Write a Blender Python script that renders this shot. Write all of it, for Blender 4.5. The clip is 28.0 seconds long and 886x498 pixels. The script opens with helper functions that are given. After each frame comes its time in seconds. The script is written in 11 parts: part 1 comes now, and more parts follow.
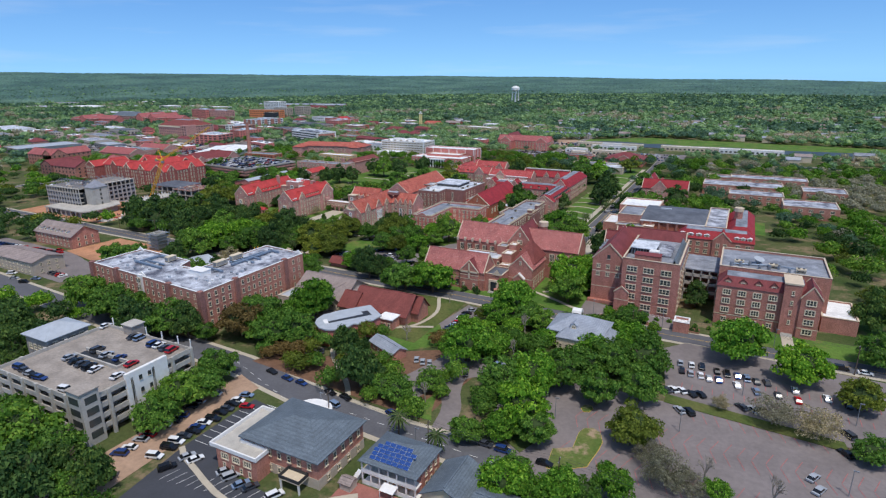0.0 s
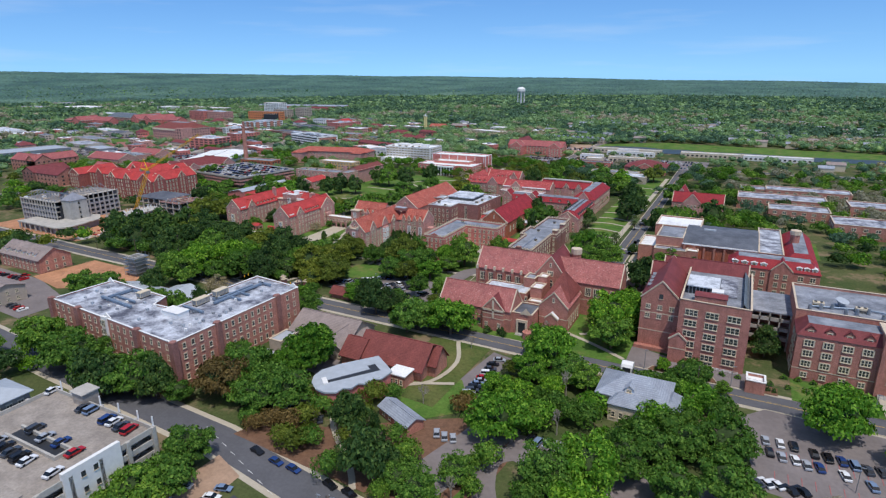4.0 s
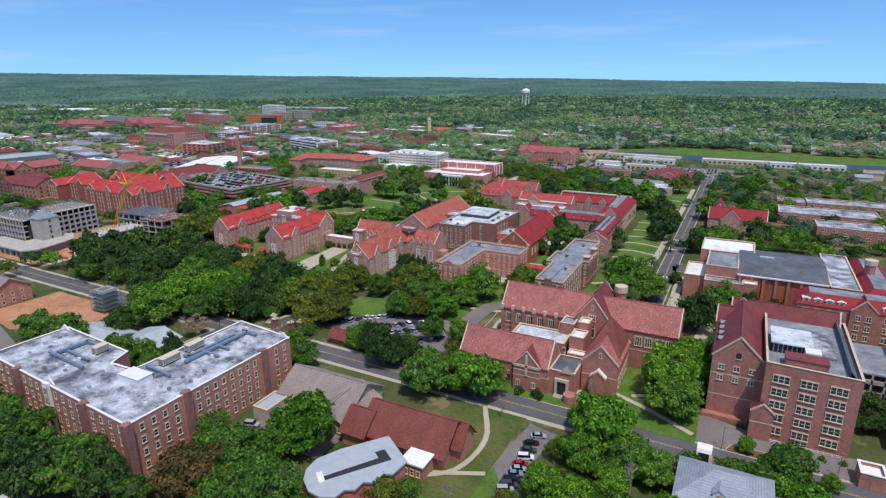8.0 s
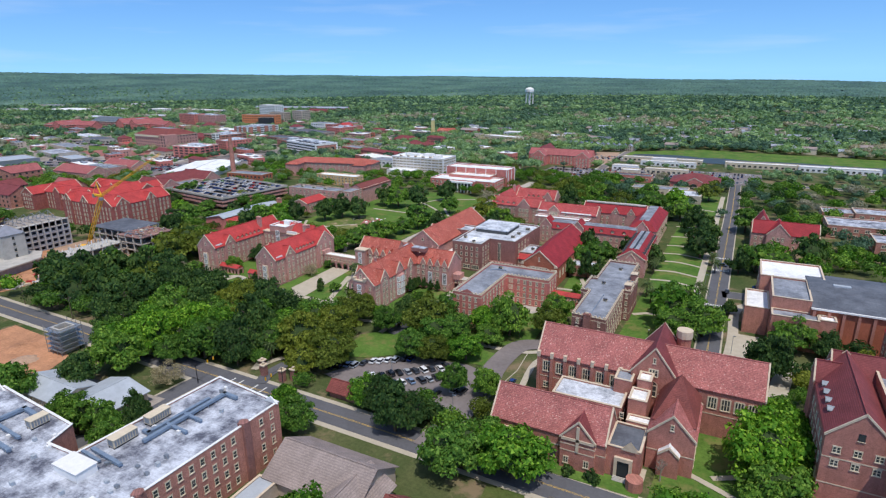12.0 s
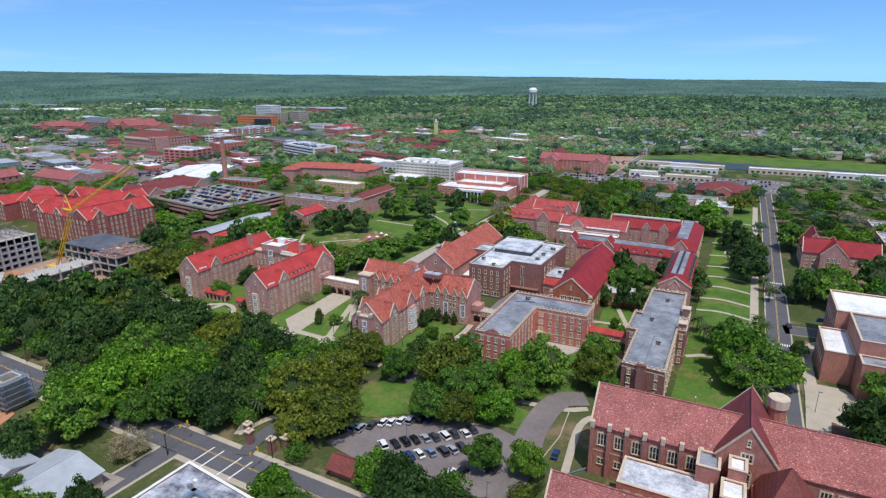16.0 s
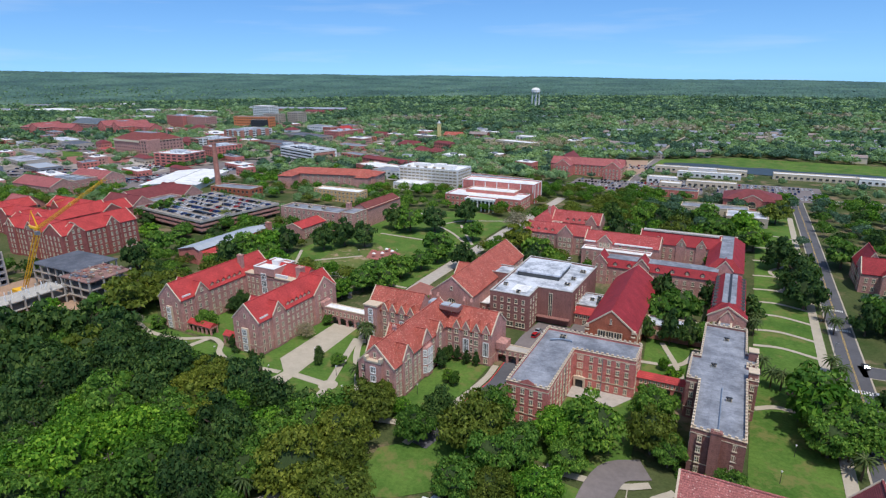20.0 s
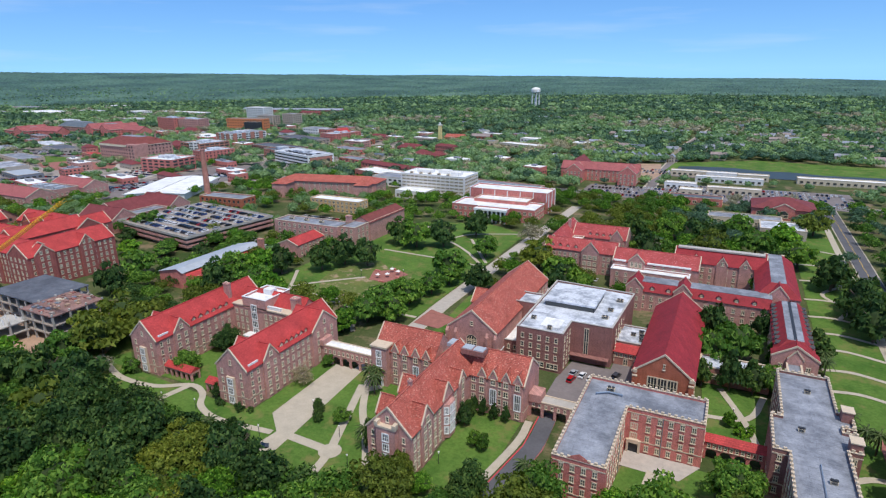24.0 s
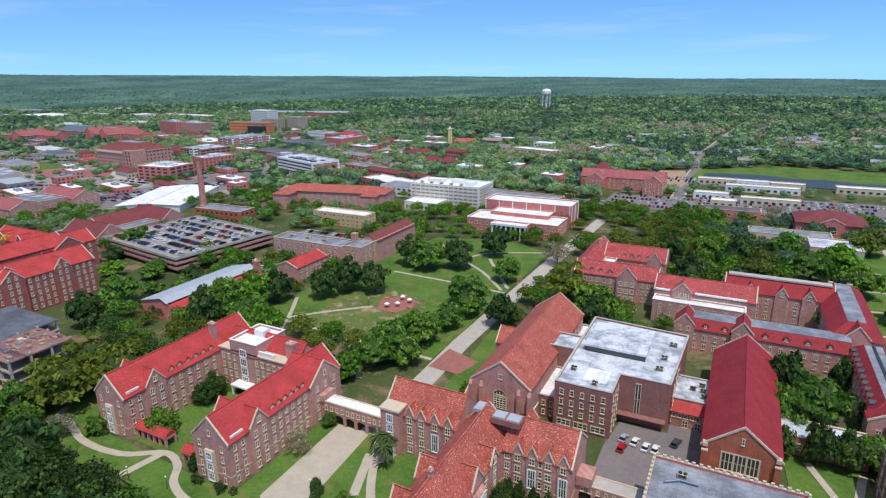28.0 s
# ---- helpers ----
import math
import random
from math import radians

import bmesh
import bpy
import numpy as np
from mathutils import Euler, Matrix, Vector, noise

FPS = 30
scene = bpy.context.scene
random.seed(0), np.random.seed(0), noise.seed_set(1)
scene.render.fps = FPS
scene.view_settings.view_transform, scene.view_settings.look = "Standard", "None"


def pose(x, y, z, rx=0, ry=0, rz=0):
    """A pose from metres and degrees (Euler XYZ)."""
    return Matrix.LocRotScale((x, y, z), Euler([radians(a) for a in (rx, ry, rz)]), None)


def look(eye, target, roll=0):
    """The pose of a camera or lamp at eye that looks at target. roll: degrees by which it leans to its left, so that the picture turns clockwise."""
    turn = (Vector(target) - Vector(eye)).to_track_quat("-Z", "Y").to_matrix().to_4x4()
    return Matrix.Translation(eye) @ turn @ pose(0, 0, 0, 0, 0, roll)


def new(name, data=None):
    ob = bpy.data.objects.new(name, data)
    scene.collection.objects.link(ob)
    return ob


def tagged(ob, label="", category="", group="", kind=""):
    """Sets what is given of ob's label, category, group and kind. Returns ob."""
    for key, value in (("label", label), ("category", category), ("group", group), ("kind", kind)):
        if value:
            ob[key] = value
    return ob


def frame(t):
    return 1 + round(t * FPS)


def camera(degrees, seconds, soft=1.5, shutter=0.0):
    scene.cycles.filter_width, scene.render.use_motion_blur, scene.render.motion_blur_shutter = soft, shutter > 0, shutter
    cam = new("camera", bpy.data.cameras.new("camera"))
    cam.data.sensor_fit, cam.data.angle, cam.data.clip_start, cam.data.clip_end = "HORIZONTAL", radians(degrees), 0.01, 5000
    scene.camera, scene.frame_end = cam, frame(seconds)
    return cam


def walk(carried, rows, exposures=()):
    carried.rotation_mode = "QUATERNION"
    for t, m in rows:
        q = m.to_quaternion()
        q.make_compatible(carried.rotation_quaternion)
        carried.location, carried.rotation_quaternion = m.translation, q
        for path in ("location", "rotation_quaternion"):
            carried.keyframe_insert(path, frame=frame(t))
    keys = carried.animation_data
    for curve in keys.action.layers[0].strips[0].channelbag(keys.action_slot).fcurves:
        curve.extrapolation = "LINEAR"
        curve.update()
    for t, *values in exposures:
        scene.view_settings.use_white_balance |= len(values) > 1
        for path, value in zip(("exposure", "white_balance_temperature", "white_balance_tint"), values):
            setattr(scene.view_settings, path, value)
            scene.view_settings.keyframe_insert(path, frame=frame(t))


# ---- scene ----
cam = camera(74.99, 28.0, 1.25)
# seconds, x, y, z, yaw, dip below the level, roll
FLIGHT = (
    (0, 0.00, 0.00, 100.49, 27.333, 16.974, -0.517),
    (2, -12.88, 17.18, 101.33, 27.360, 16.993, -0.457),
    (4, -26.21, 34.44, 102.13, 27.451, 16.958, -0.375),
    (6, -39.62, 52.09, 102.98, 27.422, 16.930, -0.391),
    (8, -53.00, 70.41, 103.65, 27.508, 16.892, -0.452),
    (10, -66.07, 87.90, 103.60, 27.536, 16.940, -0.522),
    (12, -79.36, 104.45, 103.24, 27.480, 17.004, -0.528),
    (14, -92.75, 120.77, 103.14, 27.410, 16.999, -0.484),
    (16, -104.92, 136.06, 103.20, 27.306, 17.024, -0.410),
    (18, -116.51, 150.77, 103.35, 27.249, 17.022, -0.343),
    (20, -128.33, 164.33, 103.33, 27.144, 17.059, -0.402),
    (22, -140.39, 178.04, 103.42, 26.961, 17.114, -0.497),
    (24, -151.58, 192.25, 103.79, 26.767, 17.106, -0.606),
    (26, -162.00, 207.16, 104.38, 27.145, 17.122, -0.713),
    (28, -172.30, 222.29, 104.85, 27.434, 17.003, -0.781),
)
walk(cam, [(t, pose(x, y, z, 90 - dip, 0, yaw) @ pose(0, 0, 0, 0, 0, roll)) for t, x, y, z, yaw, dip, roll in FLIGHT], [(0, 0.04), (8, 0.09), (14, 0.18), (20, 0.12), (25, 0.18), (28, 0.20)])

# ---- light ----
SUN_AZ, SUN_EL = radians(136), radians(67)
world = bpy.data.worlds.new("sky")
scene.world = world
world.use_nodes = True
_wn = world.node_tree.nodes
_sky = _wn.new("ShaderNodeTexSky")
_sky.sky_type, _sky.sun_disc = "NISHITA", False
_sky.sun_elevation, _sky.sun_rotation = SUN_EL, SUN_AZ
_sky.altitude, _sky.air_density, _sky.dust_density, _sky.ozone_density = 100, 1.0, 0.6, 2.0
_wn["Background"].inputs["Strength"].default_value = 0.15
_tc, _sx, _cx = _wn.new("ShaderNodeTexCoord"), _wn.new("ShaderNodeSeparateXYZ"), _wn.new("ShaderNodeCombineXYZ")
_up, _hi, _tint = _wn.new("ShaderNodeMath"), _wn.new("ShaderNodeMath"), _wn.new("ShaderNodeMix")
_up.operation, _hi.operation, _hi.inputs[1].default_value = "MAXIMUM", "ADD", 0.14
_up.inputs[1].default_value = 0.0
_tint.data_type, _tint.blend_type, _tint.inputs[0].default_value, _tint.inputs[7].default_value = "RGBA", "MULTIPLY", 1.0, (0.60, 0.97, 1.20, 1)
_wl = world.node_tree.links
# clear air: the pale band at the very horizon is kept out of the sky
_wl.new(_tc.outputs["Generated"], _sx.inputs[0])
_wl.new(_sx.outputs[2], _up.inputs[0])
_wl.new(_up.outputs[0], _hi.inputs[0])
_wl.new(_sx.outputs[0], _cx.inputs[0])
_wl.new(_sx.outputs[1], _cx.inputs[1])
_wl.new(_hi.outputs[0], _cx.inputs[2])
_wl.new(_cx.outputs[0], _sky.inputs["Vector"])
_wl.new(_sky.outputs[0], _tint.inputs[6])
# azure low down, whiter towards the high sun, thin cloud wisps
_high = _wn.new("ShaderNodeValToRGB")
_high.color_ramp.elements[0].position, _high.color_ramp.elements[0].color = 0.0, (0.70, 0.98, 1.16, 1)
_high.color_ramp.elements[1].position, _high.color_ramp.elements[1].color = 0.75, (1.0, 0.98, 0.94, 1)
_mid = _high.color_ramp.elements.new(0.16)
_mid.color = (0.52, 0.84, 1.16, 1)
_wl.new(_sx.outputs[2], _high.inputs[0])
_wl.new(_high.outputs[0], _tint.inputs[7])
_cl, _cm, _cr, _wisp = _wn.new("ShaderNodeTexNoise"), _wn.new("ShaderNodeMapping"), _wn.new("ShaderNodeValToRGB"), _wn.new("ShaderNodeMix")
_cm.inputs["Scale"].default_value = (1.6, 1.6, 16)
_cl.inputs["Scale"].default_value, _cl.inputs["Detail"].default_value = 2.2, 7
_cr.color_ramp.elements[0].position, _cr.color_ramp.elements[1].position = 0.54, 0.84
_cr.color_ramp.elements[0].color, _cr.color_ramp.elements[1].color = (0, 0, 0, 1), (0.26, 0.26, 0.26, 1)
_wisp.data_type, _wisp.inputs[7].default_value = "RGBA", (5.2, 5.6, 6.0, 1)
_wl.new(_tc.outputs["Generated"], _cm.inputs["Vector"])
_wl.new(_cm.outputs[0], _cl.inputs["Vector"])
_wl.new(_cl.outputs["Fac"], _cr.inputs[0])
_wl.new(_cr.outputs[0], _wisp.inputs[0])
_wl.new(_tint.outputs[2], _wisp.inputs[6])
_wl.new(_wisp.outputs[2], _wn["Background"].inputs["Color"])
_sd = bpy.data.lights.new("sun", "SUN")
_sd.energy, _sd.angle, _sd.color = 2.9, radians(0.6), (1.0, 0.95, 0.90)
_so = new("sun", _sd)
_sv = Vector((math.sin(SUN_AZ) * math.cos(SUN_EL), math.cos(SUN_AZ) * math.cos(SUN_EL), math.sin(SUN_EL)))
_so.matrix_world = look(_sv * 500, (0, 0, 0))

# ---- materials ----
def rgb(r, g, b, k=1.0):
    """Linear colour from 0..255 display values."""
    f = lambda c: ((c / 255 + 0.055) / 1.055) ** 2.4 if c > 10 else c / 255 / 12.92
    return (f(r) * k, f(g) * k, f(b) * k, 1.0)


class Mat:
    """A node material under construction."""

    def __init__(self, name, rough=0.8, metal=0.0, spec=0.3):
        self.m = bpy.data.materials.new(name)
        self.m.use_nodes = True
        self.n, self.l = self.m.node_tree.nodes, self.m.node_tree.links
        self.b = self.n["Principled BSDF"]
        self.b.inputs["Roughness"].default_value = rough
        self.b.inputs["Metallic"].default_value = metal
        self.b.inputs["Specular IOR Level"].default_value = spec
        self.co = None

    def coords(self):
        if self.co is None:
            self.co = self.n.new("ShaderNodeTexCoord").outputs["Object"]
        return self.co

    def mapped(self, sx, sy, sz):
        mp = self.n.new("ShaderNodeMapping")
        mp.inputs["Scale"].default_value = (sx, sy, sz)
        self.l.new(self.coords(), mp.inputs["Vector"])
        return mp.outputs[0]

    def noise(self, scale, detail=3.0, rough=0.6, vec=None):
        t = self.n.new("ShaderNodeTexNoise")
        t.inputs["Scale"].default_value, t.inputs["Detail"].default_value, t.inputs["Roughness"].default_value = scale, detail, rough
        self.l.new(vec or self.coords(), t.inputs["Vector"])
        return t.outputs["Fac"]

    def ramp(self, fac, *stops):
        r = self.n.new("ShaderNodeValToRGB")
        e = r.color_ramp.elements
        while len(e) < len(stops):
            e.new(0.5)
        for el, (p, c) in zip(e, stops):
            el.position, el.color = p, c
        self.l.new(fac, r.inputs[0])
        return r.outputs[0]

    def mix(self, fac, a, b, kind="MIX"):
        x = self.n.new("ShaderNodeMix")
        x.data_type, x.blend_type = "RGBA", kind
        for v, s in ((fac, x.inputs[0]), (a, x.inputs[6]), (b, x.inputs[7])):
            if isinstance(v, (float, int, tuple)):
                s.default_value = v
            else:
                self.l.new(v, s)
        return x.outputs[2]

    def island(self):
        return self.n.new("ShaderNodeNewGeometry").outputs["Random Per Island"]

    def each(self):
        return self.n.new("ShaderNodeObjectInfo").outputs["Random"]

    def color(self, c):
        if isinstance(c, tuple):
            self.b.inputs["Base Color"].default_value = c
        else:
            self.l.new(c, self.b.inputs["Base Color"])
        return self

    def bump(self, h, strength=0.4, dist=0.05):
        bp = self.n.new("ShaderNodeBump")
        bp.inputs["Strength"].default_value, bp.inputs["Distance"].default_value = strength, dist
        self.l.new(h, bp.inputs["Height"])
        self.l.new(bp.outputs[0], self.b.inputs["Normal"])
        return self


def scaled(c, k):
    return (c[0] * k, c[1] * k, c[2] * k, 1.0)


def brick(name, c, var=0.28):
    """Brickwork with soft course lines, patches and weather stains."""
    m = Mat(name, 0.85)
    sep, comb, add = m.n.new("ShaderNodeSeparateXYZ"), m.n.new("ShaderNodeCombineXYZ"), m.n.new("ShaderNodeMath")
    m.l.new(m.coords(), sep.inputs[0])
    m.l.new(sep.outputs[0], add.inputs[0])
    m.l.new(sep.outputs[1], add.inputs[1])
    m.l.new(add.outputs[0], comb.inputs[0])
    m.l.new(sep.outputs[2], comb.inputs[1])
    t = m.n.new("ShaderNodeTexBrick")
    t.inputs["Scale"].default_value = 1.0
    t.inputs["Brick Width"].default_value, t.inputs["Row Height"].default_value, t.inputs["Mortar Size"].default_value = 0.24, 0.085, 0.008
    t.inputs["Color1"].default_value, t.inputs["Color2"].default_value = scaled(c, 1 - var), scaled(c, 1 + var)
    t.inputs["Mortar"].default_value = scaled(c, 1.25)
    m.l.new(comb.outputs[0], t.inputs["Vector"])
    stain = m.ramp(m.noise(0.35, 4), (0.3, scaled((1, 1, 1), 0.80)), (0.7, scaled((1, 1, 1), 1.12)))
    streak = m.ramp(m.noise(1.0, 3, vec=m.mapped(1.1, 1.1, 0.12)), (0.3, scaled((1, 1, 1), 0.88)), (0.65, scaled((1, 1, 1), 1.06)))
    m.color(m.mix(1.0, m.mix(1.0, t.outputs["Color"], stain, "MULTIPLY"), streak, "MULTIPLY"))
    return m.m


def tile_roof(name, c, speck=0.25, pale=None):
    """Clay roof tiles: small pieces of uneven colour in rows, with weathering."""
    m = Mat(name, 0.75)
    v = m.n.new("ShaderNodeTexVoronoi")
    v.inputs["Scale"].default_value = 4.2
    m.l.new(m.coords(), v.inputs["Vector"])
    sep = m.n.new("ShaderNodeSeparateColor")
    m.l.new(v.outputs["Color"], sep.inputs[0])
    piece = m.ramp(sep.outputs[0], (0.0, scaled(c, 1 - speck)), (0.6, c), (0.93, scaled(c, 1 + speck)), (1.0, pale or scaled(c, 1 + 1.6 * speck)))
    old = m.ramp(m.noise(0.22, 4), (0.32, scaled((1, 1, 1), 0.80)), (0.68, scaled((1, 1, 1), 1.12)))
    wv = m.n.new("ShaderNodeTexWave")
    wv.wave_type, wv.bands_direction = "BANDS", "Z"
    wv.inputs["Scale"].default_value, wv.inputs["Distortion"].default_value = 0.9, 0.4
    m.l.new(m.coords(), wv.inputs["Vector"])
    rows = m.ramp(wv.outputs["Fac"], (0.0, scaled((1, 1, 1), 0.86)), (0.5, scaled((1, 1, 1), 1.04)))
    m.color(m.mix(1.0, m.mix(1.0, piece, old, "MULTIPLY"), rows, "MULTIPLY"))
    m.bump(wv.outputs["Fac"], 0.5, 0.06)
    return m.m


def plain(name, c, rough=0.7, var=0.12, scale=0.8, metal=0.0, spec=0.3):
    """Paint, stone or concrete with broad stains and fine grain."""
    m = Mat(name, rough, metal, spec)
    a = m.ramp(m.noise(scale, 5), (0.3, scaled(c, 1 - var)), (0.7, scaled(c, 1 + var)))
    g = m.ramp(m.noise(scale * 9, 3), (0.35, scaled((1, 1, 1), 1 - var / 2)), (0.65, scaled((1, 1, 1), 1 + var / 2)))
    m.color(m.mix(1.0, a, g, "MULTIPLY"))
    return m.m


def membrane(name, c, dark, seam=0.25, amount=0.5):
    """A flat roof skin: pale, with sheets laid side by side, puddle stains and dirt."""
    m = Mat(name, 0.7)
    st = m.ramp(m.noise(0.13, 9, 0.74), (0.40, dark), (0.40 + 0.3 * amount, c))
    fine = m.ramp(m.noise(1.7, 4), (0.3, scaled((1, 1, 1), 0.84)), (0.7, scaled((1, 1, 1), 1.08)))
    bt = m.n.new("ShaderNodeTexBrick")
    bt.offset = 0.3
    bt.inputs["Scale"].default_value, bt.inputs["Brick Width"].default_value, bt.inputs["Row Height"].default_value = 1.0, 9.0, 1.6
    bt.inputs["Mortar Size"].default_value = 0.05
    bt.inputs["Color1"].default_value, bt.inputs["Color2"].default_value = (1, 1, 1, 1), scaled((1, 1, 1), 0.93)
    bt.inputs["Mortar"].default_value = scaled((1, 1, 1), 1 - seam)
    m.l.new(m.coords(), bt.inputs["Vector"])
    m.color(m.mix(1.0, m.mix(1.0, st, fine, "MULTIPLY"), bt.outputs["Color"], "MULTIPLY"))
    return m.m


def leafy(name, lo, hi, each=0.35, through_leaf=0.3):
    """Leaves whose colour changes from spray to spray and from tree to tree; light also shines through them."""
    m = Mat(name, 0.6, 0, 0.12)
    c = m.ramp(m.island(), (0.0, scaled(lo, 0.8)), (0.5, lo), (1.0, hi))
    t = m.ramp(m.each(), (0.0, (1 - each, 1 - each * 0.9, 1 - each, 1)), (0.5, (1, 1, 1, 1)), (1.0, (1 + each, 1 + each * 0.6, 1, 1)))
    c = m.mix(1.0, c, t, "MULTIPLY")
    m.color(c)
    tr, mx = m.n.new("ShaderNodeBsdfTranslucent"), m.n.new("ShaderNodeMixShader")
    m.l.new(m.mix(1.0, c, (1.25, 1.3, 0.6, 1), "MULTIPLY"), tr.inputs["Color"])
    mx.inputs[0].default_value = through_leaf
    m.l.new(m.b.outputs[0], mx.inputs[1])
    m.l.new(tr.outputs[0], mx.inputs[2])
    m.l.new(mx.outputs[0], m.n["Material Output"].inputs["Surface"])
    return m.m


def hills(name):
    """Far woods: dark canopy with paler stands and clearings, aerial haze put into its blue-green colour."""
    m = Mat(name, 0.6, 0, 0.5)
    # the blue-green cast of this ramp stands in for haze
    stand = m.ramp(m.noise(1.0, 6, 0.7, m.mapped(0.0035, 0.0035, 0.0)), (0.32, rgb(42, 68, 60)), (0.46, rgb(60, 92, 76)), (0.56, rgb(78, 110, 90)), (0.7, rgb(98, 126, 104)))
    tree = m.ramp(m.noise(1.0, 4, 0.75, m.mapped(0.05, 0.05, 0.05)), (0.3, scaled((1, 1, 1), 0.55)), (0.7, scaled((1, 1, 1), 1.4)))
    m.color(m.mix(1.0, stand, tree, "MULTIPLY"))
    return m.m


def grass(name, a, b, soil=None, patch=0.06):
    m = Mat(name, 0.9, 0, 0.1)
    c = m.ramp(m.noise(patch, 5, 0.65), (0.35, a), (0.65, b))
    f = m.ramp(m.noise(0.9, 5, 0.75), (0.3, scaled((1, 1, 1), 0.72)), (0.7, scaled((1, 1, 1), 1.22)))
    c = m.mix(1.0, c, f, "MULTIPLY")
    if soil:
        c = m.mix(m.ramp(m.noise(patch * 1.7, 6, 0.7), (0.52, (0, 0, 0, 1)), (0.62, (1, 1, 1, 1))), c, soil)
    m.color(c)
    m.bump(m.noise(2.5, 4), 0.5, 0.2)
    return m.m


BRICK_RED = brick("brick_red", rgb(178, 124, 108))
BRICK_DORM = brick("brick_pinkish_brown", rgb(186, 140, 130))
BRICK_ROSE = brick("brick_rose", rgb(196, 120, 110))
BRICK_DARK = brick("brick_dark_brown", rgb(144, 102, 94))
BRICK_CHURCH = brick("brick_church", rgb(174, 118, 104))
BRICK_DEEP = brick("brick_deep_red", rgb(156, 92, 84))
BRICK_ORANGE = brick("brick_orange_brown", rgb(172, 102, 78))
STONE = plain("limestone_trim", rgb(202, 184, 160), 0.8, 0.10)
CONCRETE = plain("concrete", rgb(176, 171, 162), 0.85, 0.16, 0.3)
CONCRETE_OLD = plain("weathered_concrete", rgb(150, 141, 132), 0.9, 0.24, 0.15)
FRAME = plain("cream_window_paint", rgb(218, 206, 178), 0.6, 0.06)
# dark core colour: inner twigs with the shade inside a crown painted in
TWIG_SHADE = plain("inner_twig_shade", rgb(52, 68, 34), 0.95, 0.25, 3.0)
WHITE = plain("white_paint", rgb(226, 224, 220), 0.6, 0.06)
BEIGE = plain("beige_render", rgb(205, 190, 165), 0.8, 0.08)
TAN = plain("tan_block", rgb(182, 168, 152), 0.85, 0.1)
TILE_RED = tile_roof("roof_tile_red", rgb(180, 66, 64), 0.22)
TILE_ORANGE = tile_roof("roof_tile_orange", rgb(172, 90, 76), 0.34, rgb(214, 166, 146))
TILE_SPECK = tile_roof("roof_tile_speckled", rgb(168, 102, 96), 0.3, rgb(206, 168, 156))
TILE_CRIMSON = tile_roof("roof_tile_crimson", rgb(148, 46, 52), 0.2)
TILE_PATCHY = tile_roof("roof_tile_mixed_red", rgb(170, 74, 72), 0.34, rgb(216, 158, 152))
TILE_MAROON = tile_roof("roof_tile_maroon", rgb(124, 62, 63), 0.16)
TILE_RUST = tile_roof("roof_tile_rust", rgb(126, 68, 62), 0.22)
# red tile for distant roofs, muted towards pink to carry the haze
TILE_FAR = tile_roof("roof_tile_far_hazed", rgb(160, 92, 90), 0.2)
SHINGLE_GREY = tile_roof("shingle_slate_grey", rgb(98, 108, 116), 0.18)
SHINGLE_BROWN = tile_roof("shingle_brown_grey", rgb(148, 134, 128), 0.14)
SHINGLE_PALE = tile_roof("shingle_pale_grey", rgb(150, 156, 166), 0.12)
ROOF_WHITE = membrane("roof_white", rgb(216, 220, 226), rgb(146, 152, 160), 0.2, 0.5)
ROOF_CLEAN = membrane("roof_clean_white", rgb(240, 240, 238), rgb(216, 216, 214), 0.06, 0.4)
ROOF_STAINED = membrane("roof_stained_grey", rgb(208, 212, 220), rgb(88, 90, 102), 0.25, 0.7)
ROOF_GREY = membrane("roof_grey_sheet", rgb(164, 168, 176), rgb(112, 116, 124), 0.3, 0.8)
ROOF_DARK = membrane("roof_dark_grey", rgb(112, 116, 124), rgb(84, 88, 96), 0.25, 0.8)
METAL_PALE = plain("pale_metal_roof", rgb(168, 174, 180), 0.5, 0.10, 0.4, 0.0, 0.4)
METAL_GREY = plain("grey_metal", rgb(150, 155, 160), 0.45, 0.1, 1.0, 0.6)
DUCT = plain("duct_blue_grey", rgb(124, 140, 158), 0.5, 0.12, 0.8, 0.2)
METAL_DARK = plain("dark_metal", rgb(60, 62, 66), 0.5, 0.1, 1.0, 0.3)
YELLOW = plain("yellow_paint", rgb(235, 180, 40), 0.5, 0.08)
GLASS = Mat("window_glass", 0.12, 0.0, 0.6).color(rgb(66, 70, 70)).m
ASPHALT = plain("asphalt_road", rgb(92, 92, 96), 0.9, 0.14, 0.12)
ASPHALT_LOT = plain("asphalt_worn_lot", rgb(122, 114, 112), 0.9, 0.16, 0.08)
ASPHALT_NEW = plain("asphalt_fresh", rgb(66, 68, 74), 0.85, 0.1, 0.2)
PAVING = plain("pale_paving", rgb(178, 168, 150), 0.85, 0.1, 0.25)
PAVER = plain("paver_greyish", rgb(176, 168, 158), 0.85, 0.12, 0.5)
PAVER_RED = plain("red_brick_paving", rgb(152, 100, 90), 0.85, 0.16, 0.5)
DIRT = plain("clay_dirt", rgb(166, 138, 116), 0.95, 0.2, 0.1)
DIRT_ORANGE = plain("orange_clay", rgb(176, 128, 96), 0.95, 0.24, 0.12)
MARK_WHITE = plain("road_paint_white", rgb(220, 220, 215), 0.7, 0.1)
MARK_YELLOW = plain("road_paint_yellow", rgb(205, 170, 80), 0.7, 0.1)
MARK_RED = plain("road_paint_red", rgb(158, 100, 98), 0.7, 0.2)
GRASS = grass("lawn", rgb(70, 102, 42), rgb(96, 124, 56), rgb(112, 116, 66))
GRASS_DRY = grass("lawn_dry", rgb(68, 88, 42), rgb(104, 104, 62))
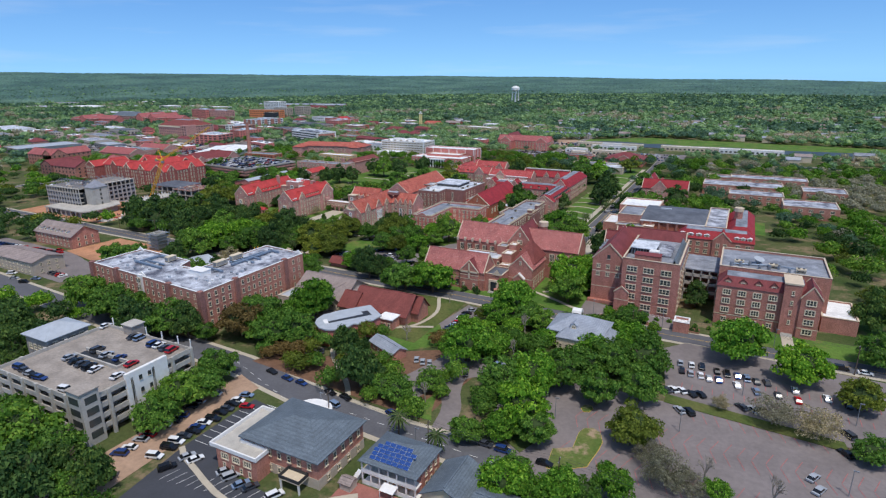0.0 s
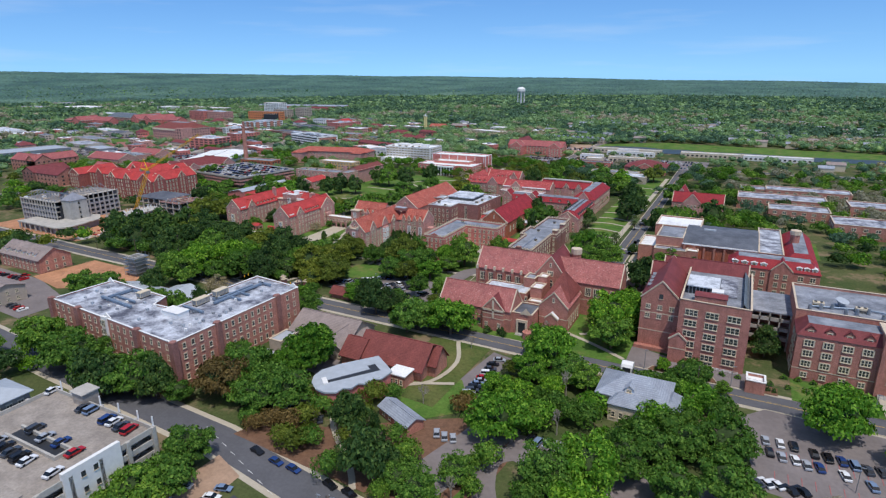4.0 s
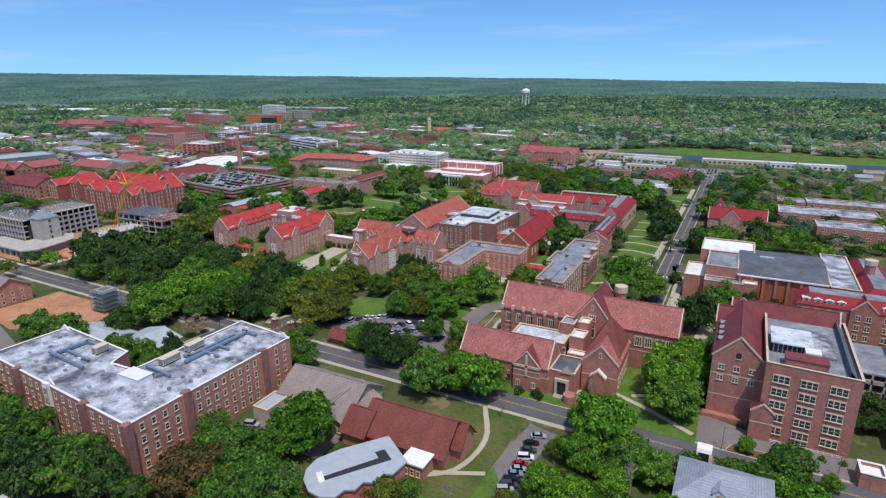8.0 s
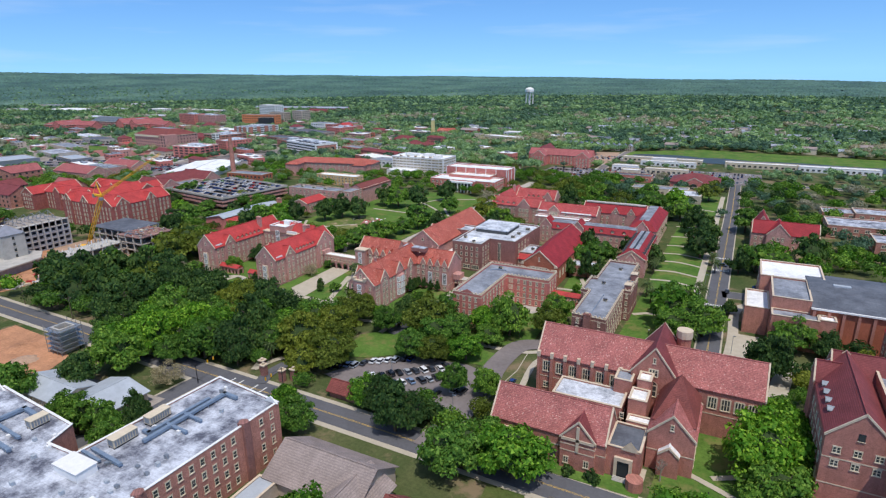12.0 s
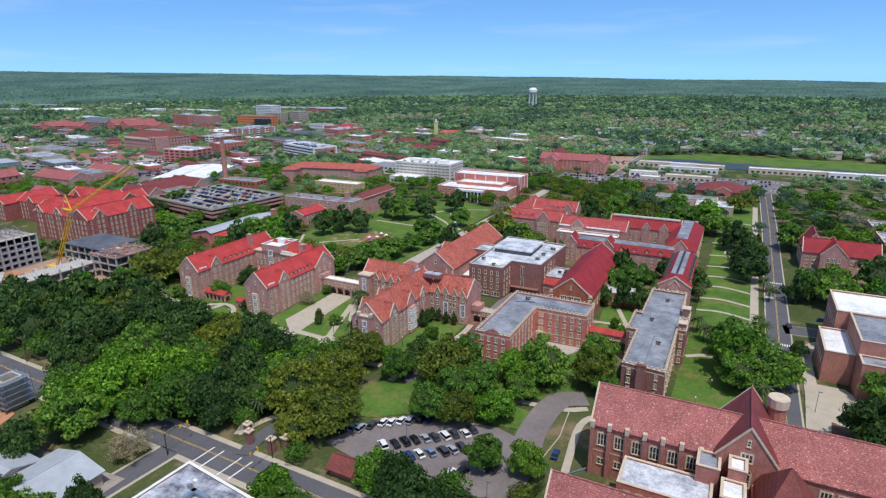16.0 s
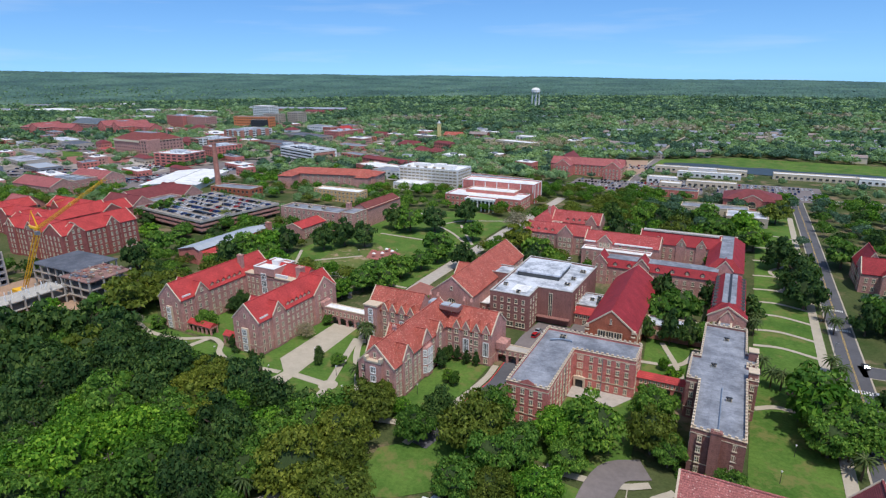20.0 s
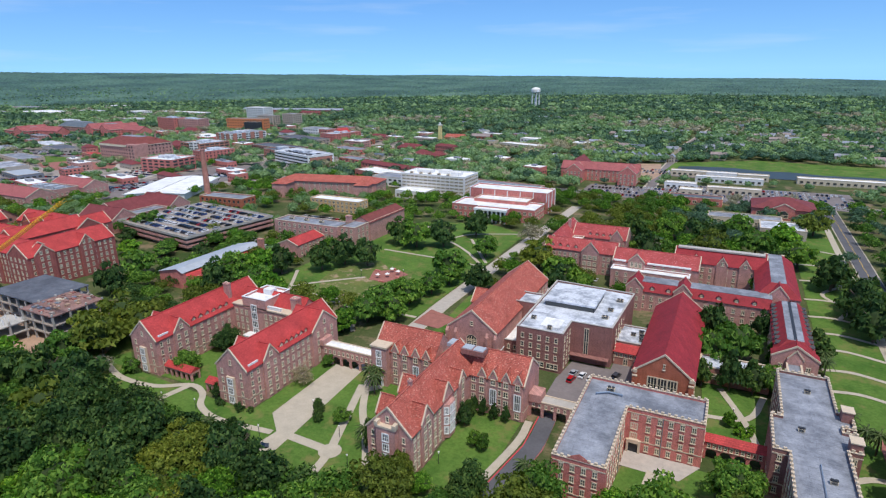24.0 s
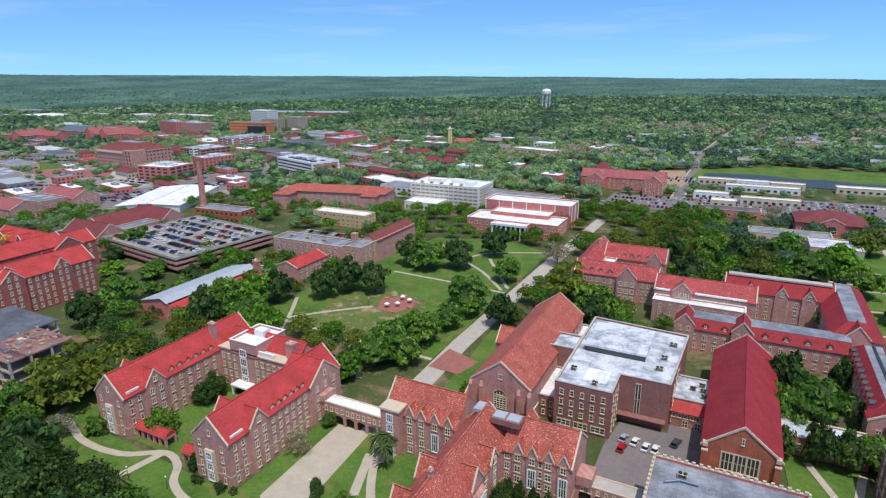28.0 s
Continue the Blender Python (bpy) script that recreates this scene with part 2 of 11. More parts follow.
GRASS_WORN = grass("lawn_worn", rgb(82, 104, 50), rgb(112, 116, 66), rgb(158, 138, 112), 0.075)
GROUND = grass("ground_cover", rgb(60, 78, 40), rgb(92, 96, 62), rgb(128, 112, 88), 0.03)
MULCH = plain("mulch_bed", rgb(112, 84, 66), 0.95, 0.25, 0.6)
WATER = Mat("lake_water", 0.4, 0, 0.12).color(rgb(62, 72, 74)).m
LEAF_BRIGHT = leafy("leaf_spring_green", rgb(76, 124, 36), rgb(136, 176, 64))
LEAF_MID = leafy("leaf_mid_green", rgb(76, 116, 45), rgb(126, 160, 70))
LEAF_DARK = leafy("leaf_dark_green", rgb(54, 84, 44), rgb(96, 122, 64))
LEAF_OLIVE = leafy("leaf_olive_brown", rgb(92, 108, 40), rgb(134, 146, 64))
LEAF_GREY = leafy("leaf_pale_bud", rgb(132, 128, 108), rgb(182, 176, 154))
LEAF_RUST = leafy("leaf_rusty", rgb(104, 88, 52), rgb(142, 122, 76))
# leaves for the distance: lightened and greyed so the colour carries the haze
LEAF_FAR_HAZED = leafy("leaf_far_hazed", rgb(116, 148, 106), rgb(150, 178, 132), 0.2)
LEAF_PINE_HAZED = leafy("leaf_pine_hazed", rgb(76, 106, 86), rgb(102, 132, 106), 0.2)
LEAF_TWIGGY = leafy("leaf_grey_twigs_hazed", rgb(148, 146, 126), rgb(180, 174, 154), 0.2)
LEAF_LIME = leafy("leaf_fresh_hazed", rgb(118, 150, 100), rgb(150, 178, 126), 0.2)
HILLS = hills("far_canopy_hazed")
BARK = plain("bark", rgb(96, 84, 72), 0.95, 0.2, 2.0)
BARK_PALE = plain("bark_pale", rgb(150, 142, 130), 0.95, 0.2, 2.0)

# ---- building blocks ----
class Shape:
    """Vertices and faces of one part, with a material number for each face."""

    def __init__(self):
        self.v, self.f, self.i = [], [], []

    def poly(self, pts, mat=0):
        n = len(self.v)
        self.v += [tuple(p) for p in pts]
        self.f.append(tuple(range(n, n + len(pts))))
        self.i.append(mat)
        return self

    def box(self, x0, x1, y0, y1, z0, z1, mat=0, top=None):
        n = len(self.v)
        self.v += [(x0, y0, z0), (x1, y0, z0), (x1, y1, z0), (x0, y1, z0), (x0, y0, z1), (x1, y0, z1), (x1, y1, z1), (x0, y1, z1)]
        for k, q in enumerate(((0, 3, 2, 1), (4, 5, 6, 7), (0, 1, 5, 4), (1, 2, 6, 5), (2, 3, 7, 6), (3, 0, 4, 7))):
            self.f.append(tuple(n + a for a in q))
            self.i.append(top if (k == 1 and top is not None) else mat)
        return self

    def prism(self, pts, z0, z1, mat=0, top=None, bottom=True):
        """An upright prism on a plan outline (counter-clockwise)."""
        n, k = len(self.v), len(pts)
        self.v += [(x, y, z0) for x, y in pts] + [(x, y, z1) for x, y in pts]
        for a in range(k):
            b = (a + 1) % k
            self.f.append((n + a, n + b, n + k + b, n + k + a))
            self.i.append(mat)
        self.f.append(tuple(range(n + k, n + 2 * k)))
        self.i.append(mat if top is None else top)
        if bottom:
            self.f.append(tuple(range(n + k - 1, n - 1, -1)))
            self.i.append(mat)
        return self

    def ring(self, outer, inner, z0, z1, mat=0):
        """A wall between two outlines with the same number of corners."""
        n, k = len(self.v), len(outer)
        for pts, z in ((outer, z0), (outer, z1), (inner, z1), (inner, z0)):
            self.v += [(x, y, z) for x, y in pts]
        for a in range(k):
            b = (a + 1) % k
            for lo, hi in ((0, 1), (1, 2), (2, 3), (3, 0)):
                self.f.append((n + lo * k + a, n + lo * k + b, n + hi * k + b, n + hi * k + a))
                self.i.append(mat)
        return self

    def tube(self, a, b, r0, r1, sides=8, mat=0, caps=True):
        a, b = Vector(a), Vector(b)
        d = (b - a).normalized()
        u = d.orthogonal().normalized()
        w = d.cross(u)
        n = len(self.v)
        for p, r in ((a, r0), (b, r1)):
            for k in range(sides):
                t = 2 * math.pi * k / sides
                self.v.append(tuple(p + (u * math.cos(t) + w * math.sin(t)) * r))
        for k in range(sides):
            j = (k + 1) % sides
            self.f.append((n + k, n + j, n + sides + j, n + sides + k))
            self.i.append(mat)
        if caps:
            self.f.append(tuple(n + sides - 1 - k for k in range(sides)))
            self.f.append(tuple(n + sides + k for k in range(sides)))
            self.i += [mat, mat]
        return self

    def mesh(self, name, mats, off=(0, 0, 0)):
        me = bpy.data.meshes.new(name)
        ox, oy, oz = off
        me.from_pydata([(x - ox, y - oy, z - oz) for x, y, z in self.v], [], self.f)
        for m in mats if isinstance(mats, (list, tuple)) else (mats,):
            me.materials.append(m)
        me.polygons.foreach_set("material_index", self.i)
        me.update()
        return me


def part(name, shape, mats, parent, label="", off=None):
    """One mesh object under a thing or a part; the shape is given in world metres."""
    o = off if off is not None else parent.location if parent else (0, 0, 0)
    ob = new(name, shape.mesh(name, mats, o))
    ob.parent = parent
    if label:
        tagged(ob, label)
    return ob


def thing(name, x, y, label, category, group="", z=0.0):
    ob = new(name)
    ob.empty_display_size = 0.5
    ob.location = (x, y, z)
    return tagged(ob, label, category, group)


def put(mesh, name, parent, x, y, z, turn=0.0):
    """A repeat of a shared mesh, placed in world metres under its parent."""
    ob = new(name, mesh)
    ob.parent = parent
    o = parent.location
    ob.matrix_local = pose(x - o.x, y - o.y, z - o.z, 0, 0, turn)
    return ob


WINDOWS = {}


def window_mesh(w, h, style="sash"):
    """A window that faces -y, its foot at z = 0: frame, sill, lintel, panes and bars. Styles: sash, pair, triple, arch, dark, strip, bay."""
    key = (round(w, 2), round(h, 2), style)
    if key in WINDOWS:
        return WINDOWS[key]
    s, fr = Shape(), 0.15
    stone, frame_, glass = 0, 1, 2
    s.box(-w / 2, w / 2, -0.03, 0.1, 0, h, glass)
    for x in (-w / 2, w / 2 - fr):
        s.box(x, x + fr, -0.12, 0.1, 0, h, frame_)
    for z in (0, h - fr):
        s.box(-w / 2 + fr, w / 2 - fr, -0.12, 0.1, z, z + fr, frame_)
    cols = {"pair": 2, "triple": 3, "arch": 2, "strip": max(2, round(w / 1.4)), "bay": 3}.get(style, 1)
    for k in range(1, cols):
        x = -w / 2 + w * k / cols
        s.box(x - 0.11, x + 0.11, -0.10, 0.05, fr, h - fr, frame_)
    if style != "dark":
        s.box(-w / 2 + fr, w / 2 - fr, -0.09, 0.05, h * 0.5 - 0.05, h * 0.5 + 0.05, frame_)
    s.box(-w / 2 - 0.15, w / 2 + 0.15, -0.22, 0.1, -0.2, 0, stone)
    if style != "dark":
        s.box(-w / 2 - 0.1, w / 2 + 0.1, -0.1, 0.1, h, h + 0.22, stone)
    if style == "arch":
        n = 8
        for k in range(n):
            a0, a1 = math.pi * k / n, math.pi * (k + 1) / n
            r = w / 2
            s.poly([(0, -0.05, h), (r * math.cos(a0), -0.05, h + r * math.sin(a0)), (r * math.cos(a1), -0.05, h + r * math.sin(a1))], glass)
            for rr, mm in ((r + 0.25, stone),):
                s.poly([(r * math.cos(a0), -0.16, h + r * math.sin(a0)), (rr * math.cos(a0), -0.16, h + rr * math.sin(a0)), (rr * math.cos(a1), -0.16, h + rr * math.sin(a1)), (r * math.cos(a1), -0.16, h + r * math.sin(a1))], mm)
    if style in ("bay", "triple", "arch"):
        for x in (-w / 2 - 0.25, w / 2):
            s.box(x, x + 0.25, -0.14, 0.1, 0, h, stone)
    mats = [WHITE if style == "bay" else STONE, WHITE if style == "bay" else FRAME if style != "dark" else METAL_DARK, GLASS]
    WINDOWS[key] = s.mesh("window", mats)
    return WINDOWS[key]


TURN = {"S": 0, "E": 90, "N": 180, "W": 270}


SPLIT = ("laboratory_hall", "gothic_library", "brick_apartments", "residence_hall")
PANES = {}


def glaze(win, me, w, h, style):
    """On the buildings beside the flight each window carries its pane as a piece of its own."""
    if win.parent.name.split(".")[0] not in SPLIT:
        return
    key = me.name
    if key not in PANES:
        s = Shape()
        s.box(-w / 2 + 0.15, w / 2 - 0.15, -0.06, -0.035, 0.15, h - 0.15)
        PANES[key] = s.mesh("pane", GLASS)
    o = new("pane", PANES[key])
    o.parent = win


def windows(parent, face, at, u0, u1, n, levels, w=1.1, h=1.8, style="sash", skip=()):
    """Rows of windows on a wall that faces S, E, N or W in the plane at; n of them evenly from u0 to u1 on each level (foot heights)."""
    me = window_mesh(w, h, style)
    for z in levels:
        for k in range(n):
            if k in skip:
                continue
            u = u0 + (u1 - u0) * (k + 0.5) / n
            x, y = (u, at) if face in "SN" else (at, u)
            glaze(put(me, "window", parent, x, y, z, TURN[face]), me, w, h, style)


def windows_line(parent, p0, p1, n, levels, w=1.1, h=1.8, style="sash"):
    """Rows of windows along a wall from p0 to p1, its outer side on the right."""
    me, a, d = window_mesh(w, h, style), Vector(p0), Vector(p1) - Vector(p0)
    for z in levels:
        for k in range(n):
            q = a + d * ((k + 0.5) / n)
            glaze(put(me, "window", parent, q.x, q.y, z, math.degrees(math.atan2(d.y, d.x))), me, w, h, style)


def far_windows(t, x0, x1, y0, y1, n_s, n_e, levels, w, h):
    """The small windows of a distant building, joined: panes set in shallow frames."""
    s = Shape()
    for z in levels:
        for k in range(n_s):
            u = x0 + 1 + (x1 - x0 - 2) * (k + 0.5) / n_s
            s.box(u - w / 2, u + w / 2, y0 - 0.12, y0 + 0.05, z, z + h)
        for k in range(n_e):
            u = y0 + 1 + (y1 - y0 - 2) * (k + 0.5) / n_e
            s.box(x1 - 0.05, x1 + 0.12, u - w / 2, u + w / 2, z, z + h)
    tagged(part("window_glazing", s, GLASS, t), kind="stuff")


def inset(pts, d):
    """The outline moved inwards by d (right-angled or convex outlines, counter-clockwise)."""
    out, k = [], len(pts)
    for a in range(k):
        p0, p1, p2 = Vector(pts[a - 1]), Vector(pts[a]), Vector(pts[(a + 1) % k])
        d0, d1 = (p1 - p0).normalized(), (p2 - p1).normalized()
        n0, n1 = Vector((-d0.y, d0.x)), Vector((-d1.y, d1.x))
        c = 1 + n0.dot(n1)
        q = p1 + (n0 + n1) * (d / c if c > 0.05 else d)
        out.append((q.x, q.y))
    return out


def rect(x0, x1, y0, y1):
    return [(x0, y0), (x1, y0), (x1, y1), (x0, y1)]


FOOT = []


def flat_block(t, pts, h, wall, roof, z0=0.0, parapet=0.7, coping=None, crenel=False, bands=(), band_mat=None):
    """A flat-roofed volume: outer wall with parapet, roof deck, coping, string courses, battlements."""
    inner = inset(pts, 0.45)
    FOOT.append((min(x for x, y in pts), max(x for x, y in pts), min(y for x, y in pts), max(y for x, y in pts)))
    w = part("wall", Shape().ring(pts, inner, z0, h + parapet), wall, t)
    part("roof", Shape().prism(inset(pts, 0.44), h - 0.3, h), roof, t)
    cop = coping or STONE
    part("coping", Shape().ring(inset(pts, -0.12), inset(pts, 0.55), h + parapet, h + parapet + 0.18), cop, t)
    if crenel:
        k = len(pts)
        merlon = Shape().box(-0.38, 0.38, -0.24, 0.24, 0, 0.62).mesh("merlon", cop)
        for a in range(k):
            p, q = Vector(pts[a]), Vector(pts[(a + 1) % k])
            d = q - p
            n = max(2, round(d.length / 1.7))
            for j in range(n):
                c = p + d * ((j + 0.5) / n) + Vector((-d.y, d.x)).normalized() * 0.25
                put(merlon, "merlon", t, c.x, c.y, h + parapet + 0.181, math.degrees(math.atan2(d.y, d.x)))
    for z in bands:
        part("string_course", Shape().ring(inset(pts, -0.08), inset(pts, 0.1), z, z + 0.3), band_mat or STONE, t)
    return w


def gable_block(t, x0, x1, y0, y1, eave, ridge, axis, wall, roof, z0=0.0, over=0.35, coping=True, ends=(True, True), bands=()):
    """A volume under a pitched roof whose ridge runs along x or y; stone copings on the gables."""
    FOOT.append((x0, x1, y0, y1))
    lo, hi = (y0, y1) if axis == "x" else (x0, x1)
    a0, a1 = (x0, x1) if axis == "x" else (y0, y1)
    mid = (lo + hi) / 2
    P = (lambda a, b, z: (a, b, z)) if axis == "x" else (lambda a, b, z: (b, a, z))
    flip = axis != "x"
    s = Shape()
    outline = [(lo, z0), (hi, z0), (hi, eave), (mid, ridge - 0.05), (lo, eave)]
    s.poly([P(a0, b, z) for b, z in (outline[::-1] if not flip else outline)])
    s.poly([P(a1, b, z) for b, z in (outline if not flip else outline[::-1])])
    for b in (lo, hi):
        q = [P(a0, b, z0), P(a1, b, z0), P(a1, b, eave), P(a0, b, eave)]
        s.poly(q if (b == lo) != flip else q[::-1])
    w = part("wall", s, wall, t)
    slope = (ridge - eave) / (mid - lo)
    th = 0.28
    for sgn, edge in ((-1, lo), (1, hi)):
        b0, z_0 = edge + sgn * over, eave - over * slope
        r = Shape()
        e0, e1 = a0 - (0.0 if coping else over), a1 + (0.0 if coping else over)
        c = [P(e0, b0, z_0), P(e1, b0, z_0), P(e1, mid, ridge), P(e0, mid, ridge)]
        top = [(x, y, z + th) for x, y, z in c]
        if (sgn < 0) == flip:
            c, top = c[::-1], top[::-1]
        r.poly(top)
        r.poly(c[::-1])
        for k in range(4):
            j = (k + 1) % 4
            r.poly([c[k], c[j], top[j], top[k]])
        part("roof", r, roof, t)
    part("ridge_cap", Shape().box(*((a0, a1, mid - 0.2, mid + 0.2) if not flip else (mid - 0.2, mid + 0.2, a0, a1)), ridge + 0.1, ridge + 0.42), roof, t)
    if coping:
        for end, use in ((a0, ends[0]), (a1, ends[1])):
            if not use:
                continue
            cs = Shape()
            for b, sgn in ((lo, -1), (hi, 1)):
                bb = b + sgn * over
                zz = eave - over * slope
                d = 0.22
                q0 = [P(end - d, bb, zz - 0.1), P(end + d, bb, zz - 0.1), P(end + d, mid, ridge - 0.1), P(end - d, mid, ridge - 0.1)]
                q1 = [(x, y, z + 0.62) for x, y, z in q0]
                cs.poly(q1)
                cs.poly(q0[::-1])
                for k in range(4):
                    j = (k + 1) % 4
                    cs.poly([q0[k], q0[j], q1[j], q1[k]])
            part("gable_coping", cs, STONE, t)
    for z in bands:
        part("string_course", Shape().ring(rect(x0 - 0.08, x1 + 0.08, y0 - 0.08, y1 + 0.08), rect(x0 + 0.1, x1 - 0.1, y0 + 0.1, y1 - 0.1), z, z + 0.3), STONE, t)
    return w


def hip_roof(t, x0, x1, y0, y1, eave, ridge, roof, over=0.6):
    FOOT.append((x0, x1, y0, y1))
    x0, x1, y0, y1 = x0 - over, x1 + over, y0 - over, y1 + over
    s = Shape()
    if x1 - x0 >= y1 - y0:
        d = (y1 - y0) / 2
        a, b = (x0 + d, (y0 + y1) / 2, ridge), (x1 - d, (y0 + y1) / 2, ridge)
    else:
        d = (x1 - x0) / 2
        a, b = ((x0 + x1) / 2, y0 + d, ridge), ((x0 + x1) / 2, y1 - d, ridge)
    c = [(x0, y0, eave), (x1, y0, eave), (x1, y1, eave), (x0, y1, eave)]
    if x1 - x0 >= y1 - y0:
        s.poly([c[0], c[1], b, a]).poly([c[2], c[3], a, b]).poly([c[1], c[2], b]).poly([c[3], c[0], a])
    else:
        s.poly([c[1], c[2], b, a]).poly([c[3], c[0], a, b]).poly([c[0], c[1], a]).poly([c[2], c[3], b])
    s.box(x0, x1, y0, y1, eave - 0.25, eave - 0.01)
    return part("roof", s, roof, t)


def dormers(t, face, at, u0, u1, n, z, roof, wall, w=2.2, h=1.8, depth=2.6, rise=1.2):
    """A row of gabled dormers that stand out of a roof slope and look S, E, N or W; at is the plane of their fronts."""
    for k in range(n):
        u = u0 + (u1 - u0) * (k + 0.5) / n
        dx, dy = {"S": (0, 1), "N": (0, -1), "E": (-1, 0), "W": (1, 0)}[face]
        if face in "SN":
            x0, x1, y0, y1, ax = u - w / 2, u + w / 2, min(at, at + dy * depth), max(at, at + dy * depth), "y"
        else:
            x0, x1, y0, y1, ax = min(at, at + dx * depth), max(at, at + dx * depth), u - w / 2, u + w / 2, "x"
        o = t.location
        mid = (lambda a, b: (a + b) / 2)
        s = Shape().box(x0, x1, y0, y1, z, z + h, 0)
        r = Shape()
        e = 0.25
        if ax == "y":
            m_ = mid(x0, x1)
            s.poly([(x0, y0, z + h), (x1, y0, z + h), (m_, y0, z + h + rise)]).poly([(x1, y1, z + h), (x0, y1, z + h), (m_, y1, z + h + rise)])
            for b in (x0 - e, x1 + e):
                q = [(b, y0 - e, z + h - 0.2), (m_, y0 - e, z + h + rise + 0.1), (m_, y1 + e + rise, z + h + rise + 0.1), (b, y1 + e, z + h - 0.2)]
                r.poly(q).poly([(x, y, zz + 0.15) for x, y, zz in q][::-1])
        else:
            m_ = mid(y0, y1)
            s.poly([(x0, y0, z + h), (x0, m_, z + h + rise), (x0, y1, z + h)]).poly([(x1, y0, z + h), (x1, m_, z + h + rise), (x1, y1, z + h)])
            for b in (y0 - e, y1 + e):
                q = [(x0 - e, b, z + h - 0.2), (x0 - e, m_, z + h + rise + 0.1), (x1 + e, m_, z + h + rise + 0.1), (x1 + e, b, z + h - 0.2)]
                r.poly(q).poly([(x, y, zz + 0.15) for x, y, zz in q][::-1])
        me = s.mesh("dormer", wall, o)
        d = new("dormer", me)
        d.parent = t
        rr = new("dormer_roof", r.mesh("dormer_roof", roof, o))
        rr.parent = d
        x, y = (u, at) if face in "SN" else (at, u)
        ww = new("window", window_mesh(w * 0.55, h * 0.7))
        ww.parent = d
        ww.matrix_local = pose(x - o.x, y - o.y, z + h * 0.15 - o.z, 0, 0, TURN[face])


def rooftop_unit(t, x, y, z, w=3.0, d=1.8, h=1.4):
    """A roof-top air handler under its building: casing, grille, fan collar."""
    u = part("air_handler", Shape().box(x - w / 2, x + w / 2, y - d / 2, y + d / 2, z + 0.2, z + h).box(x - w / 2 + 0.1, x + w / 2 - 0.1, y - d / 2 + 0.1, y + d / 2 - 0.1, z, z + 0.2), BEIGE, t, "pale roof-top air handler")
    part("fan_collar", Shape().tube((x - w / 4, y, z + h), (x - w / 4, y, z + h + 0.25), 0.5, 0.5, 10).tube((x + w / 4, y, z + h), (x + w / 4, y, z + h + 0.25), 0.5, 0.5, 10), METAL_DARK, u, off=t.location)
    s = Shape()
    for k in range(4):
        s.box(x - w / 2 + 0.2, x + w / 2 - 0.2, y - d / 2 - 0.05, y - d / 2, z + 0.35 + 0.22 * k, z + 0.47 + 0.22 * k)
    part("grille", s, METAL_DARK, u, off=t.location)


def air_handler(t, x, y, z, w):
    """A long roof-top air handler on rails: casing in sections with louvres along both sides."""
    u = part("air_handler", Shape().box(x - 1.3, x + 1.3, y - w / 2, y + w / 2, z + 0.5, z + 2.5).box(x - 1.45, x + 1.45, y - w / 2 - 0.1, y + w / 2 + 0.1, z + 2.5, z + 2.64), BEIGE, t, "long cream roof-top air handler")
    s, rl = Shape(), Shape()
    for k in range(int(w / 0.7)):
        yy = y - w / 2 + 0.25 + 0.7 * k
        s.box(x + 1.3, x + 1.36, yy, yy + 0.42, z + 0.75, z + 2.25).box(x - 1.36, x - 1.3, yy, yy + 0.42, z + 0.75, z + 2.25)
    part("louvre", s.box(x - 0.9, x + 0.9, y - w / 2 - 0.06, y - w / 2, z + 0.8, z + 2.2), METAL_GREY, u, off=t.location)
    for xx in (x - 1.0, x + 0.8):
        rl.box(xx, xx + 0.2, y - w / 2, y + w / 2, z, z + 0.5)
    part("support_rail", rl, METAL_DARK, u, off=t.location)


def box_duct(t, pts, z, r):
    """A rectangular sheet-metal duct on feet, with flanged joints."""
    s = Shape()
    for (xa, ya), (xb, yb) in zip(pts, pts[1:]):
        d = Vector((xb - xa, yb - ya))
        n, L = Vector((-d.y, d.x)).normalized() * r, d.length
        e = d.normalized() * r
        s.prism([(xa - n.x - e.x, ya - n.y - e.y), (xb - n.x + e.x, yb - n.y + e.y), (xb + n.x + e.x, yb + n.y + e.y), (xa + n.x - e.x, ya + n.y - e.y)], z + 0.45, z + 0.45 + 1.5 * r)
        for k in range(int(L / 2.4)):
            c = Vector((xa, ya)) + d * ((k + 0.5) / int(L / 2.4))
            f, m = e * 0.12, n * 1.14
            s.prism([(c.x - m.x - f.x, c.y - m.y - f.y), (c.x - m.x + f.x, c.y - m.y + f.y), (c.x + m.x + f.x, c.y + m.y + f.y), (c.x + m.x - f.x, c.y + m.y - f.y)], z, z + 0.5 + 1.5 * r)
    part("duct", s, DUCT, t, "blue-grey sheet-metal roof duct")


def pipe_run(t, pts, z, r=0.3):
    s = Shape()
    for (xa, ya), (xb, yb) in zip(pts, pts[1:]):
        s.tube((xa, ya, z + 0.6), (xb, yb, z + 0.6), r, r, 6)
    for x, y in pts:
        s.box(x - 0.15, x + 0.15, y - 0.15, y + 0.15, z, z + 0.6)
    part("duct", s, DUCT, t, "pale blue-grey roof duct")

def turned(t, x, y, deg):
    """Turns a finished thing about its own foot."""
    t.matrix_basis = pose(x, y, 0, 0, 0, deg)
    return t


# ---- ground, roads, paths ----
def hill(x, y):
    """Level campus ground; low wooded hills far off."""
    d = math.hypot(x + 100, y - 150)
    k = min(1.0, max(0.0, (d - 2500) / 2250))
    side = (-0.891 * (x + 100) - 0.454 * (y - 150)) / 4800
    return (62 + 88 * side) * k ** 1.25


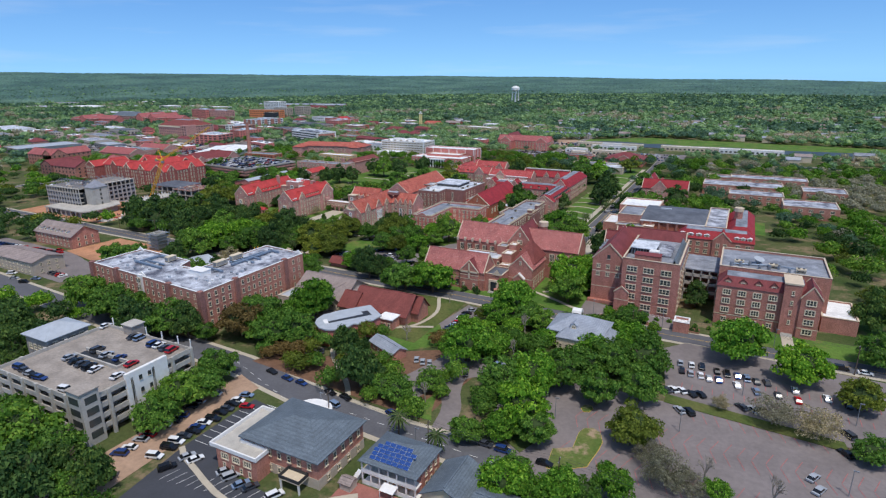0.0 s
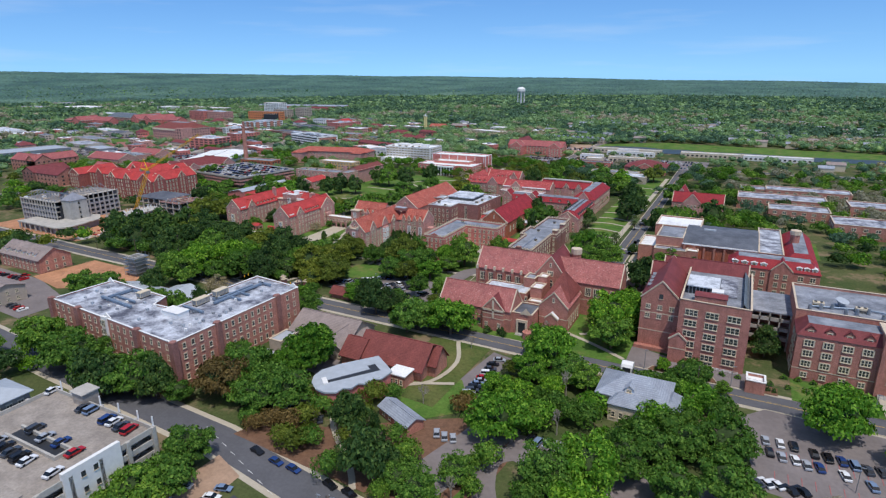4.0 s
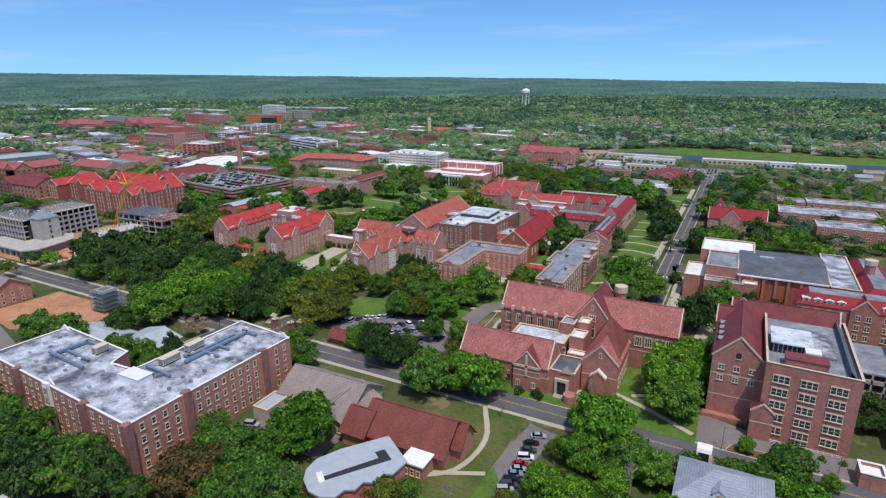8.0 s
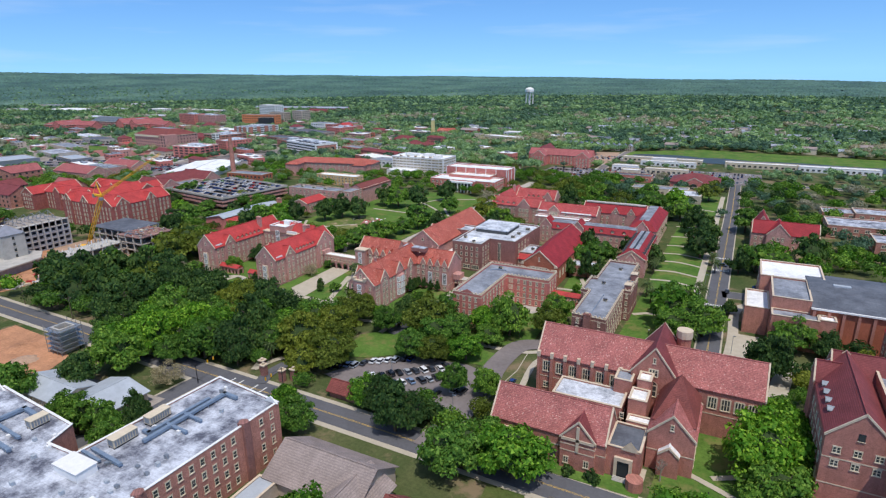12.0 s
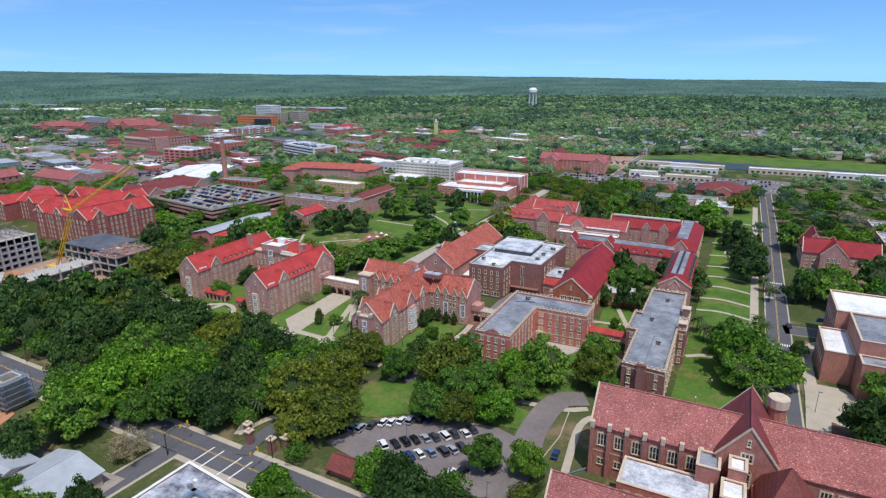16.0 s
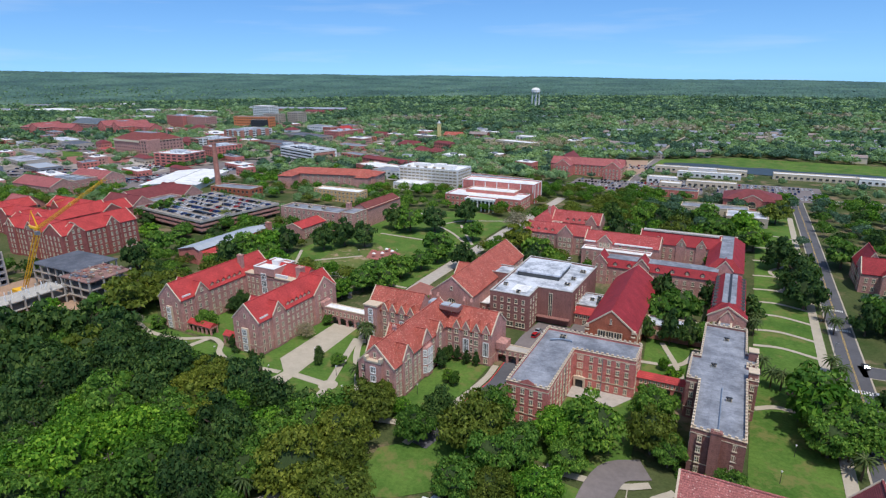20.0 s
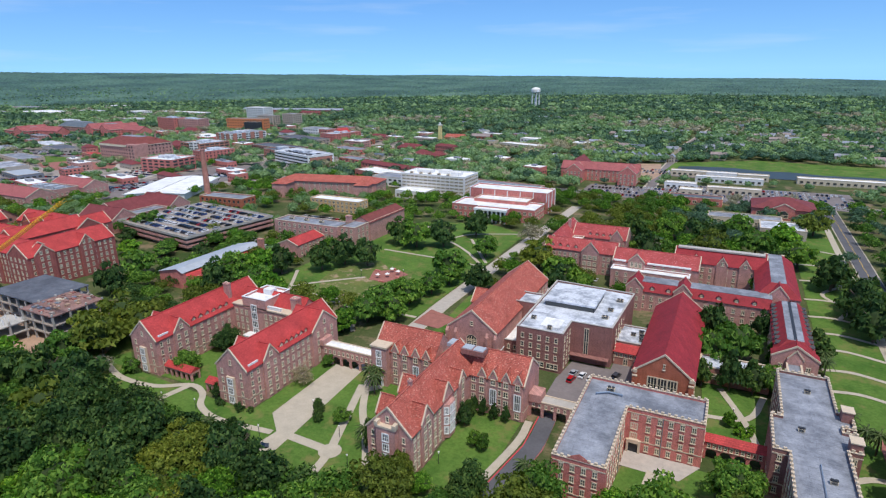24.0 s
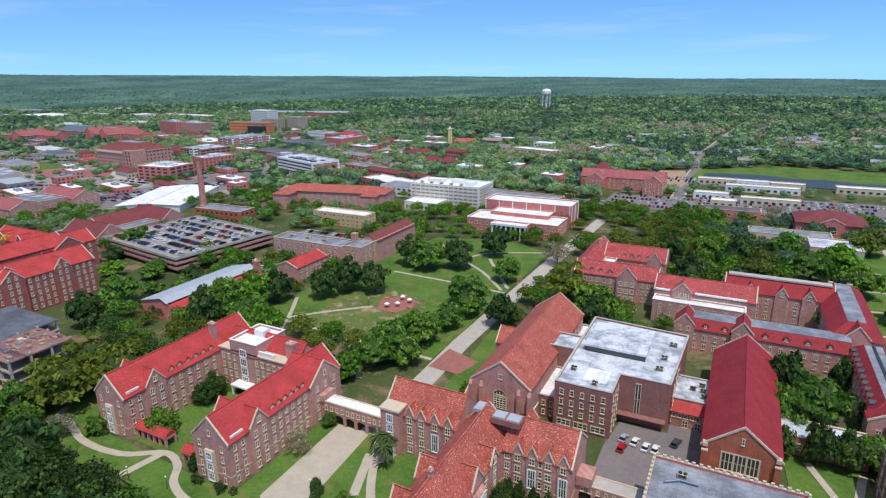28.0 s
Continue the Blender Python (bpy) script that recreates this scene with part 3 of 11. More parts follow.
def make_ground():
    s, n = Shape(), 72
    rings = [0, 60, 150, 300, 600, 1000, 1400, 1800, 2200, 2600, 3000, 3400, 3800, 4200, 4600, 4900]
    for r in rings[1:]:
        for k in range(n):
            a = 2 * math.pi * k / n
            x, y = -100 + r * math.cos(a), 150 + r * math.sin(a)
            s.v.append((x, y, hill(x, y)))
    s.v.append((-100, 150, 0))
    c = len(s.v) - 1
    for k in range(n):
        s.f.append((c, k, (k + 1) % n))
        s.i.append(0)
    for j in range(len(rings) - 2):
        for k in range(n):
            a, b = j * n + k, j * n + (k + 1) % n
            s.f.append((a, a + n, b + n, b))
            s.i.append(0)
    g = new("ground", s.mesh("ground", GROUND))
    tagged(g, "broad wooded ground with grass and bare soil", "ground", kind="structure")


make_ground()
LAYER = [0.02]


def sheet(name, pts, mat, label, z=None):
    """A paved or planted area of the setting, a little above the ground."""
    LAYER[0] += 0.0025
    zz = LAYER[0] if z is None else z
    p = [(x, y) for x, y in pts]
    area = sum(a[0] * b[1] - b[0] * a[1] for a, b in zip(p, p[1:] + p[:1]))
    s = Shape().prism(p if area > 0 else p[::-1], zz - 0.05, zz)
    ob = new(name, s.mesh(name, mat))
    return tagged(ob, label, name.rsplit("_", 1)[0] if name[-1].isdigit() else name, kind="structure")


def band(name, line, width, mat, label, z=None):
    """A road or path along a line of points; footpaths and drives curve smoothly."""
    if name in ("path", "drive") and len(line) > 2:
        q = [Vector(p) for p in line]
        q = [2 * q[0] - q[1]] + q + [2 * q[-1] - q[-2]]
        fine = []
        for a, b, c, d in zip(q, q[1:], q[2:], q[3:]):
            for j in range(5):
                u = j / 5
                fine.append(tuple(0.5 * (2 * b + (c - a) * u + (2 * a - 5 * b + 4 * c - d) * u * u + (3 * b - a - 3 * c + d) * u ** 3)))
        line = fine + [tuple(q[-2])]
    left, right = [], []
    for k, p in enumerate(line):
        p = Vector(p)
        d0 = (p - Vector(line[k - 1])).normalized() if k else None
        d1 = (Vector(line[k + 1]) - p).normalized() if k + 1 < len(line) else None
        d = ((d0 or d1) + (d1 or d0)).normalized()
        c = (d0 or d1).dot(d)
        nn = Vector((-d.y, d.x)) * (width / 2 / max(c, 0.4))
        left.append(tuple(p + nn))
        right.append(tuple(p - nn))
    LAYER[0] += 0.0025
    zz = LAYER[0] if z is None else z
    s = Shape()
    for k in range(len(line) - 1):
        s.prism([right[k], right[k + 1], left[k + 1], left[k]], zz - 0.05, zz)
    ob = new(name, s.mesh(name, mat))
    return tagged(ob, label, name, kind="structure")

# ---- campus halls ----
def lv(n, z0, dz):
    return [z0 + dz * k for k in range(n)]


def bay_gable(t, face, at, u, w, z_eave, z_peak, wall, roof, out=0.5, deep=4.0):
    """A gabled bay that stands proud of a wall, up into the roof."""
    if face == "S":
        gable_block(t, u - w / 2, u + w / 2, at - out, at + deep, z_eave, z_peak, "y", wall, roof, ends=(True, False), over=0.05)
    elif face == "E":
        gable_block(t, at - deep, at + out, u - w / 2, u + w / 2, z_eave, z_peak, "x", wall, roof, ends=(False, True), over=0.05)
    elif face == "W":
        gable_block(t, at - out, at + deep, u - w / 2, u + w / 2, z_eave, z_peak, "x", wall, roof, ends=(True, False), over=0.05)


def chimney(t, x, y, z0, z1, w=1.6, d=1.1, mat=None):
    c = part("chimney", Shape().box(x - w / 2, x + w / 2, y - d / 2, y + d / 2, z0, z1).box(x - w / 2 - 0.15, x + w / 2 + 0.15, y - d / 2 - 0.15, y + d / 2 + 0.15, z1 - 0.6, z1 - 0.25), mat or BRICK_DORM, t)
    part("chimney_pot", Shape().box(x - w / 4, x + w / 4, y - 0.25, y + 0.25, z1, z1 + 0.4), STONE, c, off=t.location)


def arcade(t, x0, x1, y0, y1, h, n, wall, roof, z_open=3.2, axis="x", red=True):
    """A covered walk on piers and arches, with a storey or a small roof above."""
    s = Shape()
    L = x1 - x0
    pier = 0.9
    for yy in (y0, y1 - 0.5):
        for k in range(n + 1):
            x = x0 + (L - pier) * k / n
            s.box(x, x + pier, yy, yy + 0.5, 0, z_open)
        for k in range(n):
            xa, xb = x0 + (L - pier) * k / n + pier, x0 + (L - pier) * (k + 1) / n
            r = (xb - xa) / 2
            c = (xa + xb) / 2
            m = 8
            for j in range(m):
                a0, a1 = math.pi * j / m, math.pi * (j + 1) / m
                p0, p1 = (c + r * math.cos(a0), z_open - r * 0.55 + r * 0.55 * math.sin(a0)), (c + r * math.cos(a1), z_open - r * 0.55 + r * 0.55 * math.sin(a1))
                for yf in (yy, yy + 0.5):
                    q = [(p0[0], yf, p0[1]), (p1[0], yf, p1[1]), (p1[0], yf, z_open), (p0[0], yf, z_open)]
                    s.poly(q if yf == yy else q[::-1])
                s.poly([(p0[0], yy, p0[1]), (p0[0], yy + 0.5, p0[1]), (p1[0], yy + 0.5, p1[1]), (p1[0], yy, p1[1])])
    s.box(x0, x1, y0, y1, z_open, h)
    part("arcade_wall", s, wall, t)
    if red:
        m_ = (y0 + y1) / 2
        part("roof", Shape().poly([(x0, y0 - 0.4, h), (x1, y0 - 0.4, h), (x1, m_, h + 1.5), (x0, m_, h + 1.5)]).poly([(x1, y1 + 0.4, h), (x0, y1 + 0.4, h), (x0, m_, h + 1.5), (x1, m_, h + 1.5)]).poly([(x0, y1 + 0.4, h), (x0, y0 - 0.4, h), (x0, m_, h + 1.5)]).poly([(x1, y0 - 0.4, h), (x1, y1 + 0.4, h), (x1, m_, h + 1.5)]), roof, t)
    else:
        part("roof", Shape().box(x0, x1, y0 + 0.3, y1 - 0.3, h, h + 0.15), roof, t)
        part("coping", Shape().ring(rect(x0 - 0.05, x1 + 0.05, y0 - 0.1, y1 + 0.1), rect(x0 + 0.3, x1 - 0.3, y0 + 0.3, y1 - 0.3), h, h + 0.4), STONE, t)


def mansard(t, x0, x1, y0, y1, eave, top, run, roof, deck):
    """Steep tiled skirts round a flat deck."""
    o = rect(x0 - 0.3, x1 + 0.3, y0 - 0.3, y1 + 0.3)
    i = rect(x0 + run, x1 - run, y0 + run, y1 - run)
    s = Shape()
    for a in range(4):
        b = (a + 1) % 4
        s.poly([(*o[a], eave), (*o[b], eave), (*i[b], top), (*i[a], top)])
    part("roof", s, roof, t)
    part("roof_deck", Shape().prism(i, top - 0.3, top - 0.05), deck, t)


def porch_stairs(t, x, y, w, n, face="S", rise=0.17, run=0.35, mat=None):
    s = Shape()
    for k in range(n):
        d = (n - k) * run
        s.box(x - w / 2, x + w / 2, y - d, y, rise * k, rise * (k + 1))
    part("steps", s, mat or CONCRETE, t)


# L-shaped hall with battlements and its court
t = thing("residence_hall", -176, 333, "rose brick four-storey L-shaped hall with pale stone battlements", "building")
LP = [(-182.6, 311.8), (-169.4, 311.8), (-169.4, 341), (-149.4, 341.2), (-149.4, 354.2), (-182.6, 354.2)]
flat_block(t, LP, 13.0, BRICK_ROSE, ROOF_GREY, crenel=True, bands=(3.6, 12.3))
windows(t, "S", 311.8, -181.5, -170.5, 4, lv(4, 1.0, 3.1), 1.15, 1.75, "pair")
windows(t, "E", -169.4, 313, 338, 7, lv(4, 1.0, 3.1), 1.15, 1.75, "pair")
windows(t, "S", 341.1, -165, -150.5, 5, lv(4, 1.0, 3.1), 1.15, 1.75, "pair")
windows(t, "S", 341.1, -169, -165.5, 1, lv(3, 4.2, 3.1), 1.6, 1.9, "triple")
windows(t, "E", -149.4, 342, 353.5, 3, lv(4, 1.0, 3.1), 1.15, 1.75, "pair")
windows(t, "W", -182.6, 313, 353, 10, lv(4, 1.0, 3.1), 1.15, 1.75, "pair")
part("parapet_gable", Shape().poly([(-179, 311.7, 13.9), (-173, 311.7, 13.9), (-176, 311.7, 15.4)]).poly([(-173, 312.2, 13.9), (-179, 312.2, 13.9), (-176, 312.2, 15.4)]), BRICK_ROSE, t)
part("door_surround", Shape().box(-168.9, -168.3, 340.0, 340.9, 0, 4.2).box(-165.7, -165.1, 340.0, 340.9, 0, 4.2).box(-168.3, -165.7, 340.0, 340.9, 3.3, 4.4), STONE, t)
part("door", Shape().box(-168.3, -165.7, 340.55, 340.75, 0, 3.3), METAL_DARK, t, "dark arched entrance door")
pipe_run(t, [(-179, 345), (-176, 347), (-172, 347)], 13.0, 0.25)
rooftop_unit(t, -175.5, 349, 13.0, 2.2, 1.4, 1.1)
part("drainpipe", Shape().tube((-159.8, 340.9, 0), (-159.8, 340.9, 12.8), 0.12, 0.12, 6).tube((-169.2, 330, 0), (-169.2, 330, 12.8), 0.12, 0.12, 6), METAL_GREY, t)

# long castellated hall beside the walk
t = thing("castellated_hall", -124, 346, "dark brick castellated hall with grey sheet roof", "building")
JP = [(-130.5, 310.5), (-117.3, 309.3), (-117.3, 344), (-114.4, 344), (-114.4, 353), (-117.3, 353), (-117.3, 355), (-114.4, 355), (-114.4, 363), (-117.6, 363), (-117.6, 383), (-131.4, 383), (-131.4, 355), (-134, 355), (-134, 338), (-130.5, 338)]
flat_block(t, JP, 13.0, BRICK_DARK, ROOF_GREY, crenel=True, bands=(3.6, 12.3))
windows(t, "W", -130.5, 312, 337, 7, lv(4, 1.0, 3.1), 1.15, 1.75, "pair")
windows(t, "S", 309.9, -129.8, -126.5, 1, lv(4, 1.0, 3.1), 1.1, 1.75, "pair")
windows(t, "S", 309.6, -121.5, -118, 1, lv(4, 1.0, 3.1), 1.1, 1.75, "pair")
windows(t, "E", -117.3, 311, 343, 8, lv(4, 1.0, 3.1), 1.15, 1.75, "pair")
windows(t, "E", -117.6, 364, 382, 5, lv(4, 1.0, 3.1), 1.15, 1.75, "pair")
windows(t, "S", 338, -133.5, -131, 1, lv(4, 1.0, 3.1), 1.1, 1.75, "pair")
windows(t, "S", 344, -117, -114.8, 1, lv(4, 1.0, 3.1), 1.1, 1.75, "pair")
windows(t, "W", -131.4, 357, 382, 6, lv(4, 1.0, 3.1), 1.1, 1.75, "pair")
chimney(t, -124.4, 309.2, 0, 15.2, 2.6, 1.4, BRICK_DARK)
for cx, cy in ((-115.9, 346), (-115.9, 361)):
    part("corner_turret", Shape().box(cx - 1.3, cx + 1.3, cy - 1.6, cy + 1.6, 13.0, 16.0), BRICK_DARK, t)
    part("turret_cap", Shape().box(cx - 1.5, cx + 1.5, cy - 1.8, cy + 1.8, 16.0, 16.3), STONE, t)
for x, y in ((-124, 372), (-122, 330), (-127, 350)):
    rooftop_unit(t, x, y, 13.0, 1.6, 1.2, 0.9)
pipe_run(t, [(-124, 313), (-124, 336)], 12.9, 0.12)

# covered bridge between the two
t = thing("covered_walk", -142, 349, "brick arcaded walk with red tile roof between two halls", "covered walk")
arcade(t, -149.4, -134, 346.6, 350.6, 5.6, 4, BRICK_ROSE, TILE_RED, 3.2)
windows(t, "S", 346.6, -148.6, -134.6, 10, [3.7], 0.9, 1.3, "sash")
t = thing("covered_walk", -191, 349, "brick arcaded walk linking two campus halls", "covered walk")
arcade(t, -199.5, -182.6, 345.5, 350, 5.4, 4, BRICK_DORM, CONCRETE, 3.4, red=False)
windows(t, "S", 345.5, -198.8, -183, 8, [3.7], 0.8, 1.1, "sash")
part("end_tower", Shape().box(-199.4, -195.5, 345, 350.5, 5.4, 8.0), BRICK_DORM, t)
t = thing("covered_walk", -267, 348, "brick arcaded bridge with flat white roof joining two dormitories", "covered walk")
arcade(t, -280, -254.4, 345.5, 350, 7.2, 6, BRICK_DORM, ROOF_CLEAN, 3.6, red=False)
windows(t, "S", 345.5, -279, -255, 12, [4.6], 0.9, 1.4, "sash")
part("end_tower", Shape().box(-281, -278.4, 345, 350.5, 7.2, 9.4), BRICK_DORM, t)

# dark brick main hall with white roof
t = thing("main_hall", -198, 400, "tall dark brick hall with stained white flat roof and penthouse", "building")
EP = [(-214.2, 375), (-197.2, 375), (-197.2, 387.2), (-182.6, 387.2), (-181, 425), (-214.2, 427.5)]
flat_block(t, EP, 15.0, BRICK_DARK, ROOF_WHITE, parapet=0.6, coping=CONCRETE)
windows(t, "S", 375, -213.5, -198, 5, lv(3, 4.8, 3.4), 1.2, 1.8, "sash")
windows(t, "S", 375, -213.5, -198, 3, [1.2], 4.2, 2.0, "strip")
windows(t, "E", -197.2, 376, 386.5, 3, lv(4, 1.4, 3.4), 1.2, 1.8, "sash")
windows(t, "S", 387.2, -192.6, -190.6, 1, [3.2], 1.7, 10.5, "strip")
windows(t, "E", -181.9, 389, 424, 7, lv(4, 1.4, 3.4), 1.2, 1.8, "sash")
p = part("penthouse", Shape().box(-211.5, -191.5, 399.4, 419, 16.9, 17.6, 0).box(-211.1, -191.9, 399.7, 418.6, 15, 16.9, 1), [ROOF_WHITE, METAL_DARK], t, "white-roofed penthouse with dark glazing")
part("window_band", Shape().box(-210.7, -192.3, 399.6, 399.7, 15.3, 16.8), GLASS, p, off=t.location)
flat_block(t, rect(-223.5, -214.2, 398, 409), 15.0, BRICK_DARK, ROOF_WHITE, parapet=0.5, coping=CONCRETE)
flat_block(t, rect(-224.2, -214.2, 378, 398), 7.4, BRICK_DARK, ROOF_CLEAN, parapet=0.4, coping=CONCRETE)
flat_block(t, rect(-224.2, -214.2, 409, 436), 7.4, BRICK_DARK, ROOF_CLEAN, parapet=0.4, coping=CONCRETE)
windows(t, "S", 378, -219.5, -214.6, 2, lv(2, 1.2, 3.2), 1.1, 1.7, "sash")
part("entrance_roof", Shape().box(-224.4, -219.8, 369.5, 378, 4.6, 5.0), ROOF_CLEAN, t)
part("entrance_wall", Shape().box(-224.1, -220.1, 369.8, 378, 0, 4.6), BRICK_DARK, t)
part("roof_patch", Shape().box(-207, -200, 380, 388, 15.0, 15.25), ROOF_CLEAN, t)
for x, y, w in ((-187, 396, 2.4), (-186.5, 404, 2.0), (-211, 385, 1.8), (-203, 378.5, 1.6), (-185, 415, 2.6)):
    rooftop_unit(t, x, y, 15.0, w, 1.4, 1.1)
part("canopy", Shape().box(-197, -183, 384.6, 387.1, 3.2, 3.5), BRICK_DARK, t)

# link with red lean-to roof
t = thing("link_building", -176, 402, "low brick link building with red lean-to tile roof", "building")
flat_block(t, rect(-182.4, -171.4, 393.5, 409), 8.0, BRICK_RED, ROOF_WHITE, parapet=0.3, coping=CONCRETE)
part("lean_to_roof", Shape().poly([(-182.4, 390.6, 5.2), (-171.4, 390.6, 5.2), (-171.4, 393.4, 7.6), (-182.4, 393.4, 7.6)]).poly([(-182.4, 393.4, 5.1), (-171.4, 393.4, 5.1), (-171.4, 390.6, 5.1), (-182.4, 390.6, 5.1)]), TILE_RED, t)
part("lean_to_wall", Shape().box(-182.3, -171.5, 391.2, 393.4, 0, 5.2), BRICK_RED, t)
windows(t, "S", 391.2, -182, -171.8, 6, [3.2], 1.1, 1.3, "sash")
windows(t, "S", 391.2, -179.5, -172.5, 2, [0.1], 1.6, 2.4, "pair")
for x, y in ((-173.5, 397), (-174, 400.5), (-174.5, 404), (-177, 401)):
    rooftop_unit(t, x, y, 8.0, 1.8, 1.3, 1.0)

# auditorium with the great arched window
t = thing("auditorium", -229.6, 400, "brick auditorium with orange tile gable roof and arched window", "building")
gable_block(t, -239.2, -220, 369.5, 433, 13.2, 20.6, "y", BRICK_DORM, TILE_ORANGE)
windows(t, "S", 369.5, -231.6, -227.6, 1, [5.0], 4.0, 4.2, "arch")
windows(t, "S", 369.5, -230.3, -228.9, 1, [15.0], 1.2, 1.5, "sash")
windows(t, "E", -220, 411, 432, 5, [9.2], 1.2, 2.4, "sash")
windows(t, "W", -239.2, 374, 430, 10, [5.2], 1.6, 5.0, "arch")
for k in range(1, 4):
    part("tracery_bar", Shape().box(-231.6 + k - 0.09, -231.6 + k + 0.09, 369.2, 369.4, 5.0, 10.7 if k == 2 else 10.3), FRAME, t)
for k in range(6):
    part("tracery_bar", Shape().box(-231.4, -227.8, 369.22, 369.38, 5.6 + 0.78 * k, 5.74 + 0.78 * k), FRAME, t)
for x in (-239.3, -235.8, -223.4, -220.1):
    part("buttress", Shape().box(x - 0.5, x + 0.5, 368.4, 369.5, 0, 11.5).poly([(x - 0.5, 368.4, 11.5), (x + 0.5, 368.4, 11.5), (x + 0.5, 369.5, 13), (x - 0.5, 369.5, 13)]), BRICK_DORM, t)
gable_block(t, -245, -239.2, 404, 414, 9.0, 13.5, "x", BRICK_DORM, TILE_ORANGE, ends=(True, False))
gable_block(t, -243, -239.2, 372, 381, 4.2, 6.5, "x", BRICK_DORM, TILE_ORANGE, ends=(True, False))
gable_block(t, -221.2, -217.5, 366.5, 370.5, 4.4, 6.8, "y", BRICK_DORM, TILE_ORANGE)
gable_block(t, -237, -232, 364.5, 369.5, 4.4, 7.2, "y", BRICK_DORM, TILE_ORANGE, ends=(True, False))

# hall with the crimson roof
t = thing("assembly_hall", -163, 398, "brick assembly hall with steep crimson tile roof", "building")
gable_block(t, -172.4, -153.8, 369, 429, 10.4, 17.8, "y", BRICK_ORANGE, TILE_CRIMSON)
windows(t, "S", 369, -167.6, -158.6, 3, [4.4], 2.8, 5.2, "triple")
windows(t, "S", 369, -167.6, -158.6, 3, [0.5], 2.4, 2.6, "triple")
windows(t, "S", 369, -163.6, -162.4, 1, [12.8], 0.7, 1.8, "sash")
part("porch_gable", Shape().poly([(-166, 366.8, 2.6), (-160, 366.8, 2.6), (-163, 366.8, 4.8)]).poly([(-166, 366.8, 2.6), (-163, 366.8, 4.8), (-163, 369, 4.8), (-166, 369, 2.6)]).poly([(-160, 366.8, 2.6), (-160, 369, 2.6), (-163, 369, 4.8), (-163, 366.8, 4.8)]).box(-166, -165.4, 366.8, 367.4, 0, 2.6).box(-160.6, -160, 366.8, 367.4, 0, 2.6), BEIGE, t, "cream entrance porch")
for x in (-171.6, -154.6):
    part("corner_pier", Shape().box(x - 0.7, x + 0.7, 368.2, 369, 0, 9.0), BRICK_ORANGE, t)
    part("kneeler", Shape().box(x - 0.6, x + 0.6, 368.5, 370, 10.2, 11.3), STONE, t)
    part("pier_cap", Shape().box(x - 0.8, x + 0.8, 368.1, 369, 9.0, 9.4), STONE, t)
windows(t, "E", -153.8, 372, 427, 10, [4.0], 1.8, 3.4, "triple")

# low court building behind the pines
t = thing("court_building", -140, 398, "low brick court building with pale flat roof", "building")
flat_block(t, rect(-153.4, -131.6, 391, 401), 5.6, BRICK_RED, ROOF_WHITE, parapet=0.3)
windows(t, "S", 391, -152.5, -132, 7, [2.0], 1.6, 1.8, "triple")
t = thing("court_link", -124.6, 395, "narrow brick link with grey flat roof", "building")
flat_block(t, rect(-127, -122.4, 383.4, 404), 7.5, BRICK_RED, ROOF_GREY, parapet=0.3)

# gothic dormitory with orange roofs
t = thing("gothic_dormitory", -226, 336, "gothic brick dormitory with orange tile roofs and white bay windows", "building")
gable_block(t, -231.4, -217.8, 303.6, 349, 12.6, 19.6, "y", BRICK_DORM, TILE_ORANGE, bands=(3.4,))
gable_block(t, -217.8, -199.5, 341, 355.5, 12.4, 18.4, "x", BRICK_DORM, TILE_ORANGE, ends=(False, True), bands=(3.4,))
gable_block(t, -254.6, -231.4, 343, 357, 12.6, 19.4, "x", BRICK_DORM, TILE_ORANGE, ends=(True, False), bands=(3.4,))
# gable front with entrance tower
part("entrance_tower", Shape().box(-227.6, -221.8, 302.2, 303.6, 0, 14.2), BRICK_DORM, t)
part("tower_coping", Shape().box(-227.9, -221.5, 302.0, 303.6, 14.2, 14.8).box(-228.0, -226.9, 301.9, 303.6, 14.8, 15.9).box(-222.5, -221.4, 301.9, 303.6, 14.8, 15.9), STONE, t)
windows(t, "S", 302.2, -226, -223.4, 1, lv(3, 4.2, 3.1), 1.8, 2.2, "bay")
part("door_surround", Shape().box(-226.6, -222.8, 301.4, 302.2, 0, 0.3).box(-226.6, -225.8, 301.5, 302.2, 0.3, 3.4).box(-223.6, -222.8, 301.5, 302.2, 0.3, 3.4).box(-226.6, -222.8, 301.5, 302.2, 3.4, 4.0).poly([(-226.8, 301.5, 4.0), (-222.6, 301.5, 4.0), (-224.7, 301.5, 5.2)]), WHITE, t, "white stone entrance surround")
part("door", Shape().box(-225.8, -223.6, 301.9, 302.15, 0.3, 3.4), METAL_DARK, t)
windows(t, "S", 303.6, -230.9, -228.2, 1, lv(3, 4.2, 3.0), 0.9, 1.6, "sash")
windows(t, "S", 303.6, -221.4, -218.4, 1, lv(3, 4.2, 3.0), 0.9, 1.6, "sash")
windows(t, "S", 303.6, -225.4, -224, 1, [15.4], 1.0, 1.6, "sash")
windows(t, "E", -217.8, 304.6, 308.6, 2, lv(4, 1.2, 3.0), 1.2, 1.8, "pair")
windows(t, "E", -217.3, 309.4, 314.6, 2, lv(4, 1.2, 3.0), 1.5, 1.9, "pair")
windows(t, "E", -217.8, 316, 321.6, 2, lv(4, 1.2, 3.0), 1.3, 1.8, "pair")
windows(t, "E", -217.8, 329, 332.4, 1, lv(4, 1.2, 3.0), 1.3, 1.8, "pair")
windows(t, "E", -217.3, 333, 337, 1, lv(4, 1.2, 3.0), 1.6, 1.9, "pair")
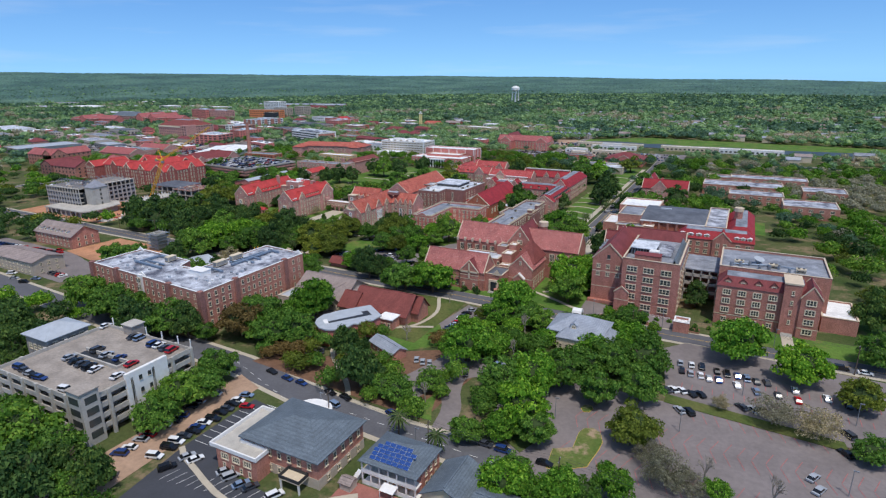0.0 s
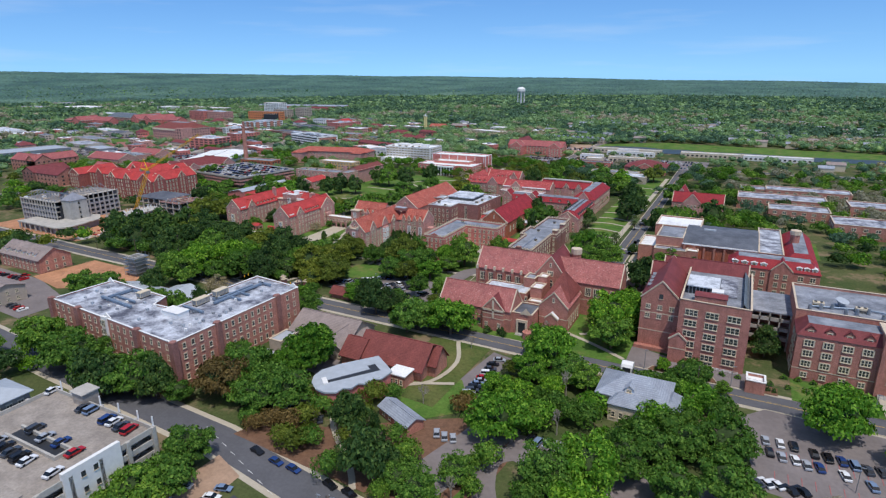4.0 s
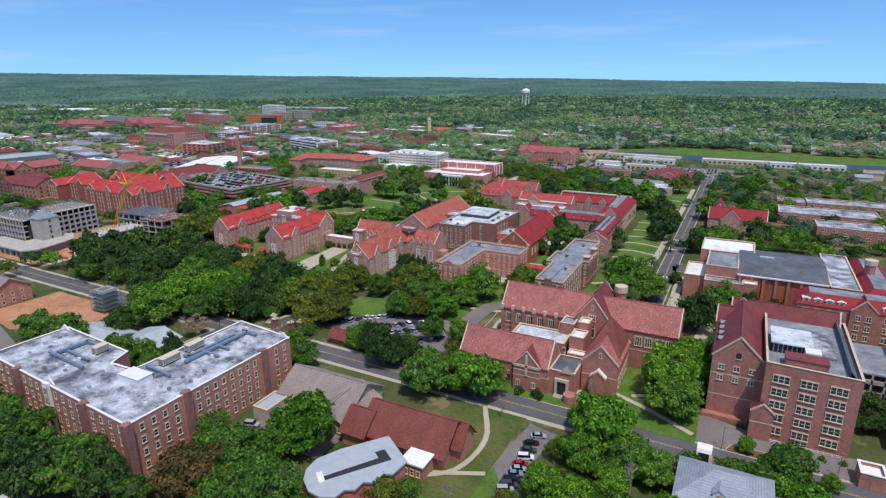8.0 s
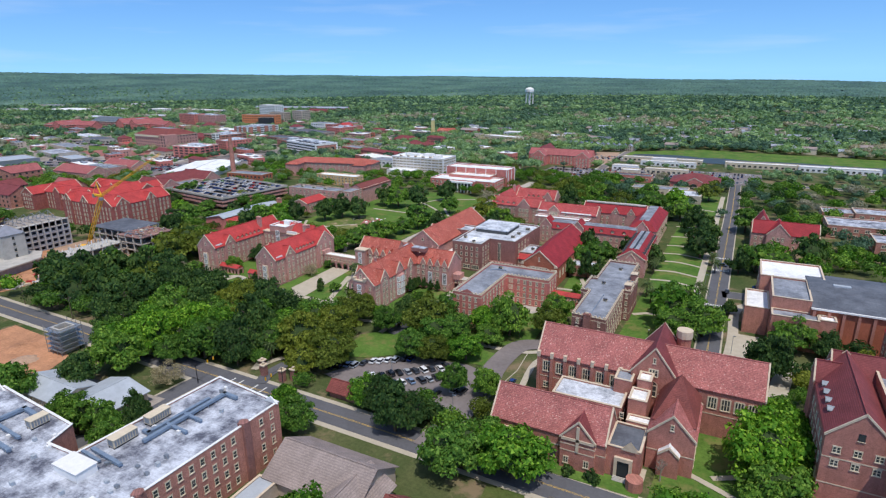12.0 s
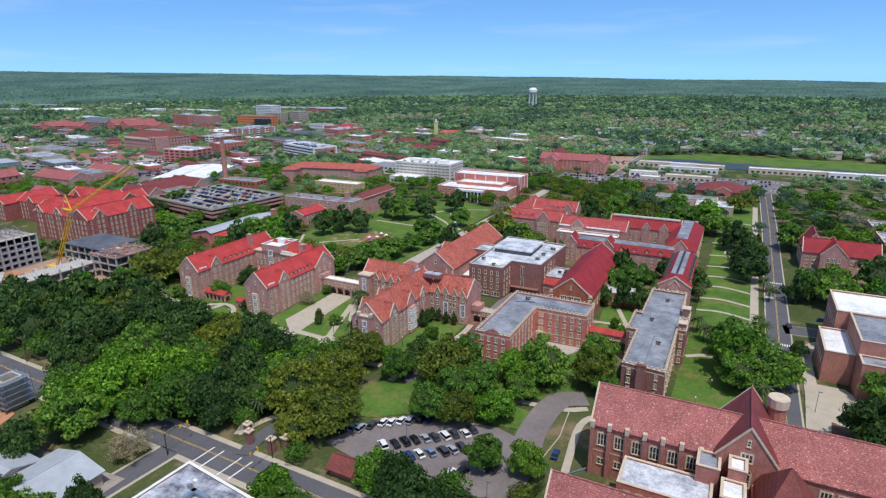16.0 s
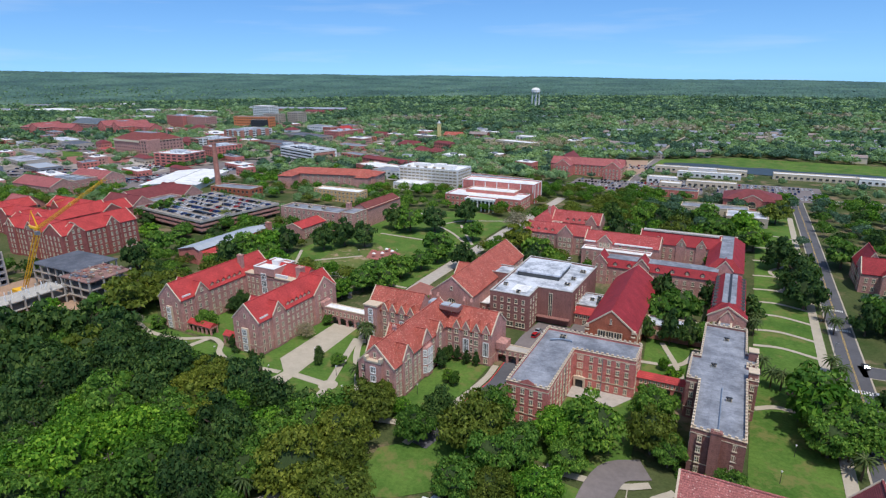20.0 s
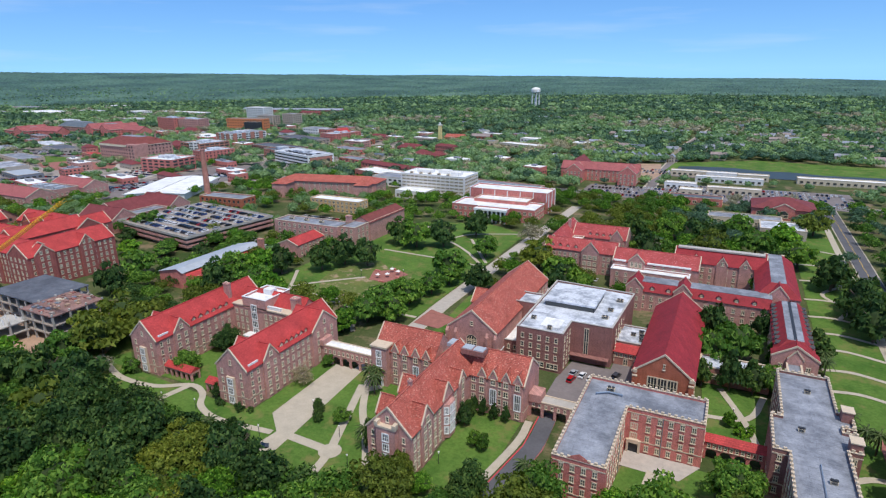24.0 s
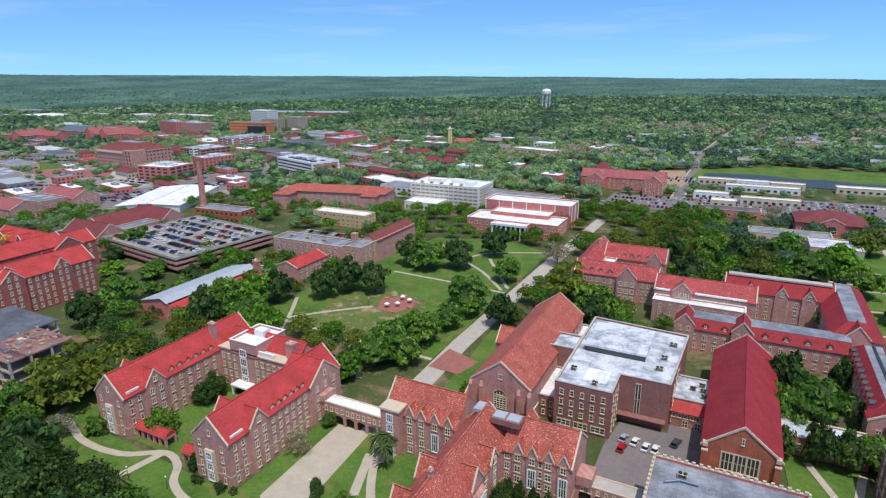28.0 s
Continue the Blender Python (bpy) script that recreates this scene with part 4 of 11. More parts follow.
part("bay_window", Shape().prism([(-217.8, 322.4), (-216.2, 323.4), (-216.2, 327.2), (-217.8, 328.2)], 0.6, 11.6), BRICK_DORM, t, "canted brick bay with white windows")
windows_line(t, (-217.7, 322.45), (-216.25, 323.35), 1, lv(3, 2.2, 3.2), 1.2, 2.2, "bay")
windows(t, "E", -216.2, 323.5, 327.1, 2, lv(3, 2.2, 3.2), 1.3, 2.3, "bay")
bay_gable(t, "E", -217.8, 312, 6.5, 13.0, 17.6, BRICK_DORM, TILE_ORANGE)
bay_gable(t, "E", -217.8, 325.3, 6.5, 13.0, 17.6, BRICK_DORM, TILE_ORANGE, out=0.3)
bay_gable(t, "E", -217.8, 335, 5.0, 13.0, 16.6, BRICK_DORM, TILE_ORANGE)
windows(t, "E", -217.2, 310, 314, 1, [12.6], 1.6, 1.7, "pair")
windows(t, "E", -217.2, 333.2, 336.8, 1, [12.6], 1.4, 1.6, "pair")
bay_gable(t, "W", -231.4, 312, 6.5, 13.0, 17.6, BRICK_DORM, TILE_ORANGE)
bay_gable(t, "W", -231.4, 324, 6.5, 13.0, 17.6, BRICK_DORM, TILE_ORANGE)
windows(t, "W", -231.4, 305, 342, 9, lv(4, 1.2, 3.0), 1.0, 1.7, "pair")
# right wing front
for u in (-213.4, -209.6, -205.4, -201.6):
    bay_gable(t, "S", 341, u, 3.0, 12.6, 15.6, BRICK_DORM, TILE_ORANGE, out=0.25, deep=3.4)
    windows(t, "S", 340.75, u - 1, u + 1, 1, [10.5], 1.5, 1.9, "pair")
    if u in (-209.6, -201.6):
        windows(t, "S", 340.75, u - 1, u + 1, 1, [3.6], 1.9, 5.4, "bay")
        windows(t, "S", 340.75, u - 1, u + 1, 1, [0.9], 1.5, 1.7, "pair")
    else:
        windows(t, "S", 340.75, u - 1, u + 1, 1, lv(3, 1.0, 3.1), 1.6, 1.9, "pair")
windows(t, "S", 341, -217.4, -215.2, 1, lv(4, 1.0, 3.1), 1.3, 1.9, "pair")
windows(t, "S", 341, -208.2, -206.8, 1, lv(4, 1.0, 3.1), 1.0, 1.9, "sash")
# left wing front with corner tower
for u in (-246.2, -242.4, -238.2, -234.2):
    bay_gable(t, "S", 343, u, 3.0, 12.8, 15.8, BRICK_DORM, TILE_ORANGE, out=0.25, deep=3.4)
    windows(t, "S", 342.75, u - 1, u + 1, 1, [10.6], 1.5, 1.9, "pair")
    if u == -238.2:
        windows(t, "S", 342.75, u - 1, u + 1, 1, [3.8], 1.9, 5.4, "bay")
    else:
        windows(t, "S", 342.75, u - 1, u + 1, 1, lv(3, 1.2, 3.1), 1.5, 1.9, "pair")
part("corner_tower", Shape().box(-254.4, -248.4, 340.6, 346, 0, 14.4), BRICK_DORM, t)
part("tower_coping", Shape().box(-254.7, -248.1, 340.3, 346.2, 14.4, 15.0), STONE, t)
windows(t, "S", 340.6, -252.6, -250.2, 1, lv(3, 4.4, 3.2), 1.8, 2.4, "bay")
part("door_surround", Shape().box(-253.0, -252.3, 340.0, 340.6, 0, 3.4).box(-250.5, -249.8, 340.0, 340.6, 0, 3.4).box(-253.0, -249.8, 340.0, 340.6, 3.4, 4.1), WHITE, t)
part("door", Shape().box(-252.3, -250.5, 340.3, 340.55, 0, 3.4), METAL_DARK, t)
chimney(t, -224.8, 316, 17, 21.6, 1.0, 1.0)
part("roof_well", Shape().box(-222, -214, 343.5, 347.5, 17.6, 19.2, 0).box(-221.6, -218.4, 343.9, 347.1, 19.2, 19.5, 1).box(-217.8, -214.4, 343.9, 347.1, 19.2, 19.5, 1), [BRICK_DARK, METAL_PALE], t)
part("skylight", Shape().box(-228, -223.6, 346, 350, 17.8, 18.8), METAL_PALE, t)

# U-shaped dormitory with red roofs
t = thing("dormitory", -310, 335, "U-shaped brick dormitory with bright red tile roofs", "building")
gable_block(t, -339, -326, 311.8, 364, 13.6, 20.0, "y", BRICK_DORM, TILE_RED, bands=(3.6,))
gable_block(t, -294, -281, 309.6, 357, 13.6, 20.0, "y", BRICK_DORM, TILE_RED, bands=(3.6,))
gable_block(t, -293, -280.2, 341.5, 355.5, 13.6, 19.6, "x", BRICK_DORM, TILE_RED, ends=(False, True))
gable_block(t, -326, -294, 350.5, 363, 13.4, 19.0, "x", BRICK_DORM, TILE_RED, ends=(False, False), coping=False)
part("centre_front", Shape().box(-326, -294, 348.2, 352.5, 0, 14.6), BRICK_DORM, t)
part("front_coping", Shape().box(-326.1, -293.9, 347.9, 352.7, 14.6, 15.1), STONE, t)
flat_block(t, rect(-320.2, -308, 347.9, 362), 18.0, BRICK_DORM, ROOF_CLEAN, z0=14.0, parapet=0.8, coping=WHITE)
part("roof_hatch", Shape().box(-315.5, -311.5, 355, 358.5, 18.0, 20.2), WHITE, t)
windows(t, "S", 348.1, -325.4, -317.6, 3, lv(4, 1.4, 3.2), 1.1, 1.8, "pair")
windows(t, "S", 348.1, -310, -294.6, 6, lv(4, 1.4, 3.2), 1.1, 1.8, "pair")
windows(t, "S", 347.8, -316.2, -312.6, 1, lv(4, 3.2, 3.4), 2.6, 2.6, "bay")
part("porch", Shape().box(-318, -310.4, 344, 348, 3.6, 4.1).box(-317.8, -317.3, 344.2, 344.7, 0, 3.6).box(-311.1, -310.6, 344.2, 344.7, 0, 3.6), WHITE, t, "white flat entrance porch")
part("centre_gable_wall", Shape().box(-308, -301, 348.6, 349.4, 15.1, 16.5), WHITE, t)
for x0, x1, y0 in ((-339, -326, 311.8), (-294, -281, 309.6)):
    windows(t, "S", y0, x0 + 0.8, x0 + 4, 1, lv(4, 1.2, 3.2), 0.9, 1.6, "sash")
    windows(t, "S", y0, x1 - 4, x1 - 0.8, 1, lv(4, 1.2, 3.2), 0.9, 1.6, "sash")
    part("bay_window", Shape().box(x0 + 4.6, x0 + 7.8, y0 - 0.7, y0, 0.4, 10.4), STONE, t, "pale stone oriel bay")
    windows(t, "S", y0 - 0.7, x0 + 4.8, x0 + 7.6, 1, lv(3, 1.2, 3.2), 2.0, 2.2, "bay")
    windows(t, "S", y0, x0 + 5, x0 + 8, 1, [14.6], 0.9, 1.6, "sash")
    y1 = 347 if x0 < -300 else 341
    windows(t, "E", x1, y0 + 0.8, y0 + 6.5, 2, lv(4, 1.2, 3.2), 1.0, 1.7, "sash")
    windows(t, "E", x1 + 0.6, y0 + 7.6, y0 + 14, 2, lv(4, 1.2, 3.2), 1.3, 1.8, "pair")
    windows(t, "E", x1, y0 + 15, y1, 6, lv(4, 1.2, 3.2), 1.1, 1.7, "pair")
    bay_gable(t, "E", x1, y0 + 10.8, 7.0, 13.8, 18.4, BRICK_DORM, TILE_RED, out=0.6)
    windows(t, "E", x1 + 0.6, y0 + 9.8, y0 + 11.8, 1, [14.6], 1.4, 1.5, "pair")
    bay_gable(t, "W", x0, y0 + 10.8, 7.0, 13.8, 18.4, BRICK_DORM, TILE_RED, out=0.6)
    windows(t, "W", x0, y0 + 15, y1, 7, lv(4, 1.2, 3.2), 1.1, 1.7, "pair")
    dormers(t, "E", x1 - 0.8, y0 + 16, y1, 6, 14.2, TILE_RED, BRICK_DORM, 1.9, 1.1, 2.6, 0.9)
    part("balustrade", Shape().box(x1 - 0.9, x1 - 0.5, y0 + 1.8, y0 + 6.0, 13.9, 15.0), WHITE, t, "low white parapet at the eaves")
windows(t, "E", -280.2, 342.5, 354.5, 3, lv(4, 1.2, 3.2), 1.2, 1.8, "pair")
windows(t, "E", -280.2, 347.4, 349.6, 1, [14.8], 1.2, 1.6, "sash")
chimney(t, -329.6, 349.5, 15, 22.6, 2.6, 1.6)
chimney(t, -296.6, 352.5, 15, 20.6, 3.2, 2.6)
for x0, x1, y in ((-325.6, -312, 315.5), (-303, -294.4, 313.5)):
    a = thing("cloister", (x0 + x1) / 2, y, "small brick cloister with red tile roof beside a dormitory", "covered walk", "cloisters of the dormitory")
    arcade(a, x0, x1, y - 1.8, y + 1.8, 3.6, 5 if x1 - x0 > 10 else 3, BRICK_DORM, TILE_RED, 2.8)

# ---- halls and houses along the streets ----
# flat-roofed dormitory, V-shaped
t = thing("brick_apartments", -222, 175, "four-storey red brick apartments with stained grey flat roof", "building")
BP = [(-264.5, 153.6), (-186.4, 147.8), (-184.6, 207.6), (-210.2, 210.4), (-212.6, 168.4), (-222.4, 168.1), (-225.2, 175.5), (-262.8, 178.3)]
flat_block(t, BP, 16.4, BRICK_RED, ROOF_STAINED, parapet=0.35, coping=WHITE)
for (a, b, n) in (((-263.5, 153.5), (-246, 152.2), 4), ((-243.5, 152.0), (-228, 150.9), 4), ((-225, 150.7), (-209, 149.5), 4), ((-205.5, 149.2), (-188, 148.0), 4), ((-186.3, 150), (-185.9, 164), 4), ((-185.8, 168), (-185.1, 193), 8), ((-184.9, 199), (-184.7, 206.5), 2)):
    windows_line(t, a, b, n, lv(4, 1.6, 3.9), 1.3, 2.0, "sash")
windows_line(t, (-210.3, 209), (-210.8, 179), 7, lv(4, 1.6, 3.9), 1.3, 2.0, "sash")
for x, y in ((-264.6, 153.4), (-245, 151.9), (-206.8, 149.1), (-186.2, 147.6), (-186.0, 166), (-185.3, 195.6)):
    pr = part("brick_pier", Shape().box(x - 1.1, x + 1.1, y - 1.1, y + 1.1, 0, 17.2), BRICK_DARK, t)
    part("pier_cap", Shape().prism([(x + 1.3 * math.cos(a * math.pi / 4), y + 1.3 * math.sin(a * math.pi / 4)) for a in range(8)], 17.2, 17.5), BRICK_DARK, pr, off=t.location)
part("stair_front", Shape().box(-228, -225.4, 149.9, 151, 0, 17.6), WHITE, t, "white glazed stair front")
windows_line(t, (-228, 149.9), (-225.4, 149.75), 1, lv(5, 1.0, 3.2), 1.8, 2.4, "strip")
for x, y in ((-227, 151.5), (-186.5, 206.5), (-262, 176.6)):
    part("parapet_gable", Shape().poly([(x - 2.4, y, 16.7), (x + 2.4, y, 16.7), (x, y, 18.6)]).poly([(x + 2.4, y + 0.4, 16.7), (x - 2.4, y + 0.4, 16.7), (x, y + 0.4, 18.6)]).poly([(x - 2.4, y, 16.7), (x, y, 18.6), (x, y + 0.4, 18.6), (x - 2.4, y + 0.4, 16.7)]).poly([(x, y, 18.6), (x + 2.4, y, 16.7), (x + 2.4, y + 0.4, 16.7), (x, y + 0.4, 18.6)]), WHITE, t)
part("roof_house", Shape().box(-210.4, -201.8, 162.4, 167.2, 16.4, 18.6).box(-210.6, -201.6, 162.2, 167.4, 18.6, 18.75), WHITE, t, "white roof-top plant box")
for x, y, w in ((-207.4, 187.2, 6.2), (-206.8, 177.0, 6.4), (-233.4, 171.6, 4.6)):
    air_handler(t, x, y, 16.4, w)
for run, zz in ((((-205.0, 181.6), (-203.4, 181.6), (-202.6, 199.4)), 0.5), (((-201.4, 179.0), (-200.6, 203.6), (-196.4, 203.4)), 0.5), (((-202.4, 186.4), (-195.4, 186.0)), 0.4), (((-202.2, 191.6), (-196.2, 191.2)), 0.4), (((-209.6, 171.2), (-198.6, 170.4)), 0.45), (((-211.0, 169.6), (-204.2, 169.0)), 0.35), (((-247.0, 163.2), (-227.6, 161.6)), 0.5), (((-244.4, 164.6), (-243.6, 173.8), (-236.4, 173.2)), 0.55), (((-242.2, 166.4), (-231.0, 165.6)), 0.4)):
    box_duct(t, run, 16.4, zz)
for k in range(40):
    x, y = random.choice(((random.uniform(-206, -190), random.uniform(152, 206)), (random.uniform(-258, -208), random.uniform(155, 172))))
    part("roof_vent", Shape().box(x - 0.5, x + 0.5, y - 0.4, y + 0.4, 16.4, 17.0 + random.random() * 0.5), random.choice((METAL_GREY, WHITE, METAL_PALE)), t)

# parking garage with open decks
t = thing("parking_garage", -175, 98, "white concrete parking garage with open decks and roof parking", "building")
gx0, gx1, gy0, gy1 = -197.5, -153.8, 79, 115.6
part("core", Shape().box(gx0 + 3, gx1 - 3, gy0 + 3, gy1 - 3, 0, 12.8), CONCRETE_OLD, t)
for z in lv(4, 3.3, 3.3):
    part("deck", Shape().box(gx0 + 0.3, gx1 - 0.3, gy0 + 0.3, gy1 - 0.3, z - 0.35, z), CONCRETE_OLD, t)
    part("spandrel", Shape().ring(rect(gx0, gx1, gy0, gy1), rect(gx0 + 0.3, gx1 - 0.3, gy0 + 0.3, gy1 - 0.3), z - 0.45, z + 1.15), CONCRETE, t)
col = Shape().box(-0.45, 0.45, -0.45, 0.45, 0, 14.4).mesh("column", CONCRETE)
for k in range(7):
    put(col, "column", t, gx0 + 0.4 + (gx1 - gx0 - 0.8) * k / 6, gy0 - 0.05, 0)
    put(col, "column", t, gx0 + 0.4 + (gx1 - gx0 - 0.8) * k / 6, gy1 + 0.05, 0)
for k in range(6):
    put(col, "column", t, gx1 + 0.05, gy0 + 0.4 + (gy1 - gy0 - 0.8) * k / 5, 0)
    put(col, "column", t, gx0 - 0.05, gy0 + 0.4 + (gy1 - gy0 - 0.8) * k / 5, 0)
s = part("stair_tower", Shape().box(gx1 - 5.5, gx1 + 0.6, gy0 - 0.8, gy0 + 4.6, 0, 16.6), CONCRETE, t, "grey concrete stair tower")
part("tower_roof", Shape().box(gx1 - 5.8, gx1 + 0.9, gy0 - 1.1, gy0 + 4.9, 16.6, 16.9), CONCRETE_OLD, s, off=t.location)
for z in lv(4, 2.0, 3.6):
    part("tower_opening", Shape().box(gx1 - 4.8, gx1 - 0.4, gy0 - 0.86, gy0 - 0.8, z, z + 2.2), GLASS, s, off=t.location)
    part("tower_opening", Shape().box(gx1 + 0.6, gx1 + 0.66, gy0 + 0.4, gy0 + 3.8, z, z + 2.2), GLASS, s, off=t.location)
part("end_wall", Shape().box(gx1 - 0.6, gx1 + 0.5, 92, 106, 0, 16.0), WHITE, t, "plain white end wall")
for y in (96.5, 99.5):
    for z in (12.6, 8.4):
        put(window_mesh(1.0, 1.4, "dark"), "window", t, gx1 + 0.5, y, z, 90)
part("ramp_wall", Shape().box(-186, -164, 96.2, 96.8, 13.2, 14.2).box(-186, -164, 100.2, 100.8, 13.2, 14.2).box(-164.6, -164, 96.8, 100.2, 13.2, 14.2), CONCRETE, t)
# dark sheet laid on the deck stands in for the shaded ramp well
part("ramp_shadow_gap", Shape().box(-185.6, -165, 96.9, 100.1, 13.2, 13.24), METAL_DARK, t)
s = part("corner_stair", Shape().box(-186, -181, 114, 118.5, 0, 16.8), CONCRETE_OLD, t)
part("stair_roof", Shape().box(-186.4, -180.6, 113.6, 118.9, 16.8, 17.1), CONCRETE, s, off=t.location)
for x in (-194, -176, -168, -160, gx1 - 0.3):
    part("lamp_post", Shape().tube((x, gy1 + 0.1, 14.4), (x, gy1 + 0.1, 17.2), 0.22, 0.2, 6), WHITE, t)

t = thing("garage_pavilion", -207, 104, "grey pavilion with pale metal hip roof beside the garage", "building")
part("wall", Shape().box(-213, -200, 96, 110, 0, 15.5), CONCRETE_OLD, t)
hip_roof(t, -213, -200, 96, 110, 15.6, 18.6, METAL_PALE, 0.9)
windows(t, "S", 96, -212, -201, 4, lv(3, 2, 4.2), 1.6, 2.0, "pair")
windows(t, "E", -200, 97, 109, 4, [12.0], 1.6, 2.0, "pair")

# slate-roofed brick house by the street
t = thing("chapter_house", -96, 104, "two-storey brick house with broad slate-grey hip roof", "building")
part("wall", Shape().box(-109, -84, 93.5, 113, 3.0, 8.4), BRICK_RED, t)
part("plinth", Shape().box(-109.1, -83.9, 93.4, 113.1, 0, 3.0), TAN, t, "tan block ground storey")
hip_roof(t, -109, -84, 93.5, 113, 8.5, 11.9, SHINGLE_GREY, 0.9)
part("entrance_link", Shape().box(-109, -98, 113.1, 117, 0, 4.6), WHITE, t, "white entrance hall with flat roof")
windows(t, "S", 93.4, -108, -85, 7, [5.2], 1.2, 1.9, "sash")
windows(t, "S", 93.3, -108, -92, 5, [0.9], 1.1, 1.5, "sash")
windows(t, "E", -83.9, 95, 112.4, 5, [5.2], 1.2, 1.9, "sash")
windows(t, "E", -83.8, 95, 112.4, 4, [0.9], 1.2, 1.5, "sash")
w = part("terrace_wing", Shape().box(-114, -100, 88.6, 93.4, 0, 6.2).box(-116, -109.2, 93.4, 108, 0, 6.2), BRICK_RED, t)
part("terrace_parapet", Shape().ring([(-116.2, 88.4), (-99.8, 88.4), (-99.8, 93.4), (-109.3, 93.4), (-109.3, 108.2), (-116.2, 108.2)], [(-115.8, 88.8), (-100.2, 88.8), (-100.2, 93.0), (-109.7, 93.0), (-109.7, 107.8), (-115.8, 107.8)], 6.2, 7.3), WHITE, w, off=t.location)
part("terrace_floor", Shape().box(-115.8, -109.7, 93.0, 107.8, 6.2, 6.26).box(-115.8, -100.2, 88.8, 93.0, 6.2, 6.26), CONCRETE, w, "pale terrace floor", off=t.location)
windows(t, "S", 88.6, -113, -101, 3, [3.6], 2.4, 1.7, "triple")
windows(t, "S", 88.6, -113, -101, 4, [0.8], 1.0, 1.5, "sash")
b = part("balcony", Shape().box(-93.5, -87, 89.5, 93.4, 3.0, 3.3), BEIGE, t)
part("balcony_rail", Shape().ring(rect(-93.5, -87, 89.5, 93.3), rect(-93.4, -87.1, 89.6, 93.2), 3.3, 4.3), METAL_DARK, b, off=t.location)
for x in (-93.2, -87.4):
    part("balcony_post", Shape().box(x - 0.2, x + 0.2, 89.6, 90.0, 0, 3.0), WHITE, b, off=t.location)
part("portico", Shape().prism([(-104 + 5.5 * math.cos(math.pi * k / 10), 117 + 4.2 * math.sin(math.pi * k / 10)) for k in range(11)], 4.4, 5.2), WHITE, t, "white half-round portico roof")
for k in range(1, 10, 2):
    x, y = -104 + 5.1 * math.cos(math.pi * k / 10), 117 + 3.9 * math.sin(math.pi * k / 10)
    part("portico_column", Shape().tube((x, y, 0), (x, y, 4.4), 0.28, 0.24, 10), WHITE, t)

# house with solar panels
t = thing("solar_house", -67, 106, "galleried white-trimmed house with solar panels on its grey roof", "house")
part("wall", Shape().box(-74, -60, 103.5, 113, 0, 7.0), BRICK_RED, t)
hip_roof(t, -76, -60, 100.5, 113.4, 7.1, 10.6, SHINGLE_GREY, 0.5)
for z in (0.2, 3.6):
    part("gallery_floor", Shape().box(-76, -60, 100.6, 103.5, z - 0.2, z), WHITE, t)
    part("gallery_rail", Shape().box(-76, -60, 100.6, 100.7, z + 0.9, z + 1.05).box(-76, -60, 100.62, 100.68, z + 0.1, z + 0.8), WHITE, t)
for k in range(7):
    x = -75.8 + 15.5 * k / 6
    part("gallery_post", Shape().box(x - 0.15, x + 0.15, 100.6, 100.9, 0, 7.0), WHITE, t)
windows(t, "S", 103.5, -75, -61, 6, lv(2, 0.6, 3.4), 1.2, 2.2, "sash")
windows(t, "E", -60, 104.5, 112, 3, lv(2, 0.9, 3.4), 1.1, 1.7, "sash")
PANEL = Mat("solar_panel", 0.15, 0, 0.6)
PANEL.color(PANEL.ramp(PANEL.noise(2.0), (0.3, rgb(26, 52, 110)), (0.7, rgb(44, 84, 150))))
panel = Shape().box(-0.74, 0.74, -0.48, 0.48, 0, 0.06, 0).box(-0.78, 0.78, -0.52, 0.52, -0.03, 0.0, 1).mesh("solar_panel", [PANEL.m, METAL_PALE])
sl = math.degrees(math.atan2(3.5, 6.95))
for r_ in range(5):
    for c_ in range(7):
        if r_ == 4 and c_ in (0, 6):
            continue
        y = 101.6 + 1.02 * r_
        o = new("solar_panel", panel)
        o.parent, o.matrix_local = t, pose(-73 + 1.62 * c_ + 0.5 * (r_ > 2) + 67, y - 106, 7.3 + (y - 100) * 3.5 / 6.95, sl, 0, 0)
part("outside_stair", Shape().poly([(-79, 99, 0), (-77.8, 99, 0), (-76, 101, 3.6), (-77.2, 101, 3.6)]).poly([(-77.2, 101, 3.4), (-76, 101, 3.4), (-77.8, 99, -0.2), (-79, 99, -0.2)]), WHITE, t)

t = thing("small_house", -53, 107, "small cream house with grey shingle roof", "house")
gable_block(t, -58, -46, 100, 113, 4.2, 7.4, "y", BEIGE, SHINGLE_GREY, coping=False, over=0.6)
windows(t, "S", 100, -57, -47, 3, [1.2], 1.0, 1.5, "sash")
windows(t, "W", -58, 101, 112, 4, [1.2], 1.0, 1.5, "sash")
t = thing("small_house", -40, 104, "small white house with dark shingle roof", "house")
gable_block(t, -45, -33, 96, 109, 4.0, 7.0, "x", WHITE, SHINGLE_GREY, coping=False, over=0.6)
windows(t, "S", 96, -44, -34, 3, [1.2], 1.0, 1.5, "sash")

# small sheds and table on the patio
t = thing("garden_shed", -78, 97.5, "small brown wooden garden shed", "shed")
gable_block(t, -79.6, -76.4, 96, 99, 2.2, 3.0, "x", TAN, SHINGLE_BROWN, coping=False, over=0.3)
t = thing("awning", -67, 99.4, "white awning above a patio door", "awning")
part("canvas", Shape().poly([(-69, 100.4, 2.9), (-65, 100.4, 2.9), (-65, 97.8, 2.4), (-69, 97.8, 2.4)]).poly([(-69, 97.8, 2.35), (-65, 97.8, 2.35), (-65, 100.4, 2.85), (-69, 100.4, 2.85)]), WHITE, t)
for x in (-68.8, -65.2):
    part("post", Shape().tube((x, 97.9, 0), (x, 97.9, 2.4), 0.06, 0.06, 5), WHITE, t)

